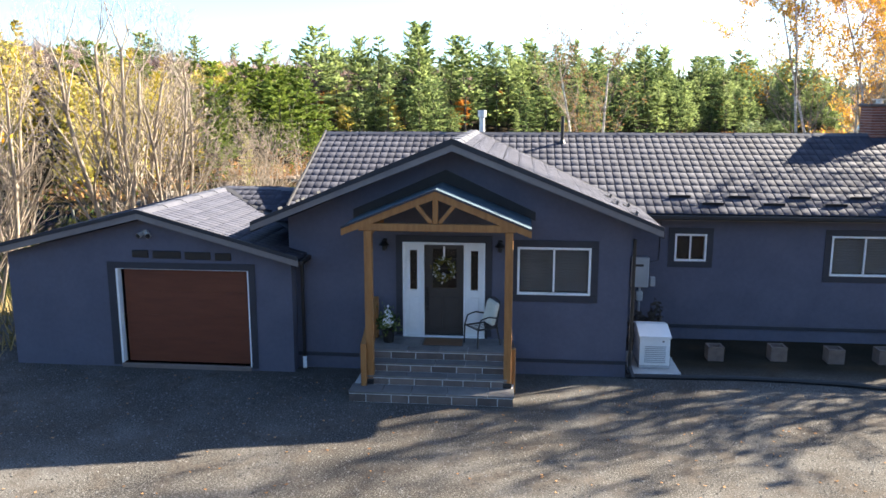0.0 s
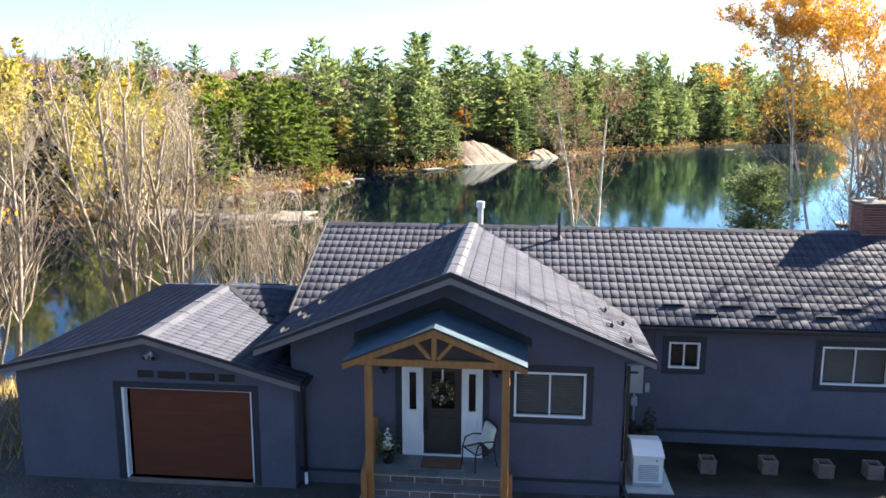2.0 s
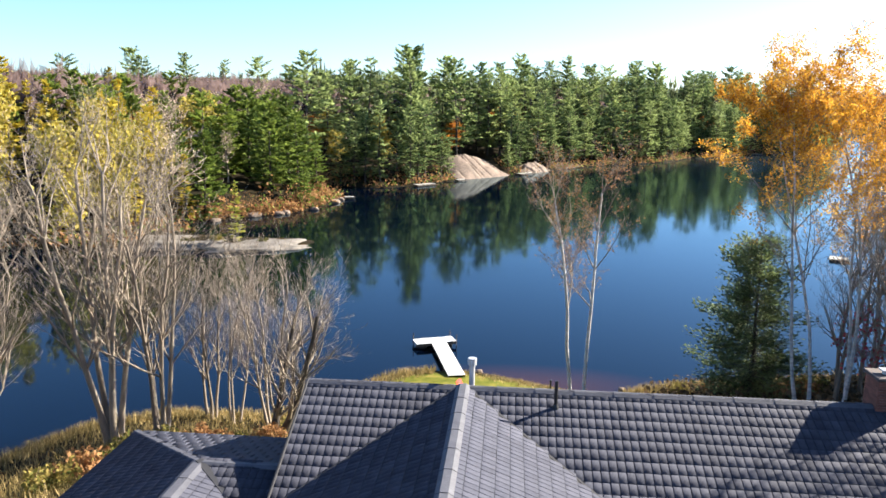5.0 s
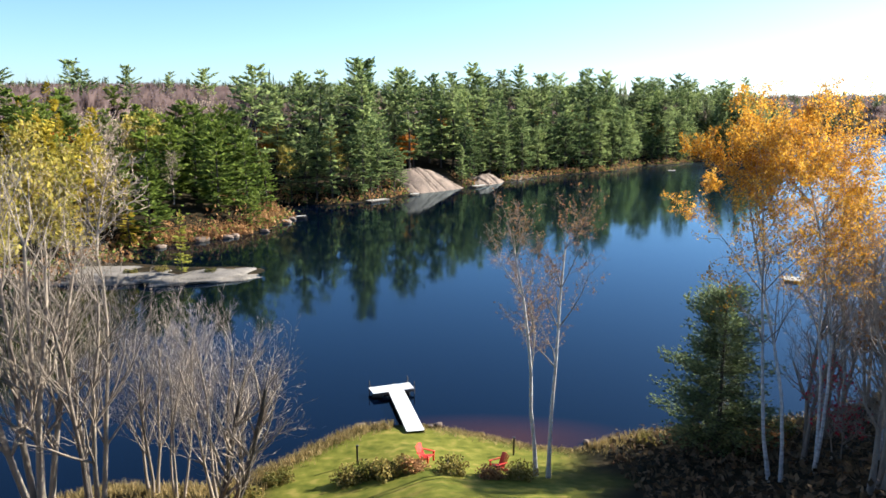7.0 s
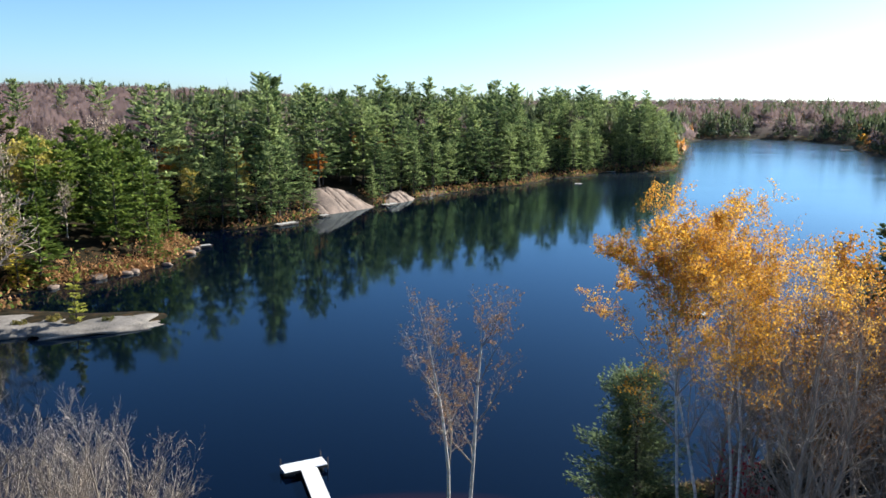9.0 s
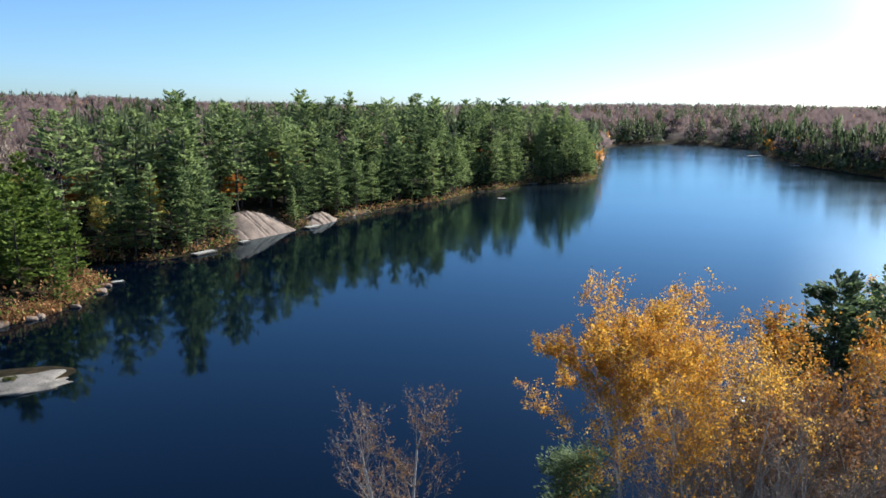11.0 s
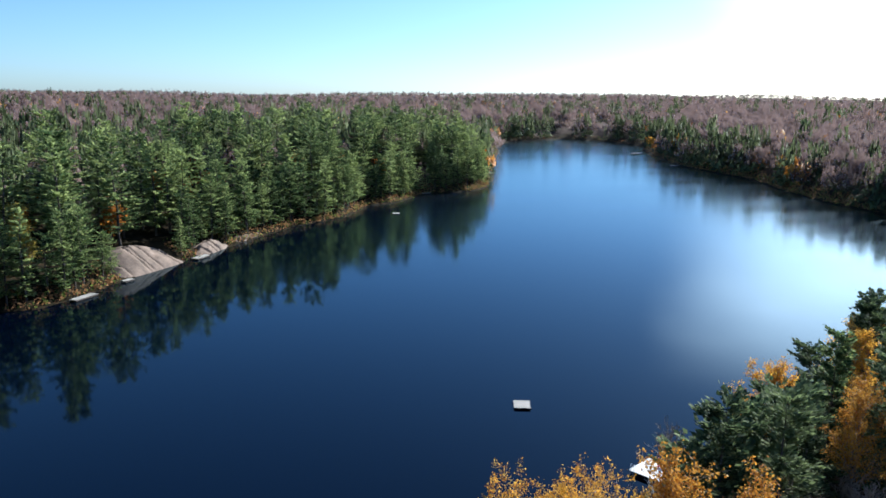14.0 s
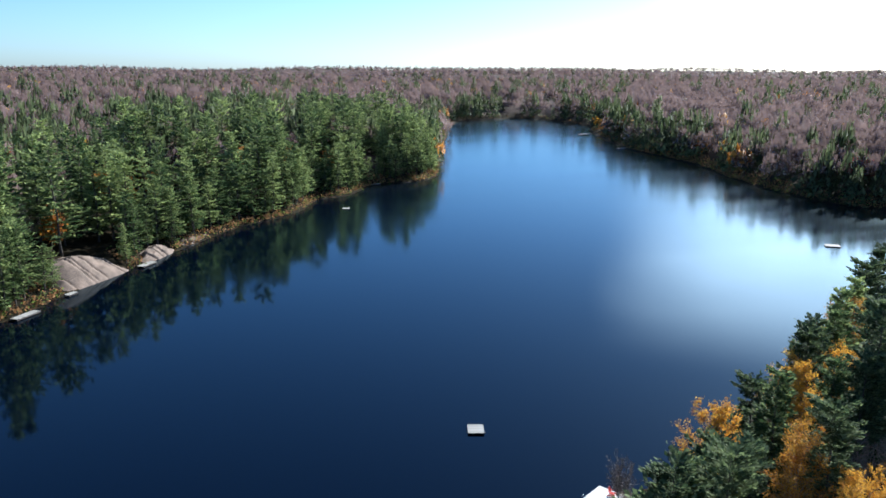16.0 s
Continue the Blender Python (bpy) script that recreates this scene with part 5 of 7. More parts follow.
def caps(roof, p0, p1, w=0.17, n=None, lift=0.03, drop=0.07):
    """Overlapping ridge caps along a line."""
    p0, p1 = Vector(p0), Vector(p1)
    d = p1 - p0
    n = n or max(2, int(d.length / 1.1))
    x = d.normalized()
    s = Vector((0, 0, 1)).cross(x).normalized()
    for k in range(n):
        a, b_ = p0 + d * k / n, p0 + d * (k + 1) / n + x * 0.03
        bm = bmesh.new()
        rows = []
        for q, h in ((a, lift + 0.012), (b_, lift)):
            rows.append([bm.verts.new(q + s * o + Vector((0, 0, z + h))) for o, z in ((-w, -drop - 0.03), (-w, -drop), (-w * 0.45, -0.005), (w * 0.45, -0.005), (w, -drop), (w, -drop - 0.03))])
        for i in range(5):
            bm.faces.new((rows[0][i], rows[0][i + 1], rows[1][i + 1], rows[1][i]))
        bm.faces.new(rows[0][::-1])
        bm.faces.new(rows[1])
        bmesh.ops.recalc_face_normals(bm, faces=bm.faces)
        part("ridge_cap", bm, M["ridge_cap"], roof)


main_len = math.hypot(RIDGE_Y - EAVE_Y, RIDGE_Z - EAVE_Z)
gab_len = math.hypot(GAB_HALF, GAB_Z - GAB_EAVE)
MX0, MX1 = -4.32, 14.3
GY0 = -0.6
# where the entrance gable runs into the main slope
valley_l, valley_r = GAB_X - GAB_HALF, GAB_X + GAB_HALF
main_roof = part("main_roof", bmesh.new(), M["tile"], house, "dark grey tiled roof")
dk = slab([(MX0, EAVE_Y, EAVE_Z), (MX1, EAVE_Y, EAVE_Z), (MX1, RIDGE_Y, RIDGE_Z), (MX0, RIDGE_Y, RIDGE_Z)], 0.12)
slab([(MX0, RIDGE_Y, RIDGE_Z), (MX1, RIDGE_Y, RIDGE_Z), (MX1, 2 * RIDGE_Y - EAVE_Y, EAVE_Z), (MX0, 2 * RIDGE_Y - EAVE_Y, EAVE_Z)], 0.12, dk)
part("deck", dk, M["roof_edge"], main_roof)
up_main = (0, RIDGE_Y - EAVE_Y, RIDGE_Z - EAVE_Z)
tile_slope(main_roof, (MX0, EAVE_Y, EAVE_Z), (1, 0, 0), up_main,
           [(0, 0), (valley_l - MX0 + 0.05, 0), (GAB_X - MX0, main_len), (0, main_len)], 0.215, 0.36, singles=90, centre=(1.5, 2.5))
tile_slope(main_roof, (MX0, EAVE_Y, EAVE_Z), (1, 0, 0), up_main,
           [(valley_r - MX0, -0.02), (MX1 - MX0, -0.02), (MX1 - MX0, main_len), (GAB_X - MX0, main_len)], 0.215, 0.36, singles=210, centre=(8.0, 2.0))
tile_slope(main_roof, (MX1, 2 * RIDGE_Y - EAVE_Y, EAVE_Z), (-1, 0, 0), (0, -(RIDGE_Y - EAVE_Y), RIDGE_Z - EAVE_Z),
           [(0, 0), (MX1 - MX0, 0), (MX1 - MX0, main_len), (0, main_len)], 0.43, 0.36)
caps(main_roof, (MX0, RIDGE_Y, RIDGE_Z), (MX1, RIDGE_Y, RIDGE_Z), n=17)
part("verge", beam((MX0 + 0.02, EAVE_Y, EAVE_Z + 0.0), (MX0 + 0.02, RIDGE_Y, RIDGE_Z + 0.0), 0.05, 0.2), M["roof_edge"], main_roof, "dark verge board")
part("gutter", box(4.5, MX1, EAVE_Y - 0.1, EAVE_Y, EAVE_Z - 0.14, EAVE_Z - 0.03, 0.02), M["black"], main_roof, "black gutter")
part("soffit", box(4.0, MX1, EAVE_Y, 3.1, EAVE_Z - 0.17, EAVE_Z - 0.12), M["fascia"], main_roof)

gable_roof = part("gable_roof", bmesh.new(), M["tile"], house, "dark grey tiled front gable")
dk = bmesh.new()
for s in (-1, 1):
    e = GAB_X + s * GAB_HALF
    slab([(e, GY0, GAB_EAVE), (GAB_X, GY0, GAB_Z), (GAB_X, RIDGE_Y, GAB_Z), (e, EAVE_Y + 0.05, GAB_EAVE)], 0.1, dk)
part("deck", dk, M["roof_edge"], gable_roof)
for s in (-1, 1):
    e = GAB_X + s * GAB_HALF
    length_y = EAVE_Y - GY0
    if s > 0:
        tile_slope(gable_roof, (e, GY0, GAB_EAVE), (0, 1, 0), (-s * GAB_HALF, 0, GAB_Z - GAB_EAVE), [(0, 0), (length_y, 0), (RIDGE_Y - GY0, gab_len), (0, gab_len)], 0.215, 0.36, singles=280, centre=(1.5, 2.3))
    else:
        tile_slope(gable_roof, (e, RIDGE_Y, GAB_EAVE), (0, -1, 0), (GAB_HALF, 0, GAB_Z - GAB_EAVE), [(RIDGE_Y - EAVE_Y, 0), (RIDGE_Y - GY0, 0), (RIDGE_Y - GY0, gab_len), (0, gab_len)], 0.215, 0.36, singles=20, centre=(6, 2))
    # barge board with a dark metal edge above it
    bb = prism([(e, GAB_EAVE - 0.02), (GAB_X, GAB_Z - 0.05), (GAB_X, GAB_Z - 0.185), (e, GAB_EAVE - 0.145)], GY0 - 0.03, GY0)
    part("barge_board", bb, M["fascia"], gable_roof, "pale grey barge board")
    be = prism([(e, GAB_EAVE - 0.018), (GAB_X, GAB_Z - 0.048), (GAB_X, GAB_Z + 0.08), (e, GAB_EAVE + 0.06)], GY0 - 0.045, GY0)
    part("edge_flashing", be, M["roof_edge"], gable_roof, "dark metal edge")
    part("gable_soffit", slab([(e, GY0, GAB_EAVE - 0.12), (GAB_X, GY0, GAB_Z - 0.12), (GAB_X, 0.0, GAB_Z - 0.12), (e, 0.0, GAB_EAVE - 0.12)], 0.03), M["roof_edge"], gable_roof)
    part("eave_board", box(e - 0.02, e + 0.02, GY0, EAVE_Y, GAB_EAVE - 0.17, GAB_EAVE - 0.02, 0.004), M["roof_edge"], gable_roof)
    part("valley_flashing", beam((e, EAVE_Y + 0.02, GAB_EAVE + 0.02), (GAB_X, RIDGE_Y, GAB_Z + 0.02), 0.09, 0.015), M["roof_edge"], gable_roof, "dark valley flashing")
caps(gable_roof, (GAB_X, GY0, GAB_Z), (GAB_X, RIDGE_Y, GAB_Z), w=0.2, n=7)



def snow_guards(roof, origin, along, up, spots_, half_w=0.26):
    """Short folded metal flanges standing on a slope: spots of (along the eave, up the slope)."""
    origin, along, up = Vector(origin), Vector(along).normalized(), Vector(up).normalized()
    rot = Matrix((along, up, along.cross(up))).transposed().to_4x4()
    for u, v in spots_:
        bm = box(-half_w, half_w, -0.006, 0.006, 0.0, 0.085, 0.003)
        box(-half_w, half_w, 0.006, 0.11, 0.012, 0.024, bm=bm)
        bmesh.ops.transform(bm, matrix=Matrix.Translation(origin + along * u + up * v) @ rot, verts=bm.verts)
        part("snow_guard", bm, M["black"], roof, "dark metal snow guard")


snow_guards(main_roof, (0, EAVE_Y, EAVE_Z + 0.02), (1, 0, 0), up_main, [(5.6 + 1.45 * k, 0.74) for k in range(6)] + [(6.35 + 1.45 * k, 0.38) for k in range(6)])
snow_guards(gable_roof, (GAB_X + GAB_HALF, GY0, GAB_EAVE + 0.02), (0, 1, 0), (-GAB_HALF, 0, GAB_Z - GAB_EAVE), [(0.75, 0.5), (1.45, 0.86), (2.1, 0.5), (2.8, 0.86)], 0.15)
snow_guards(gable_roof, (GAB_X - GAB_HALF, RIDGE_Y, GAB_EAVE + 0.02), (0, -1, 0), (GAB_HALF, 0, GAB_Z - GAB_EAVE), [(RIDGE_Y - GY0 - d, v) for d, v in ((0.7, 0.5), (1.4, 0.86), (2.1, 0.5), (2.8, 0.86))], 0.15)

# ---- garage ----
GRX, GRZ, GEZ, GER, GX0, GX1 = -6.64, 3.62, 2.78, 2.64, -10.1, -3.1
GFY, GWY, GRY, GBY = -0.68, -0.37, 4.35, 7.8


def garage_top(x):
    return GRZ - abs(x - GRX) * (GRZ - GEZ) / (GRX - GX0) - 0.2


GD = (-7.4, -4.33, 0.1, 2.3)
part("front_wall", holed_wall(-9.95, -3.36, garage_top, GWY, GWY + 0.2, [GD]), M["stucco"], garage)
part("side_wall", box(-9.95, -9.75, GWY + 0.2, 7.5, -5.0, 2.6), M["stucco"], garage)
part("side_wall", box(-3.56, -3.36, GWY + 0.2, 0.0, -0.3, 2.55), M["stucco"], garage)
part("back_wall", box(-9.75, -4.02, 7.3, 7.5, -5.0, 2.6), M["stucco"], garage)
gdoor = part("garage_door", bmesh.new(), M["garage_wood"], garage)
for k in range(4):
    z = GD[2] + 0.02 + k * 0.55
    part("door_section", box(GD[0] + 0.14, GD[1] - 0.02, GWY + 0.1, GWY + 0.14, z, z + 0.549, 0.002), M["garage_wood"], gdoor, "brown wood-grain panel")
jb = bmesh.new()
box(GD[0], GD[0] + 0.05, GWY - 0.02, GWY + 0.16, 0.08, 2.3, 0.005, jb)
box(GD[1] - 0.03, GD[1], GWY - 0.02, GWY + 0.16, 0.08, 2.3, 0.005, jb)
box(GD[0] + 0.05, GD[1] - 0.03, GWY - 0.02, GWY + 0.16, 2.29, 2.3, 0.005, jb)
part("door_frame", jb, M["white"], gdoor, "white frame")
for a in ((GD[0] - 0.19, GD[1] + 0.15, 2.302, 2.45), (GD[0] - 0.19, GD[0] - 0.002, 0.05, 2.302), (GD[1] + 0.002, GD[1] + 0.15, 0.05, 2.302)):
    part("surround", box(a[0], a[1], GWY - 0.022, GWY - 0.002, a[2], a[3], 0.004), M["trim"], gdoor, "dark surround")
part("threshold", box(GD[0] + 0.02, GD[1] - 0.02, GWY - 0.06, GWY + 0.2, -0.1, 0.1, 0.01), M["stone"], gdoor, "dusty concrete threshold")

garage_roof = part("garage_roof", bmesh.new(), M["tile"], garage, "dark grey tiled roof")
dk = bmesh.new()
slab([(GX0, GFY, GEZ), (GRX, GFY, GRZ), (GRX, GRY, GRZ), (GX0, GBY, GEZ)], 0.1, dk)
vx, vy = -4.62, 1.75
slab([(GRX, GFY, GRZ), (GX1, GFY, GER), (GX1, 0.9, GER), (GRX, GRY, GRZ)], 0.1, dk)
slab([(GX1, 0.9, GER), (GX1, 3.3, 3.3), (-4.0, GRY, GRZ), (GRX, GRY, GRZ)], 0.1, dk)
slab([(GX0, GBY, GEZ), (GRX, GRY, GRZ), (-4.0, GRY, GRZ), (-4.0, GBY, GEZ)], 0.1, dk)
part("deck", dk, M["roof_edge"], garage_roof)
glen = math.hypot(GRX - GX0, GRZ - GEZ)
tile_slope(garage_roof, (GX0, GBY, GEZ), (0, -1, 0), (GRX - GX0, 0, GRZ - GEZ), [(0, 0), (GBY - GFY, 0), (GBY - GFY, glen), (GBY - GRY, glen)], 0.215, 0.36, singles=150, centre=(6, 2))
glen2 = math.hypot(GX1 - GRX, GRZ - GER)
tile_slope(garage_roof, (GX1, GFY, GER), (0, 1, 0), (GRX - GX1, 0, GRZ - GER), [(0, 0), (0.9 - GFY, 0), (GRY - GFY, glen2), (0, glen2)], 0.215, 0.36, singles=150, centre=(2, 2))
tile_slope(garage_roof, (GRX, 0.9, GEZ), (1, 0, 0), (0, GRY - 0.9, GRZ - GEZ), [(0, 3.45), (GX1 - GRX, 0.1), (GX1 - GRX - 0.9, 3.5), (0, 3.56)], 0.215, 0.36, 0.0)
tile_slope(garage_roof, (-4.0, GBY, GEZ), (-1, 0, 0), (0, GRY - GBY, GRZ - GEZ), [(0, 0), (-4.0 - GX0, 0), (-4.0 - GRX, 3.55), (0, 3.55)], 0.42, 0.36, 0.5)
caps(garage_roof, (GRX, GFY, GRZ), (GRX, GRY, GRZ), w=0.24, n=5)
caps(garage_roof, (GRX, GRY, GRZ), (GX0, GBY, GEZ), w=0.16, n=5)
caps(garage_roof, (GRX, GRY, GRZ), (-4.3, GRY, GRZ), w=0.2, n=3)
part("valley_flashing", beam((GX1, 0.9, GER + 0.04), (GRX, GRY, GRZ + 0.045), 0.2, 0.03), M["roof_edge"], garage_roof, "dark valley flashing")
for a, b_ in (((GX0, GEZ), (GRX, GRZ)), ((GRX, GRZ), (GX1, GER))):
    bb = prism([(a[0], a[1] - 0.03), (b_[0], b_[1] - 0.03), (b_[0], b_[1] - 0.16), (a[0], a[1] - 0.16)], GFY - 0.03, GFY)
    part("barge_board", bb, M["fascia"], garage_roof, "pale grey barge board")
    be = prism([(a[0], a[1] - 0.028), (b_[0], b_[1] - 0.028), (b_[0], b_[1] + 0.06), (a[0], a[1] + 0.06)], GFY - 0.045, GFY)
    part("edge_flashing", be, M["roof_edge"], garage_roof, "dark metal edge")
    part("soffit", slab([(a[0], GFY, a[1] - 0.11), (b_[0], GFY, b_[1] - 0.11), (b_[0], GWY, b_[1] - 0.11), (a[0], GWY, a[1] - 0.11)], 0.03), M["fascia"], garage_roof)
part("eave_board", box(GX0 - 0.02, GX0 + 0.02, GFY, GBY, GEZ - 0.16, GEZ - 0.01, 0.004), M["fascia"], garage_roof)
part("gutter", box(GX1, GX1 + 0.1, GFY, 0.9, GER - 0.13, GER - 0.02, 0.02), M["black"], garage_roof, "black gutter")

# ---- porch ----
PRX, PRZ, PEZ, PHALF, PY = -0.05, 4.27, 3.5, 1.9, -1.58
roof = part("porch_roof", bmesh.new(), M["copper_blue"], porch, "blue-green sheet-metal roof")
for s in (-1, 1):
    e = PRX + s * PHALF
    part("roof_sheet", slab([(e, PY, PEZ), (PRX, PY, PRZ), (PRX, -0.001, PRZ), (e, -0.001, PEZ)], 0.03), M["copper_blue"], roof)
    part("rafter", prism([(e, PEZ - 0.035), (PRX, PRZ - 0.035), (PRX, PRZ - 0.19), (e, PEZ - 0.17)], PY + 0.012, PY + 0.094), M["cedar"], porch, "cedar barge rafter")
    part("drip_edge", prism([(e, PEZ - 0.034), (PRX, PRZ - 0.034), (PRX, PRZ + 0.012), (e, PEZ + 0.012)], PY - 0.012, PY), M["trim"], roof)
    part("post", box(s * 1.415 - 0.08, s * 1.415 + 0.08, PY + 0.034, PY + 0.18, 0.22, 3.428, 0.01), M["cedar"], porch, "square cedar post")
    part("side_beam", box(s * 1.415 - 0.07, s * 1.415 + 0.07, PY + 0.18, -0.001, PEZ - 0.16, PEZ - 0.02, 0.01), M["cedar"], porch)
    part("web", beam((s * 0.42 - 0.05, PY + 0.07, 4.0), (s * 0.08 - 0.05, PY + 0.07, 3.6), 0.1, 0.08), M["cedar"], porch, "cedar truss web")
for s_x in (-1.415, 1.415):
    part("post_bracket", box(s_x - 0.088, s_x + 0.088, PY + 0.026, PY + 0.188, 0.221, 0.33, 0.006), M["black"], porch, "black steel post base")
part("tie_beam", box(-1.6, 1.54, PY + 0.022, PY + 0.118, 3.43, 3.58, 0.01), M["cedar"], porch, "cedar tie beam")
part("king_post", box(-0.105, 0.005, PY + 0.03, PY + 0.126, 3.582, 4.1, 0.01), M["cedar"], porch, "cedar king post")
# flashing over the porch roof, its black carrying the shade of the recess
part("wall_flashing", prism([(-2.02, 3.45), (0.0, 4.25), (1.95, 3.45), (1.95, 3.64), (0.02, 4.54), (-2.02, 3.66)], -0.02, -0.002), M["black"], porch, "dark flashing band above the porch roof, recess shade in its colour")

# stone steps: slate treads on coursed stone risers
TREADS = [  # top z, front y, back y, left x, right x
    (0.22, -2.0, -1.56, -1.78, 1.56), (0.41, -1.56, -1.28, -1.48, 1.42), (0.60, -1.28, -1.0, -1.48, 1.42), (0.80, -1.0, 0.0, -1.5, 1.44)]
steps = part("steps", bmesh.new(), M["mortar"], porch, "grey stone steps")
z_low = 0.0
for z, yf, yb, xl, xr in TREADS:
    part("core", box(xl + 0.02, xr - 0.02, yf + 0.015, -0.002, z_low - 0.15 if z_low == 0 else z_low, z - 0.035), M["mortar"], steps)
    n = 4 if z < 0.7 else 5
    x = xl
    while x < xr - 0.05:
        w = min(random.uniform(0.55, 0.85), xr - x)
        if xr - x - w < 0.25:
            w = xr - x
        part("slate_tread", box(x + 0.006, x + w - 0.006, yf, min(yb + 0.03, -0.003) if z < 0.7 else yf + 0.42, z - 0.04, z, 0.005), M["slate"], steps)
        x += w
    x, off = xl + 0.01, random.uniform(0.1, 0.4)
    while x < xr - 0.02:
        w = min(random.uniform(0.35, 0.6) if x > xl + 0.05 else off + 0.2, xr - 0.01 - x)
        part("stone", box(x + 0.009, x + w - 0.009, yf + 0.009, yf + 0.05, z_low + 0.006, z - 0.058, 0.003), M["stone"], steps)
        x += w
    z_low = z
for i in range(4):
    for j in range(2):
        a, b_ = -1.5 + i * 0.735, -1.5 + (i + 1) * 0.735
        y0 = -0.575 + j * 0.287
        part("slate_tread", box(a + 0.004, b_ - 0.004, y0 + 0.004, y0 + 0.282, 0.765, 0.8, 0.006), M["slate"], steps)
for s, xs in ((-1, -1.55), (1, 1.49)):
    for k, (yf, z0) in enumerate(((-1.0, 0.02), (-0.5, 0.02))):
        part("stone", box(xs - 0.04, xs + 0.04, yf, yf + 0.48, 0.02, 0.37, 0.008), M["stone"], steps)
        part("stone", box(xs - 0.04, xs + 0.04, yf, yf + 0.48, 0.385, 0.75, 0.008), M["stone"], steps)
# guard rail beside the deck and stair
for s, x in ((-1, -1.52), (1, 1.5)):
    part("newel", box(x - 0.055, x + 0.055, -1.7 + 0.02, -1.59 + 0.02, 0.22, 1.12, 0.01) if s < 0 else box(x - 0.03, x + 0.08, -1.2, -1.09, 0.0, 0.95, 0.01), M["cedar"], porch, "cedar newel post")
    if s < 0:
        part("handrail", beam((x, -1.62, 1.1), (x, -0.15, 1.72), 0.11, 0.05), M["cedar"], porch, "cedar handrail")
        part("newel", box(x - 0.05, x + 0.05, -0.2, -0.1, 0.8, 1.72, 0.01), M["cedar"], porch, "cedar newel post")
        part("lower_rail", beam((x, -1.6, 0.5), (x, -0.2, 0.98), 0.06, 0.05), M["cedar"], porch)
        for k in range(7):
            y = -1.45 + k * 0.18
            z = 1.1 + (y + 1.62) * 0.42
            part("baluster", box(x - 0.02, x + 0.02, y - 0.02, y + 0.02, z - 0.62, z - 0.02, 0.004), M["cedar"], porch)

# ---- fittings on the house ----
pipe = thing("flue_pipe", "white flue pipe with a cowl behind the ridge", "flue", (0.42, 7.45, 4.7))
part("pipe", tube([(0.42, 7.45, 4.6), (0.42, 7.45, 5.62)], 0.085, 14), M["galv"], pipe)
cw = tube([(0.42, 7.45, 5.55), (0.42, 7.45, 5.75)], 0.13, 14)
part("cowl", cw, M["galv"], pipe, "white cowl")
vent = thing("vent_stack", "thin black plastic vent pipe on the roof", "vent pipe", (2.8, 6.2, 4.8))
part("pipe", tube([(2.8, 6.23, 4.6), (2.8, 6.23, 5.6)], 0.05, 10), M["black"], vent)
part("boot", tube([(2.8, 6.23, 4.8), (2.8, 6.23, 4.93)], 0.11, 10, r1=0.055), M["black"], vent)

chim = thing("chimney", "red brick chimney with a metal cap on the ridge", "chimney", (11.85, 7.0, 4.6))
cx0, cx1, cy0, cy1 = 11.42, 12.3, 6.6, 7.4
part("core", box(cx0 + 0.02, cx1 - 0.02, cy0 + 0.02, cy1 - 0.02, 4.3, 5.86), M["mortar"], chim)
bw, bh = 0.2, 0.065
for row in range(20):
    z = 4.38 + row * 0.075
    for side in range(4):
        u0, u1 = ((cx0, cx1), (cy0, cy1), (cx0, cx1), (cy0, cy1))[side]
        u = u0 - (0.1 if row % 2 else 0)
        while u < u1 - 0.02:
            a, b_ = max(u, u0) + 0.005, min(u + 0.21, u1) - 0.005
            if b_ - a > 0.03 and side in (0, 1, 3):
                if side == 0:
                    bm = box(a, b_, cy0, cy0 + 0.05, z, z + bh)
                else:
                    xx = (None, cx1, None, cx0)[side]
                    bm = box(xx - 0.05 if side == 1 else xx, xx if side == 1 else xx + 0.05, a, b_, z, z + bh)
                part("brick", bm, M["brick"], chim)
            u += 0.21
part("cap", box(cx0 - 0.06, cx1 + 0.06, cy0 - 0.06, cy1 + 0.06, 5.86, 5.95, 0.02), M["stone"], chim, "stone cap")
ct = tube([(11.75, 7.0, 5.95), (11.75, 7.0, 6.05)], 0.09, 12)
box(11.6, 11.9, 6.85, 7.15, 6.05, 6.08, 0.008, ct)
part("flue_cap", ct, M["galv"], chim, "metal flue cap")

# wall lamps beside the door
for x in (-1.33, 1.2):
    lamp = thing("wall_lamp", "black lantern on the wall beside the door", "wall lamp", (x, 0, 2.9), group="lanterns beside the door")
    part("back_plate", box(x - 0.05, x + 0.05, -0.03, -0.002, 2.78, 3.02, 0.01), M["black"], lamp)
    part("arm", tube([(x, -0.02, 2.98), (x, -0.1, 3.03), (x, -0.15, 2.99)], 0.012, 6), M["black"], lamp)
    sh = tube([(x, -0.15, 3.0), (x, -0.15, 2.9)], 0.03, 10, r1=0.12)
    part("shade", sh, M["black"], lamp, "black conical shade")
    part("glass", tube([(x, -0.15, 2.9), (x, -0.15, 2.78)], 0.05, 10, r1=0.04), M["black"], lamp)

# twin flood light over the garage door
fl = thing("flood_light", "twin-head white flood light under the garage gable", "flood light", (-6.6, GWY, 3.15))
part("base", tube([(-6.62, GWY - 0.001, 3.13), (-6.62, GWY - 0.06, 3.13)], 0.06, 12), M["grey_box"], fl)
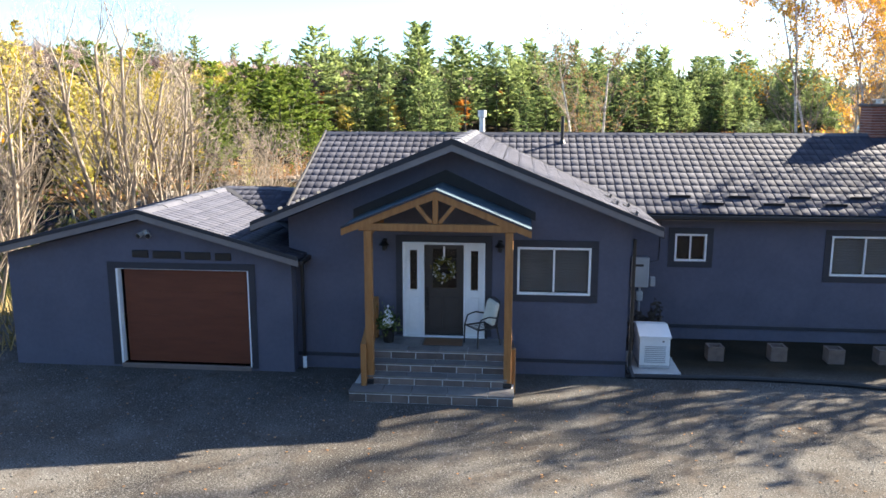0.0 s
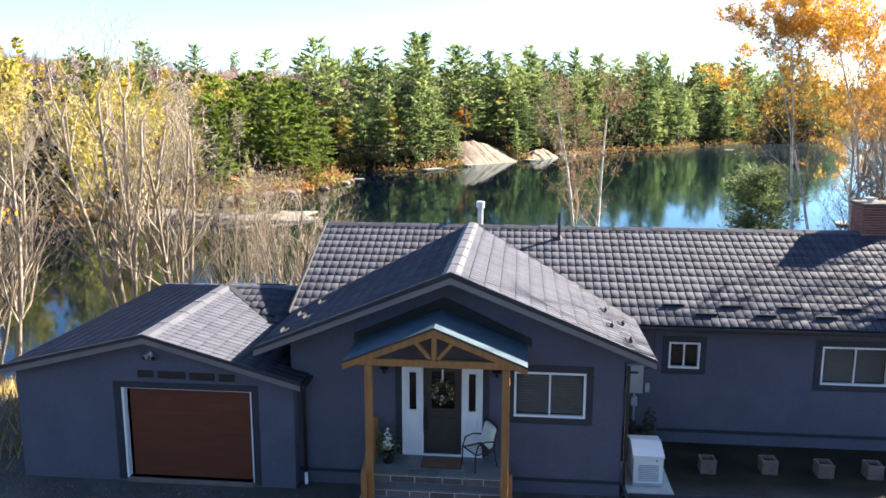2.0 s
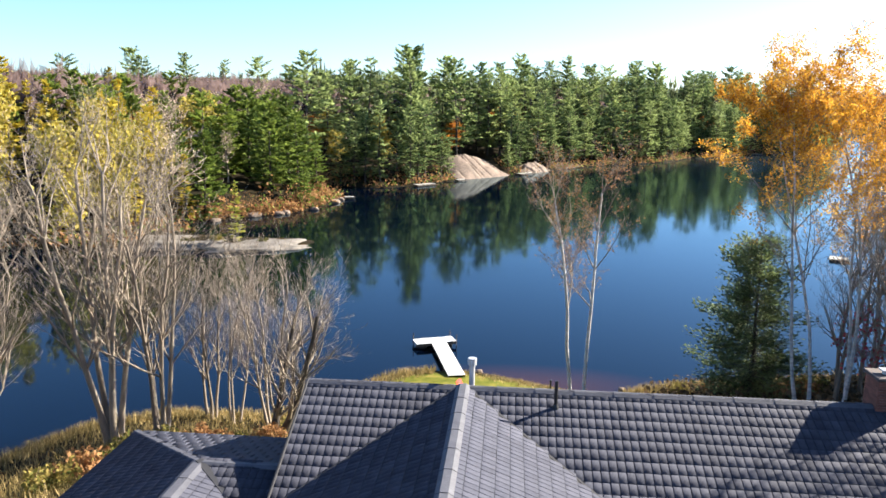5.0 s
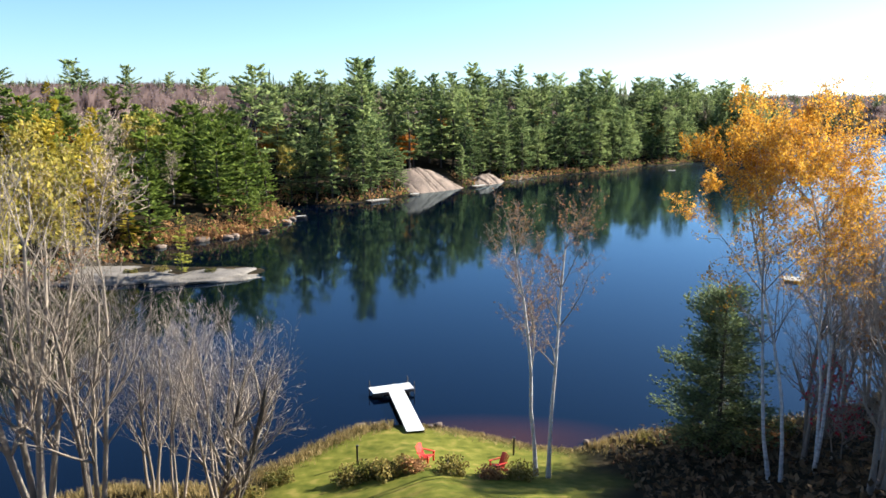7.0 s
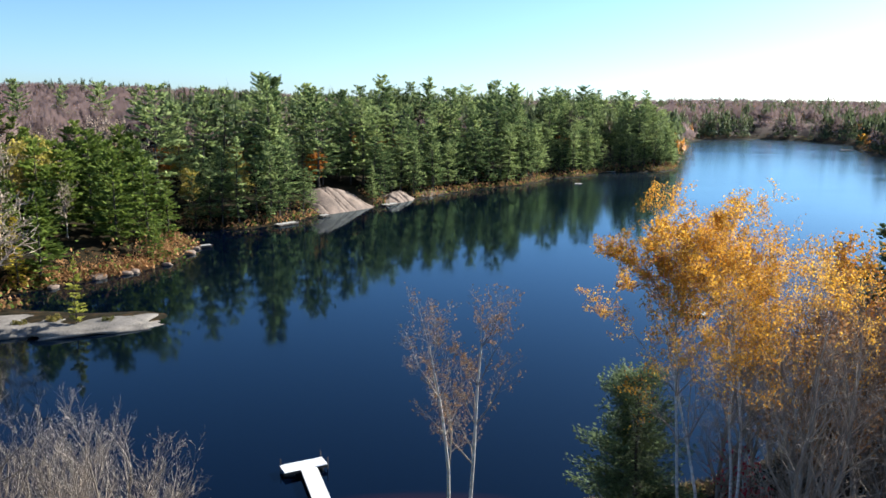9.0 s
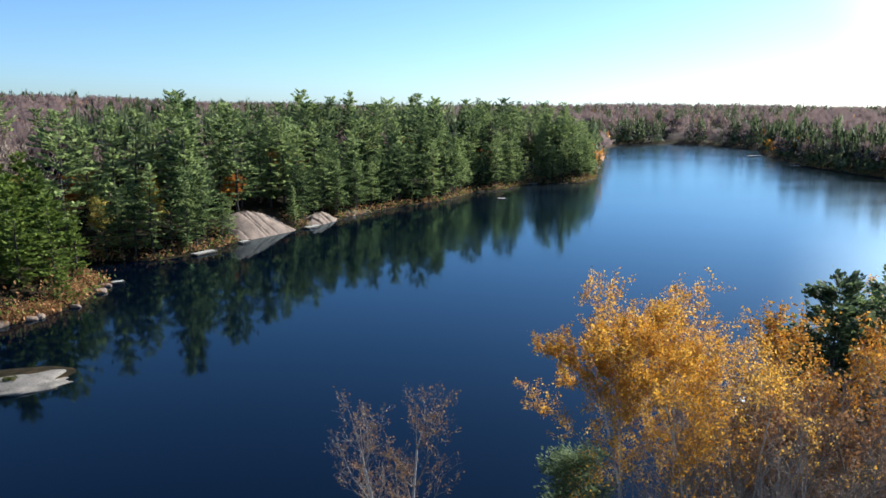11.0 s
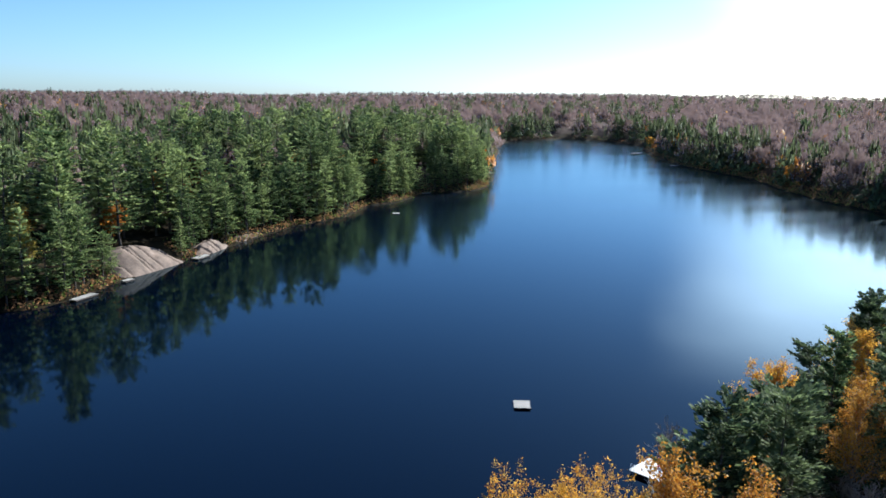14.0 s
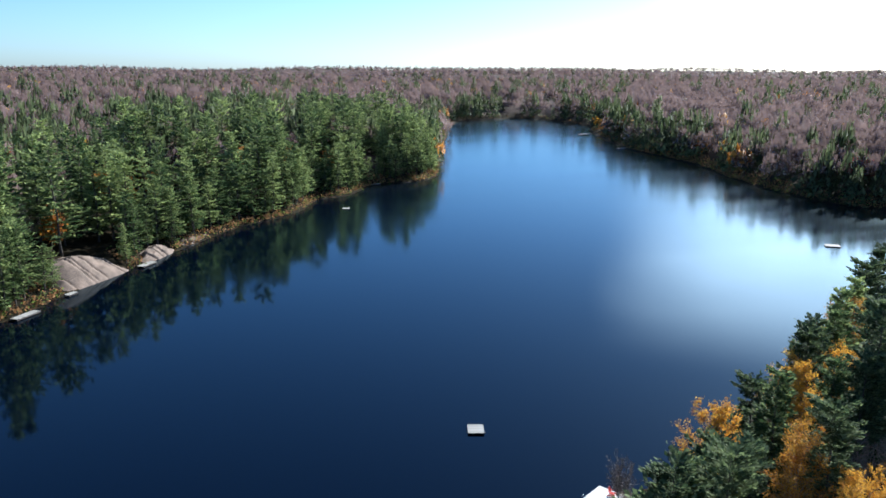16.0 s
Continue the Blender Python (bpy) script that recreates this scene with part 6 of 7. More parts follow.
for dx in (-0.11, 0.11):
    part("lamp_head", tube([(-6.62 + dx * 0.5, GWY - 0.05, 3.12), (-6.62 + dx, GWY - 0.16, 3.07)], 0.035, 12, r1=0.065), M["galv"], fl, "silver lamp head")
    part("lens", tube([(-6.62 + dx, GWY - 0.161, 3.07), (-6.62 + dx * 1.03, GWY - 0.17, 3.067)], 0.055, 12), M["black"], fl)

# lettering on the garage, kept as plain bars
sign = thing("wall_lettering", "black raised lettering strip above the garage door", "sign", (-6.0, GWY, 2.66))
for a, b_ in ((-6.98, -6.6), (-6.5, -5.85), (-5.76, -5.17), (-5.07, -4.7)):
    za, zb = 2.73 - (a + 7) * 0.02, 2.56 - (a + 7) * 0.02
    part("bar", box(a, b_, GWY - 0.03, GWY - 0.003, zb, za, 0.012), M["black"], sign)

# standby generator on its pad, meter and conduits
pad = tagged(part("equipment_pad", box(4.08, 5.2, 0.05, 1.62, -0.1, 0.1, 0.015), M["concrete"]), "pale concrete pad beside the wall", "concrete pad")
gen = thing("generator", "white standby generator on a concrete pad", "generator", (4.65, 0.75, 0.1))
part("base", box(4.32, 5.0, 0.36, 1.3, 0.1, 0.18, 0.015), M["grey_box"], gen)
part("body", prism([(0.36, 0.18), (1.3, 0.18), (1.3, 0.88), (0.9, 0.95), (0.36, 0.82)], 0, 0.66), M["plastic_white"], gen).matrix_basis = Matrix.Translation((4.99, 0, 0)) @ Matrix.Rotation(radians(90), 4, "Z")
part("lid", prism([(0.33, 0.81), (0.9, 0.952), (1.33, 0.88), (1.33, 0.92), (0.9, 0.995), (0.33, 0.85)], 0, 0.7), M["plastic_white"], gen).matrix_basis = Matrix.Translation((5.01, 0, 0)) @ Matrix.Rotation(radians(90), 4, "Z")
for k in range(9):
    part("louvre", box(4.44, 4.9, 0.345, 0.362, 0.24 + k * 0.045, 0.262 + k * 0.045, 0.004), M["grey_box"], gen)
part("lock", box(4.82, 4.86, 0.335, 0.36, 0.72, 0.75, 0.004), M["black"], gen)
meter = thing("meter_box", "grey electric meter box on the wall", "meter box", (4.65, 3.1, 1.36))
part("box", box(4.45, 4.88, 2.93, 3.098, 1.36, 2.13, 0.015), M["grey_box"], meter)
part("label_plate", box(4.53, 4.74, 2.922, 2.931, 1.9, 1.96), M["black"], meter)
part("meter_base", box(4.6, 4.76, 2.97, 3.098, 1.0, 1.24, 0.015), M["grey_box"], meter)
part("conduit", tube([(4.68, 3.03, 1.36), (4.68, 3.03, 0.5), (4.68, 3.03, 0.0)], 0.03, 8), M["grey_box"], meter)
part("switch_box", box(4.94, 5.06, 3.0, 3.098, 1.38, 1.62, 0.01), M["grey_box"], meter)
part("cable", tube([(4.9, 3.05, 2.0), (5.12, 3.05, 2.05), (5.14, 3.05, 3.1)], 0.012, 6), M["black"], meter)
bush_r = np.random.default_rng(5)


def shrub(name, label, place, rng, size, leaf, n, material, category="shrub", group="", twigs=14):
    ob = thing(name, label, category, group=group)
    d = rng.normal(size=(n, 3))
    d /= np.linalg.norm(d, axis=1, keepdims=True)
    c = d * np.array(size) * rng.uniform(0.45, 1.0, (n, 1)) * (1 + 0.3 * np.sin(d[:, :1] * 5 + rng.uniform(0, 6)))
    c[:, 2] = np.abs(c[:, 2]) * 1.0 + 0.05
    v, f = cards(rng, c, leaf)
    tagged(adopt(new("foliage", mesh_np("foliage", v, f, material)), ob), kind="stuff")
    segs_ = [(0, 0, -0.1, *(c[i] * 0.95), 0.02, 0.006) for i in rng.integers(0, n, twigs)]
    v, f = limbs(segs_, 4)
    tagged(adopt(new("stem", mesh_np("stem", v, f, M["bark"])), ob), kind="stuff")
    if place is not None:
        ob.matrix_basis = place
    return ob


shrub("wall_shrub", "small dark shrub growing beside the wall", Matrix.Translation((4.8, 2.2, 0.0)), bush_r, (0.42, 0.38, 1.05), 0.08, 900, M["bark_dark"])

# planter blocks along the wall
for x, y in ((6.24, 1.5), (7.7, 1.62), (8.96, 1.55), (10.1, 1.6)):
    pt = thing("planter", "weathered square concrete planter on the gravel", "planter", (x, y, 0), group="planters along the wall")
    bm = bmesh.new()
    for a in ((-0.18, 0.18, -0.18, -0.135), (-0.18, 0.18, 0.135, 0.18), (-0.18, -0.135, -0.135, 0.135), (0.135, 0.18, -0.135, 0.135)):
        box(x + a[0], x + a[1], y + a[2], y + a[3], -0.02, 0.34, bm=bm)
    part("tub", bm, M["block"], pt)
    part("rim", box(x - 0.19, x + 0.19, y - 0.19, y - 0.135, 0.31, 0.35, 0.01), M["block"], pt)
    part("soil", box(x - 0.135, x + 0.135, y - 0.135, y + 0.135, 0.2, 0.27), M["soil"], pt)

# drain hose along the drive edge
hose = tube([(4.0, -0.02, 0.04), (5.0, 0.0, 0.04), (6.5, 0.06, 0.05), (7.5, 0.02, 0.04), (8.6, -0.12, 0.05), (9.6, -0.32, 0.04), (11.0, -0.4, 0.05), (13.0, -0.5, 0.04)], 0.06, 8)
tagged(part("drain_hose", hose, M["black"]), "black corrugated drain hose lying on the gravel", "hose")

# downpipes
for x, y, zt, nm in ((-3.2, -0.08, 2.55, 0), (4.06, -0.05, 3.1, 1)):
    dp = thing("downpipe", "black downpipe at the wall corner", "downpipe", (x, y, 0), group="downpipes at the corners")
    part("pipe", box(x - 0.035, x + 0.035, y - 0.03, y + 0.03, 0.25, zt, 0.01), M["black"], dp)
    part("elbow", beam((x, y, 0.27), (x + 0.06, y - 0.2, 0.08), 0.08, 0.07), M["white"] if nm == 0 else M["black"], dp, "white outlet" if nm == 0 else "")

# ---- things on the porch ----
mat_ob = thing("door_mat", "brown coir door mat on the slate deck", "door mat", (0, -0.4, 0.8))
part("coir_top", box(-0.42, 0.42, -0.62, -0.15, 0.8, 0.818, 0.006), M["mat_coir"], mat_ob)
part("border", box(-0.45, 0.45, -0.65, -0.12, 0.8, 0.81, 0.004), M["black"], mat_ob)
rug = tagged(part("porch_rug", box(-0.85, -0.5, -0.75, -0.25, 0.8, 0.812, 0.004), M["slate"]), "flat grey rug on the slate deck", "rug")

wreath = thing("door_wreath", "round green and white wreath on the front door", "wreath", (-0.02, -0.03, 2.35))
wr = np.random.default_rng(8)
ang = wr.uniform(0, 6.28, 420)
rad_ = 0.2 + wr.normal(size=420) * 0.035
wc = np.column_stack([-0.02 + rad_ * np.cos(ang), -0.035 + wr.normal(size=420) * 0.018, 2.36 + rad_ * np.sin(ang)])
v, f = cards(wr, wc[:330], 0.05)
tagged(adopt(new("foliage", mesh_np("foliage", v, f, M["shrub"])), wreath), kind="stuff")
v, f = cards(wr, wc[330:], 0.04)
tagged(adopt(new("blossom", mesh_np("blossom", v, f, M["white"])), wreath, "white blossoms"), kind="stuff")
part("hanger", box(-0.04, 0.0, -0.02, -0.008, 2.52, 2.86), M["white"], wreath, "white ribbon")

chair = thing("patio_chair", "black metal armchair with a cream cushion on the porch", "chair", (0, 0, 0))
cx, cy, cz = 0.0, 0.0, 0.0
for sx in (-0.27, 0.27):
    part("arm_rail", tube([(cx + sx, cy - 0.28, cz), (cx + sx, cy - 0.27, cz + 0.42), (cx + sx, cy - 0.2, cz + 0.62), (cx + sx, cy + 0.0, cz + 0.66), (cx + sx * 0.95, cy + 0.24, cz + 0.6)], 0.017, 6), M["black"], chair)
    part("back_leg", tube([(cx + sx, cy + 0.3, cz), (cx + sx * 0.9, cy + 0.22, cz + 0.42), (cx + sx * 0.85, cy + 0.3, cz + 0.95)], 0.017, 6), M["black"], chair)
part("seat_frame", tube([(cx - 0.27, cy - 0.25, cz + 0.4), (cx + 0.27, cy - 0.25, cz + 0.4), (cx + 0.25, cy + 0.22, cz + 0.4), (cx - 0.25, cy + 0.22, cz + 0.4), (cx - 0.27, cy - 0.25, cz + 0.4)], 0.017, 6), M["black"], chair)
part("back_rail", tube([(cx - 0.23, cy + 0.3, cz + 0.95), (cx, cy + 0.32, cz + 1.0), (cx + 0.23, cy + 0.3, cz + 0.95)], 0.017, 6), M["black"], chair)
for k in range(5):
    x = cx - 0.2 + k * 0.1
    part("slat", tube([(x, cy - 0.25, cz + 0.4), (x, cy + 0.22, cz + 0.4)], 0.008, 5), M["black"], chair)
cu = box(-0.21, 0.21, -0.06, 0.06, 0, 0.52, 0.045)
bmesh.ops.transform(cu, matrix=Matrix.Translation((cx, cy + 0.16, cz + 0.44)) @ Matrix.Rotation(-0.2, 4, "X") @ Matrix.Rotation(0.12, 4, "Y"), verts=cu.verts)
part("cushion", cu, M["cushion"], chair, "cream cushion")
chair.matrix_basis = Matrix.Translation((0.84, -0.42, 0.8)) @ Matrix.Rotation(-0.95, 4, "Z")

pot = thing("flower_pot", "dark pot of white flowers beside the porch rail", "potted plant", (-1.2, -0.45, 0.8))
part("pot", tube([(-1.2, -0.45, 0.8), (-1.2, -0.45, 1.0), (-1.2, -0.45, 1.1)], 0.11, 12, r1=0.16), M["black"], pot)
pc = wr.normal(size=(260, 3)) * [0.11, 0.1, 0.13] + [-1.2, -0.45, 1.27]
v, f = cards(wr, pc, 0.07)
tagged(adopt(new("foliage", mesh_np("foliage", v, f, M["needles"])), pot), kind="stuff")
for q in ((-1.17, -0.55, 1.42), (-1.22, -0.5, 1.5), (-1.25, -0.57, 1.3), (-1.13, -0.56, 1.27), (-1.2, -0.58, 1.2)):
    fl_v, fl_f = cards(wr, np.array(q) + wr.normal(size=(26, 3)) * 0.03, 0.045)
    tagged(adopt(new("flower", mesh_np("flower", fl_v, fl_f, M["white"])), pot, "white flower"), kind="stuff")


# ---- dock, raft and lakeside things ----
def boards(parent, p, along, across, length, width, z, n, material, name="board"):
    """Deck boards side by side: p is a corner, along the boards' run order, across their length."""
    step = length / n
    p, along, across = Vector((*p, 0)), Vector((*along, 0)).normalized(), Vector((*across, 0)).normalized()
    ang = math.atan2(across.y, across.x)
    me = None
    for k in range(n):
        c = p + along * (k + 0.5) * step + across * width / 2
        if me is None:
            bm = box(-width / 2, width / 2, -step / 2 + 0.006, step / 2 - 0.006, -0.03, 0.0)
            me = bpy.data.meshes.new(name)
            bm.to_mesh(me)
            bm.free()
            me.materials.append(material)
        ob = new(name, me)
        ob.matrix_basis = Matrix.Translation((c.x, c.y, z + random.uniform(-0.003, 0.003))) @ Matrix.Rotation(ang, 4, "Z")
        adopt(ob, parent)


dock = thing("dock", "T-shaped pale grey boarded dock at the lawn", "dock", (-4, 45, LAKE_Z))
DZ = -7.02
head0, head1, foot_p = Vector((-6.65, 49.9)), Vector((-3.4, 51.3)), Vector((-2.2, 41.4))
hd_dir = (head1 - head0).normalized()
hd_nrm = Vector((-hd_dir.y, hd_dir.x))
join = head0 + hd_dir * 1.95 - hd_nrm * 1.5
wk = (join - foot_p)
wk_dir = wk.normalized()
wk_nrm = Vector((wk_dir.y, -wk_dir.x))
boards(dock, foot_p - wk_nrm * 0.65, wk_dir, wk_nrm, wk.length + 0.02, 1.3, DZ, 56, M["dock_board"])
boards(dock, head0 - hd_nrm * 1.5, hd_dir, hd_nrm, (head1 - head0).length, 1.5, DZ + 0.006, 22, M["dock_board"])
for s in (-0.6, 0.6):
    a, b_ = foot_p + wk_nrm * s, join + wk_nrm * s
    part("stringer", beam((a.x, a.y, DZ - 0.13), (b_.x, b_.y, DZ - 0.13), 0.06, 0.18), M["dock_frame"], dock)
for s in (0.05, 1.45):
    a, b_ = head0 - hd_nrm * s, head1 - hd_nrm * s
    part("stringer", beam((a.x, a.y, DZ - 0.14), (b_.x, b_.y, DZ - 0.14), 0.06, 0.22), M["dock_frame"], dock)
for q in (head0 - hd_nrm * 0.75 + hd_dir * 0.6, head1 - hd_nrm * 0.75 - hd_dir * 0.6, join - wk_dir * 2.0):
    part("float", box(q.x - 0.45, q.x + 0.45, q.y - 0.55, q.y + 0.55, DZ - 0.6, DZ - 0.24, 0.05), M["black"], dock, "black dock float")
for q in (head0 + Vector((0.1, 0)), head1 - Vector((0.1, 0)), head1 - hd_nrm * 1.4):
    part("post", tube([(q.x, q.y, -9.5), (q.x, q.y, DZ + 0.55)], 0.04, 8), M["dock_frame"], dock)


def raft(x, y, turn, w, d):
    r = thing("swim_raft", "weathered wooden swimming raft afloat on the lake", "swim raft", (x, y, LAKE_Z), group="rafts on the lake")
    c, s = Vector((math.cos(turn), math.sin(turn))), Vector((-math.sin(turn), math.cos(turn)))
    boards(r, Vector((x, y)) - c * w / 2 - s * d / 2, s, c, d, w, LAKE_Z + 0.3, 14, M["weathered"])
    for k in (-1, 1):
        a, b_ = Vector((x, y)) - s * d / 2 + c * k * (w / 2 - 0.05), Vector((x, y)) + s * d / 2 + c * k * (w / 2 - 0.05)
        part("stringer", beam((a.x, a.y, LAKE_Z + 0.17), (b_.x, b_.y, LAKE_Z + 0.17), 0.08, 0.18), M["dock_frame"], r)
    for k in (-1, 1):
        q = Vector((x, y)) + c * k * w * 0.28
        part("float", box(q.x - 0.35, q.x + 0.35, q.y - d * 0.42, q.y + d * 0.42, LAKE_Z - 0.3, LAKE_Z + 0.1, 0.06), M["black"], r)
    return r


raft(46.9, 95.6, -0.38, 2.4, 2.9)
raft(201.2, 169.0, -0.7, 4.2, 3.2)
raft(79.6, 285.5, -0.3, 2.8, 2.8)


def small_dock(x, y, turn, w, d, label="pale weathered dock at the rocky shore"):
    r = thing("shore_dock", label, "dock", (x, y, LAKE_Z), group="docks on the far shore")
    c, s = Vector((math.cos(turn), math.sin(turn))), Vector((-math.sin(turn), math.cos(turn)))
    boards(r, Vector((x, y)) - c * w / 2 - s * d / 2, c, s, w, d, LAKE_Z + 0.5, 10, M["weathered"])
    for k in (-1, 1):
        a, b_ = Vector((x, y)) - c * w / 2 + s * k * (d / 2 - 0.1), Vector((x, y)) + c * w / 2 + s * k * (d / 2 - 0.1)
        part("stringer", beam((a.x, a.y, LAKE_Z + 0.3), (b_.x, b_.y, LAKE_Z + 0.3), 0.1, 0.3), M["dock_frame"], r)
    for k in (-1, 1):
        for j in (-1, 1):
            q = Vector((x, y)) + c * k * w * 0.42 + s * j * d * 0.42
            part("post", tube([(q.x, q.y, LAKE_Z - 1.5), (q.x, q.y, LAKE_Z + 0.6)], 0.1, 6), M["dock_frame"], r)


small_dock(-20.2, 180.6, 0.9, 6.5, 2.0)
small_dock(5.6, 219.0, 0.95, 6.0, 2.2)
small_dock(-12.0, 195.0, 0.9, 3.0, 1.6)
small_dock(-33.2, 150.2, 0.5, 2.6, 1.6)
small_dock(108.5, 343.0, 0.2, 7.0, 2.5)
small_dock(362, 562, 0.2, 12.0, 4.0)
small_dock(320, 449, 0.2, 9.0, 3.0)


def boulder(name, label, x, y, z, size, seed, material=None, turn=0.0, rough=0.18, group=""):
    """A worn granite form: a rounded block pushed in and out by noise."""
    bm = bmesh.new()
    bmesh.ops.create_icosphere(bm, subdivisions=4, radius=1)
    noise.seed_set(seed)
    for v in bm.verts:
        p = v.co.copy()
        k = 1 + rough * (noise.noise(p * 1.3 + Vector((seed, 0, 0))) + 0.5 * noise.noise(p * 3.1) + 0.3 * abs(noise.noise(p * 6.0)))
        q = Vector((math.copysign(abs(p.x) ** 0.8, p.x), math.copysign(abs(p.y) ** 0.8, p.y), math.copysign(abs(p.z) ** 0.75, p.z)))
        v.co = q * k
    m = Matrix.Translation((x, y, z)) @ Matrix.Rotation(turn, 4, "Z") @ Matrix.Diagonal((*size, 1))
    bmesh.ops.transform(bm, matrix=m, verts=bm.verts)
    ob = part(name, bm, material or M["rock"])
    for p in ob.data.polygons:
        p.use_smooth = True
    return tagged(ob, label, "rock", group)


def outcrop(name, label, p0, p1, inland, rise, seed, peak=0.4):
    """Bare bedrock sloping up from the water between two shore points: tilted slabs broken by joints."""
    p0, p1 = Vector(p0), Vector(p1)
    along = (p1 - p0).normalized()
    into = Vector((-along.y, along.x))
    nu, nv = 90, 40
    span = (p1 - p0).length
    r_ = np.random.default_rng(seed)
    cuts = np.sort(r_.uniform(0, 1, 7))
    tilt = r_.normal(size=8) * 0.5
    vs = []
    for j in range(nv):
        for i in range(nu):
            u, w = i / (nu - 1), j / (nv - 1)
            env = math.sin(math.pi * min(1, u / (2 * peak))) if u < peak else math.cos(math.pi / 2 * (u - peak) / (1 - peak)) ** 0.8 if u < 1 else 0
            skew = u + 0.12 * w
            block = int(np.searchsorted(cuts, skew))
            edge = min(abs(cuts - skew))
            n_ = noise.noise(Vector((u * 7, w * 4, seed))) * 0.5 + noise.noise(Vector((u * 15, w * 9, seed))) * 0.2
            z = -0.9 + (rise + 0.9) * max(0, env) * min(1, w * 1.5) ** 0.75 * (1 - 0.25 * max(0, w - 0.7)) + (n_ + tilt[block] * 0.5) * min(1, env + 0.2) * min(1, w * 4)
            z -= 0.7 * max(0, 1 - edge / 0.014) * min(1, w * 5)
            q = p0 + along * (u * span) + into * (-0.8 + w * inland + 0.5 * tilt[block] * w)
            vs.append((q.x, q.y, LAKE_Z + z))
    ix = np.arange(nu * nv).reshape(nv, nu)
    fs = np.stack([ix[:-1, :-1], ix[:-1, 1:], ix[1:, 1:], ix[1:, :-1]], -1).reshape(-1, 4)
    return tagged(new(name, mesh_np(name, vs, fs, M["rock"])), label, "rock", "bare rock on the far shore")


outcrop("rock_outcrop", "bare pinkish granite slope rising from the water", (-15.5, 194.0), (4.5, 218.0), 11.0, 6.4, 3, 0.38)
outcrop("rock_outcrop", "low grey granite ledge at the water's edge", (4.5, 218.5), (16.0, 237.0), 5.0, 2.8, 4, 0.45)
outcrop("rock_outcrop", "low grey granite ledge at the water's edge", (15.0, 236.0), (28.5, 255.0), 3.5, 1.7, 5, 0.4)
outcrop("rock_outcrop", "reddish granite point at the water's edge", (53.0, 281.0), (66.0, 297.0), 5.0, 2.4, 6, 0.5)
outcrop("rock_ledge", "low rocky bank beside small docks", (-26.0, 178.5), (-16.0, 193.0), 4.0, 1.3, 8, 0.5)
boulder("rock_ledge", "flat pale granite ledge lying in the shallows", -34.8, 92.3, -7.8, (9.0, 4.2, 1.0), 7, M["rock_grey"], turn=0.35, rough=0.42)
boulder("rock_ledge", "flat pale granite ledge lying in the shallows", -46.5, 92.0, -7.75, (9.0, 5.0, 1.15), 9, M["rock_grey"], turn=0.1, rough=0.42)
br = np.random.default_rng(77)
for k, (x, y) in enumerate([(-46.5, 119.5), (-43.2, 124), (-41.9, 125.2), (-39, 132), (-37.4, 142), (-37.2, 147), (-51, 114)]):
    x, y = plan((x, y))
    s_ = br.uniform(0.5, 1.2)
    boulder("boulder", "grey granite boulder on the cove shore", x + br.normal() * 0.4, y + br.normal() * 0.4, LAKE_Z + 0.15, (s_ * 1.5, s_, s_ * 0.6), 20 + k, turn=br.uniform(0, 3), group="boulders along the cove")
for k, (x, y) in enumerate([(-5.4, 43.3), (-1.2, 43.1), (-0.6, 43.4), (-6.3, 43.0), (9.9, 40.8)]):
    s_ = br.uniform(0.13, 0.22)
    boulder("boulder", "small pale stone at the lawn's edge", x, y, LAKE_Z + 0.12, (s_ * 1.4, s_, s_ * 0.8), 50 + k, turn=br.uniform(0, 3), group="stones at the lawn edge")


def deck_chair(x, y, turn, floor_z=None):
    """A slatted reclining garden chair."""
    z = ground_at(x, y) if floor_z is None else floor_z
    c = thing("garden_chair", "red slatted wooden garden chair on the " + ("lawn" if floor_z is None else "square dock"), "garden chair", (0, 0, 0), group="red garden chairs")
    for k in range(5):
        part("seat_slat", beam((-0.28, -0.35 + k * 0.13, 0.42 - k * 0.035), (0.28, -0.35 + k * 0.13, 0.42 - k * 0.035), 0.11, 0.025, 0.004), M["red_paint"], c)
    for k in range(5):
        u = -0.24 + k * 0.12
        part("back_slat", beam((u * 0.9, 0.2, 0.25), (u * 1.15, 0.5, 1.02 - abs(u) * 0.35), 0.105, 0.022, 0.004), M["red_paint"], c)
    for s in (-1, 1):
        part("arm", beam((s * 0.36, -0.42, 0.58), (s * 0.34, 0.36, 0.58), 0.13, 0.025, 0.006), M["red_paint"], c)
        part("front_leg", box(s * 0.33 - 0.02, s * 0.33 + 0.02, -0.4, -0.3, 0, 0.57, 0.004), M["red_paint"], c)
        part("side_rail", beam((s * 0.3, -0.4, 0.38), (s * 0.3, 0.5, 0.04), 0.03, 0.12, 0.004), M["red_paint"], c)
    c.matrix_basis = Matrix.Translation((x, y, z)) @ Matrix.Rotation(turn, 4, "Z") @ Matrix.Scale(1.1, 4)


deck_chair(-1.15, 34.0, 1.1)
deck_chair(3.4, 34.0, -1.0)
for x, y in ((-5.6, 35.5), (4.6, 38.0)):
    z = ground_at(x, y)
    lp = thing("post_lamp", "short dark lamp post on the lawn", "post", (x, y, z), group="short posts on the lawn")
    part("post", box(x - 0.06, x + 0.06, y - 0.06, y + 0.06, z - 0.1, z + 1.2, 0.01), M["black"], lp)
    part("cap", box(x - 0.09, x + 0.09, y - 0.09, y + 0.09, z + 1.2, z + 1.26, 0.015), M["black"], lp)

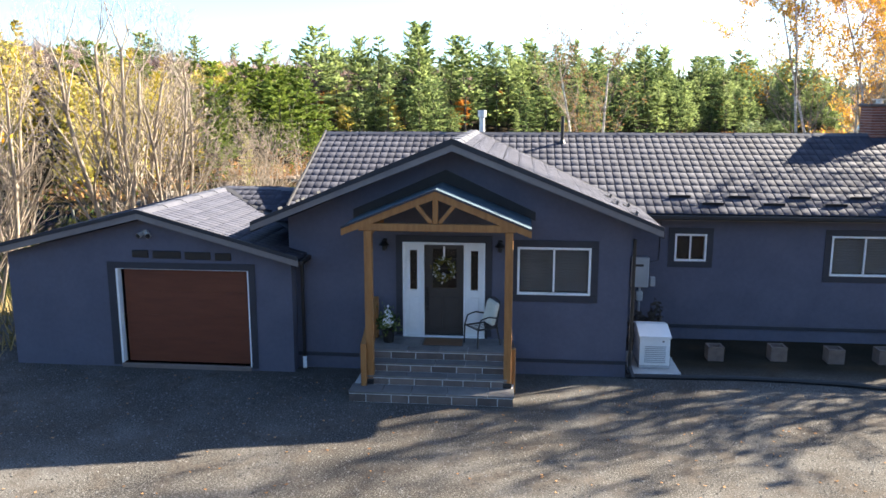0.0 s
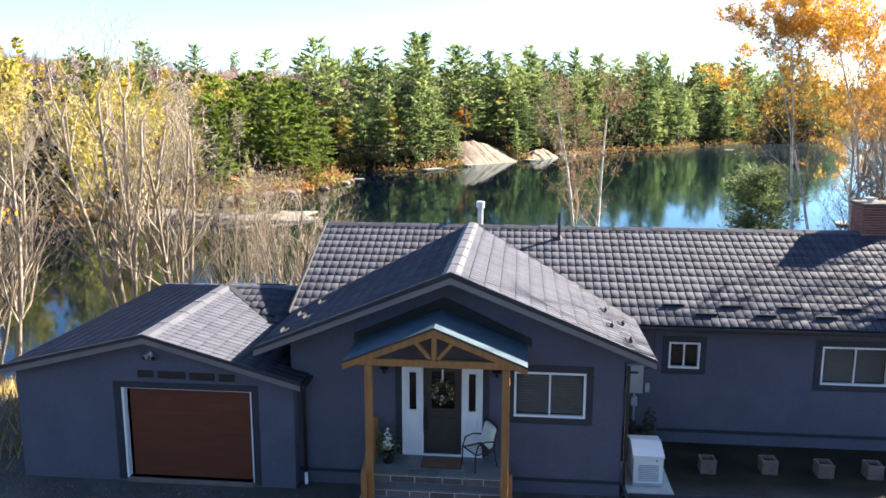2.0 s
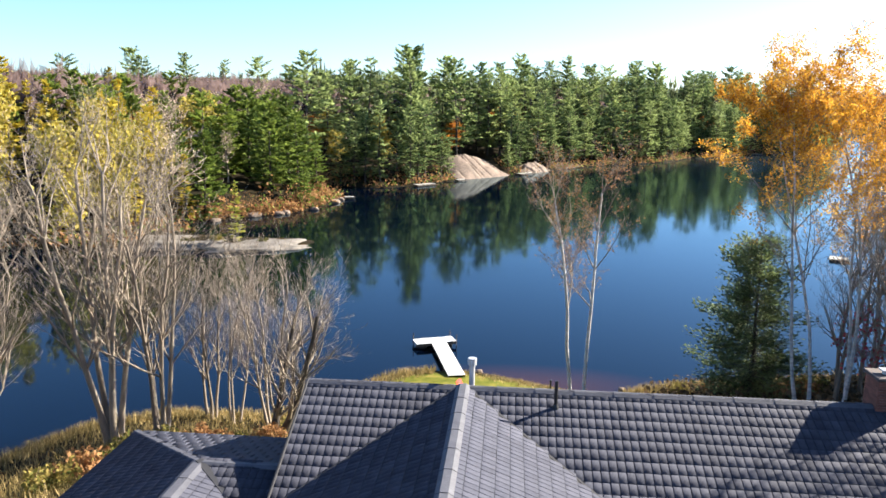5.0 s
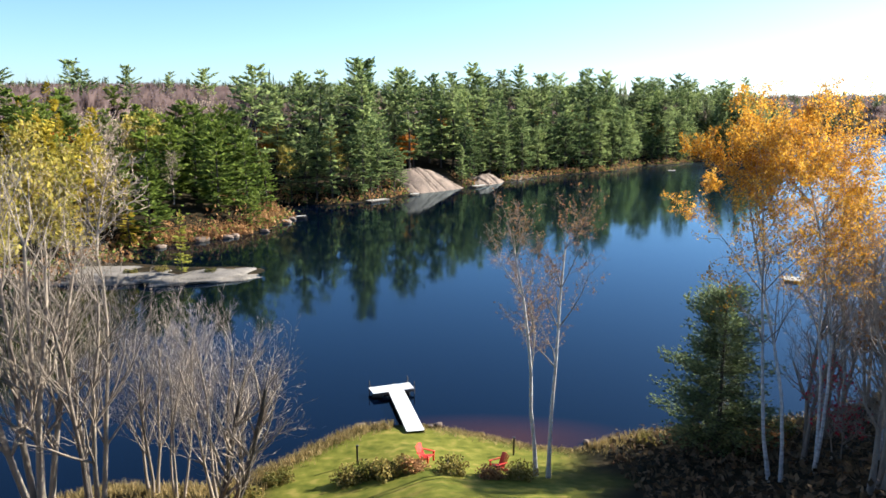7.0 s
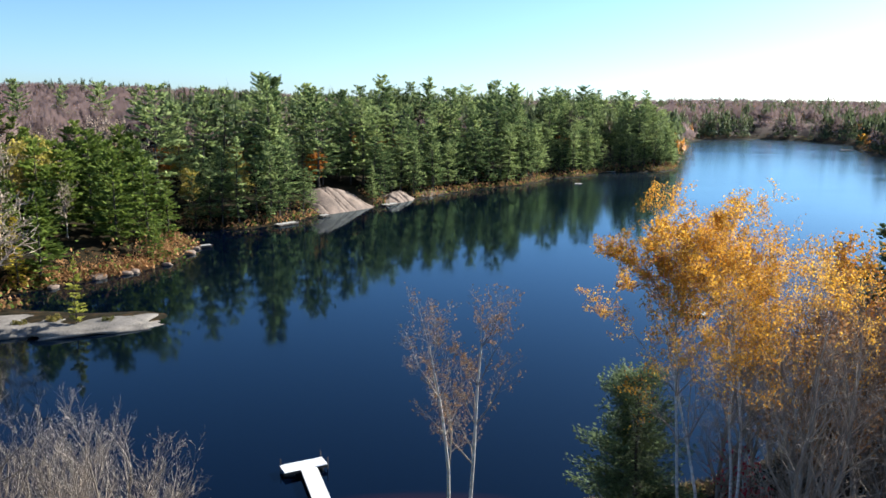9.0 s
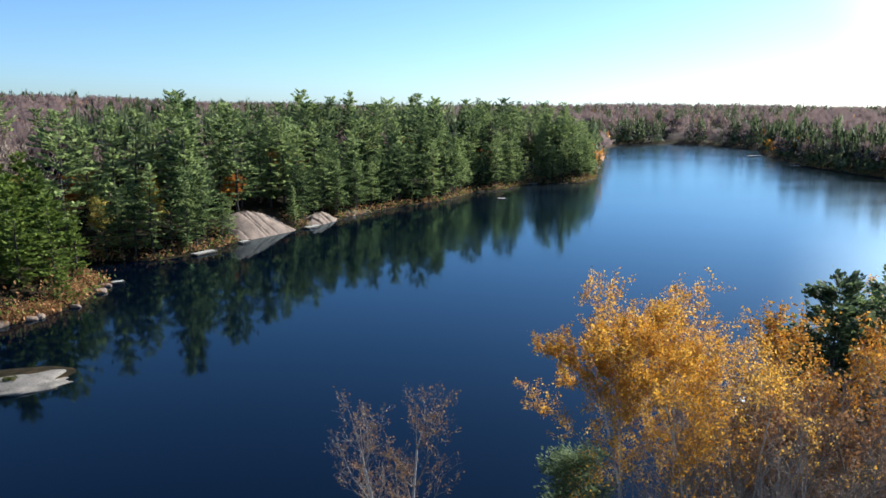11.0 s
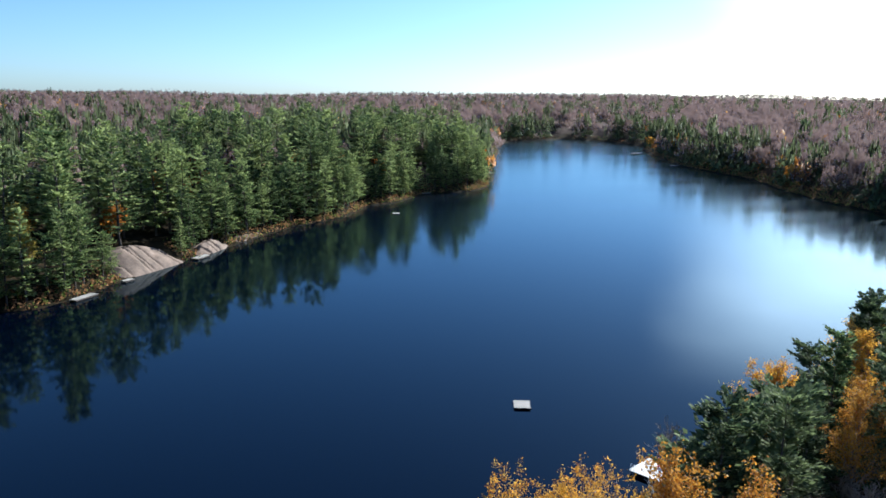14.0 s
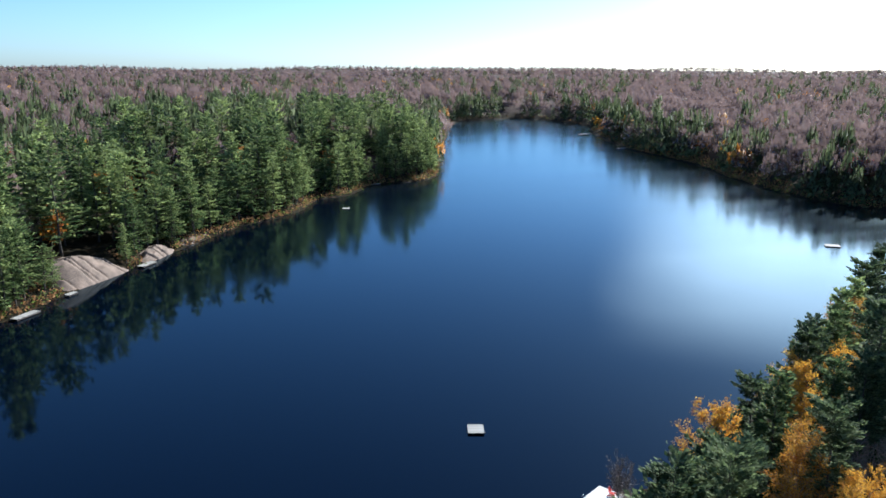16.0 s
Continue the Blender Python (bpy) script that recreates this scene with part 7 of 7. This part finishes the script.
# neighbour's square dock below the bank trees, with a ladder and a red chair
nd = thing("square_dock", "square pale boarded dock below the bank trees", "dock", (53.8, 71.0, LAKE_Z))
nu_, nv_ = Vector((-0.894, -0.447)), Vector((0.447, -0.894))
boards(nd, Vector((54.6, 74.6)), nu_, nv_, 4.6, 5.6, -7.0, 22, M["dock_board"])
for k in (0.15, 2.8, 5.45):
    a, b_ = Vector((54.6, 74.6)) + nv_ * k, Vector((54.6, 74.6)) + nv_ * k + nu_ * 4.6
    part("stringer", beam((a.x, a.y, -7.13), (b_.x, b_.y, -7.13), 0.08, 0.2), M["dock_frame"], nd)
for p_, q_ in ((0.2, 0.2), (4.4, 0.2), (0.2, 3.4), (4.4, 3.4)):
    a = Vector((54.6, 74.6)) + nu_ * p_ + nv_ * q_
    part("post", tube([(a.x, a.y, -9.5), (a.x, a.y, -7.04)], 0.07, 8), M["dock_frame"], nd)
ladder = part("ladder", bmesh.new(), M["galv"], nd, "bright metal swim ladder")
for k in (0.3, 0.75):
    a = Vector((54.6, 74.6)) + nu_ * 4.45 + nv_ * k
    b_ = a + nu_ * 0.3
    part("ladder_rail", tube([(a.x, a.y, -7.0), (a.x, a.y, -6.15), (b_.x, b_.y, -6.1), (b_.x, b_.y, -8.2)], 0.025, 8), M["galv"], ladder)
deck_chair(54.7, 71.9, 0.6, -7.0)

# shrubs and rough grass
sr = np.random.default_rng(31)
shrub_forms = [shrub("shrub", "yellow-brown autumn shrub on the bank", None, np.random.default_rng(500 + k), (1.0, 1.0, 0.95), 0.12, 900, (M["shrub"], M["shrub"], M["leaf_brown"])[k], group="shrubs on the bank") for k in range(3)]
sp = []
for x, y, s_ in [(-4.2, 32.4, 1.1), (-3.0, 31.8, 1.2), (-1.8, 32.0, 0.9), (0.5, 31.6, 1.0), (2.8, 31.8, 0.9), (4.6, 32.5, 1.0), (-5.6, 32.0, 1.0), (-17.6, 14.8, 1.2), (-17, 16.4, 1.3), (-18.5, 17.5, 1.2), (-16.2, 18.5, 1.2), (-15.2, 20.2, 1.0), (-14.5, 24, 1.1), (-12, 27, 1.0), (-11.2, 30, 1.0), (-10.2, 33.5, 0.9), (14, 40.5, 0.8), (21, 41, 0.9), (24, 42, 1.0), (22.5, 39.5, 1.0), (16.5, 41.5, 0.7), (-33.5, 92.5, 0.8), (-31.0, 93.6, 0.6), (-40.5, 93.0, 0.9), (-44.0, 91.0, 0.9), (-14.6, 15, 0.8), (-13.6, 18, 0.9), (-12.4, 22, 0.9), (-16, 2.5, 0.9)]:
    sp.append(stand(x, y, x * 3, s_))
scatter(shrub_forms, sp, sr)
# undergrowth along the far shores
line = np.array(FAR_SHORE + [OWN_SHORE[0]], float)
cs, kinds = [], []
for a, b_ in zip(line[:-1], line[1:]):
    n_ = int(np.hypot(*(b_ - a)) * (3.5 if a[1] < 420 else 0.8))
    t = sr.uniform(0, 1, (n_, 1))
    q = a * (1 - t) + b_ * t
    nv = np.array([(b_ - a)[1], -(b_ - a)[0]]) / np.hypot(*(b_ - a))
    q = q - nv * (0.6 + 7 * sr.random((n_, 1)) ** 2) * -1
    cs.append(q)
cs = np.concatenate(cs)
dd, _ = shore_distance(cs[:, 0], cs[:, 1])
cs = cs[(dd > 0.2) & (np.hypot(cs[:, 0] + 6, cs[:, 1] - 206) > 13) & (np.hypot(cs[:, 0] - 10, cs[:, 1] - 228) > 8) & (np.hypot(cs[:, 0] + 37, cs[:, 1] - 92) > 14)]
hz = height(cs[:, 0], cs[:, 1])
cc = np.repeat(np.column_stack([cs, hz]), 7, 0)
cc = cc + sr.normal(size=cc.shape) * [0.7, 0.7, 0.0] + np.column_stack([0 * cc[:, 0], 0 * cc[:, 0], np.abs(sr.normal(size=len(cc))) * 0.8 + 0.15])
half = sr.random(len(cc)) < 0.7
for nm, sel, m_, lb in (("russet_undergrowth", half, M["leaf_brown"], "russet shrubs and ferns along the lake shore"), ("green_undergrowth", ~half, M["needles_young"], "green undergrowth along the lake shore")):
    v, f = cards(sr, cc[sel], 0.45)
    tagged(new(nm, mesh_np(nm, v, f, m_)), lb, "undergrowth", kind="stuff")
# dead bracken on the cove's bank
cb = np.concatenate([plan(np.column_stack([np.interp(u_, [0, 0.35, 0.7, 1.0], [-54, -45, -40, -38.5]), np.interp(u_, [0, 0.35, 0.7, 1.0], [113, 121.5, 128.5, 149])])) for u_ in [sr.random(1500)]])
cb = cb + np.column_stack([-np.abs(sr.normal(size=1500)) * 2.2 - 0.3, sr.normal(size=1500) * 0.8])
cb = cb[shore_distance(cb[:, 0], cb[:, 1])[0] > 0.15]
cb = np.column_stack([cb, height(cb[:, 0], cb[:, 1]) + np.abs(sr.normal(size=len(cb))) * 0.5])
v, f = cards(sr, np.repeat(cb, 5, 0) + sr.normal(size=(5 * len(cb), 3)) * 0.3, 0.2)
tagged(new("dead_bracken", mesh_np("dead_bracken", v, f, M["leaf_brown"])), "rust-brown bracken and grass on the cove bank", "undergrowth", kind="stuff")
# leaf litter and brush under the trees of the near bank
bq = np.concatenate([np.column_stack([sr.uniform(11, 46, 9000), sr.uniform(11, 52, 9000)]), np.column_stack([sr.uniform(38, 150, 14000), sr.uniform(40, 108, 14000)])])
bd, _ = shore_distance(bq[:, 0], bq[:, 1])
bq = bq[bd > 0.4]
bq = np.column_stack([bq, height(bq[:, 0], bq[:, 1]) + np.abs(sr.normal(size=len(bq))) * 0.45])
v, f = cards(sr, bq, np.where(bq[:, 0] > 46, 0.55, 0.28))
tagged(new("bank_brush", mesh_np("bank_brush", v, f, M["brush"])), "dark brown brush and leaf litter under the bank trees", "undergrowth", kind="stuff")
# rough grass on the near bank
gq = []
for a, b_ in zip(np.array(OWN_SHORE[3:20], float)[:-1], np.array(OWN_SHORE[3:20], float)[1:]):
    n_ = int(np.hypot(*(b_ - a)) * 420)
    t = sr.uniform(0, 1, (n_, 1))
    q = a * (1 - t) + b_ * t + sr.normal(size=(n_, 2)) * 0.8
    gq.append(q)
gq = np.concatenate(gq)
extra = np.column_stack([sr.uniform(-27, -10.6, 14000), sr.uniform(-1, 33, 14000)])
gq = np.concatenate([gq, extra])
dd, _ = shore_distance(gq[:, 0], gq[:, 1])
gq = gq[(dd > 0.0) & ~((np.abs(gq[:, 0] + 3) < 1.0) & (gq[:, 1] > 41))]
gz_ = height(gq[:, 0], gq[:, 1])
k = len(gq)
tip = np.column_stack([sr.normal(size=(k, 2)) * 0.16, sr.uniform(0.2, 0.7, k) * np.where((gq[:, 0] > -3.5) & (gq[:, 0] < 10.0), 0.35, 1.0)])
root = np.column_stack([gq, gz_ - 0.03])
side = np.column_stack([sr.normal(size=(k, 2)), 0 * gz_]) * 0.022
v = np.stack([root - side, root + side, root + tip], 1).reshape(-1, 3)
tagged(new("rough_grass", mesh_np("rough_grass", v, np.arange(3 * k).reshape(-1, 3), M["grass_blades"])), "dry rough grass along the near bank", "grass", kind="stuff")

# loose chippings and fallen leaves on the drive
gr_ = np.random.default_rng(91)
n_ = 26000
q = np.column_stack([gr_.uniform(-13, 14, n_), -8.5 + 10 * gr_.random(n_) ** 0.8])
q = q[~((q[:, 1] > -2.1) & (q[:, 0] > -10) & (q[:, 0] < 4.05) & ((q[:, 1] > -0.65) | (np.abs(q[:, 0]) < 1.85)))]
q = q[(q[:, 1] < 2.9) & ~((q[:, 1] > -0.1) & (q[:, 0] > 4.0))]
zc = height(q[:, 0], q[:, 1])
sz = gr_.uniform(0.01, 0.03, len(q))[:, None]
tet = np.array([(1, 0, 0), (-0.5, 0.85, 0), (-0.5, -0.85, 0), (0.1, 0.0, 0.9)], float)
a_ = gr_.uniform(0, 6.28, len(q))
c_, s_ = np.cos(a_)[:, None], np.sin(a_)[:, None]
vx_ = tet[None, :, 0] * c_ - tet[None, :, 1] * s_
vy_ = tet[None, :, 0] * s_ + tet[None, :, 1] * c_
v = np.stack([q[:, :1] + vx_ * sz, q[:, 1:] + vy_ * sz, zc[:, None] + tet[None, :, 2] * sz * 0.8 - 0.002], -1).reshape(-1, 3)
f = (np.array([(0, 1, 3), (1, 2, 3), (2, 0, 3)])[None] + np.arange(len(q))[:, None, None] * 4).reshape(-1, 3)
tagged(new("gravel_chippings", mesh_np("gravel_chippings", v, f, M["chips"])), "loose grey stone chippings on the drive", "gravel", kind="stuff")
q = np.column_stack([gr_.uniform(-13, 12, 420), gr_.uniform(-9, -0.8, 420)])
q = q[~((np.abs(q[:, 0]) < 1.9) & (q[:, 1] > -2.2))]
v, f = cards(gr_, np.column_stack([q, height(q[:, 0], q[:, 1]) + 0.02]), 0.04, flat=0.85)
tagged(new("fallen_leaves", mesh_np("fallen_leaves", v, f, M["leaf_brown"])), "dry fallen leaves scattered over the drive", "leaves", kind="stuff")
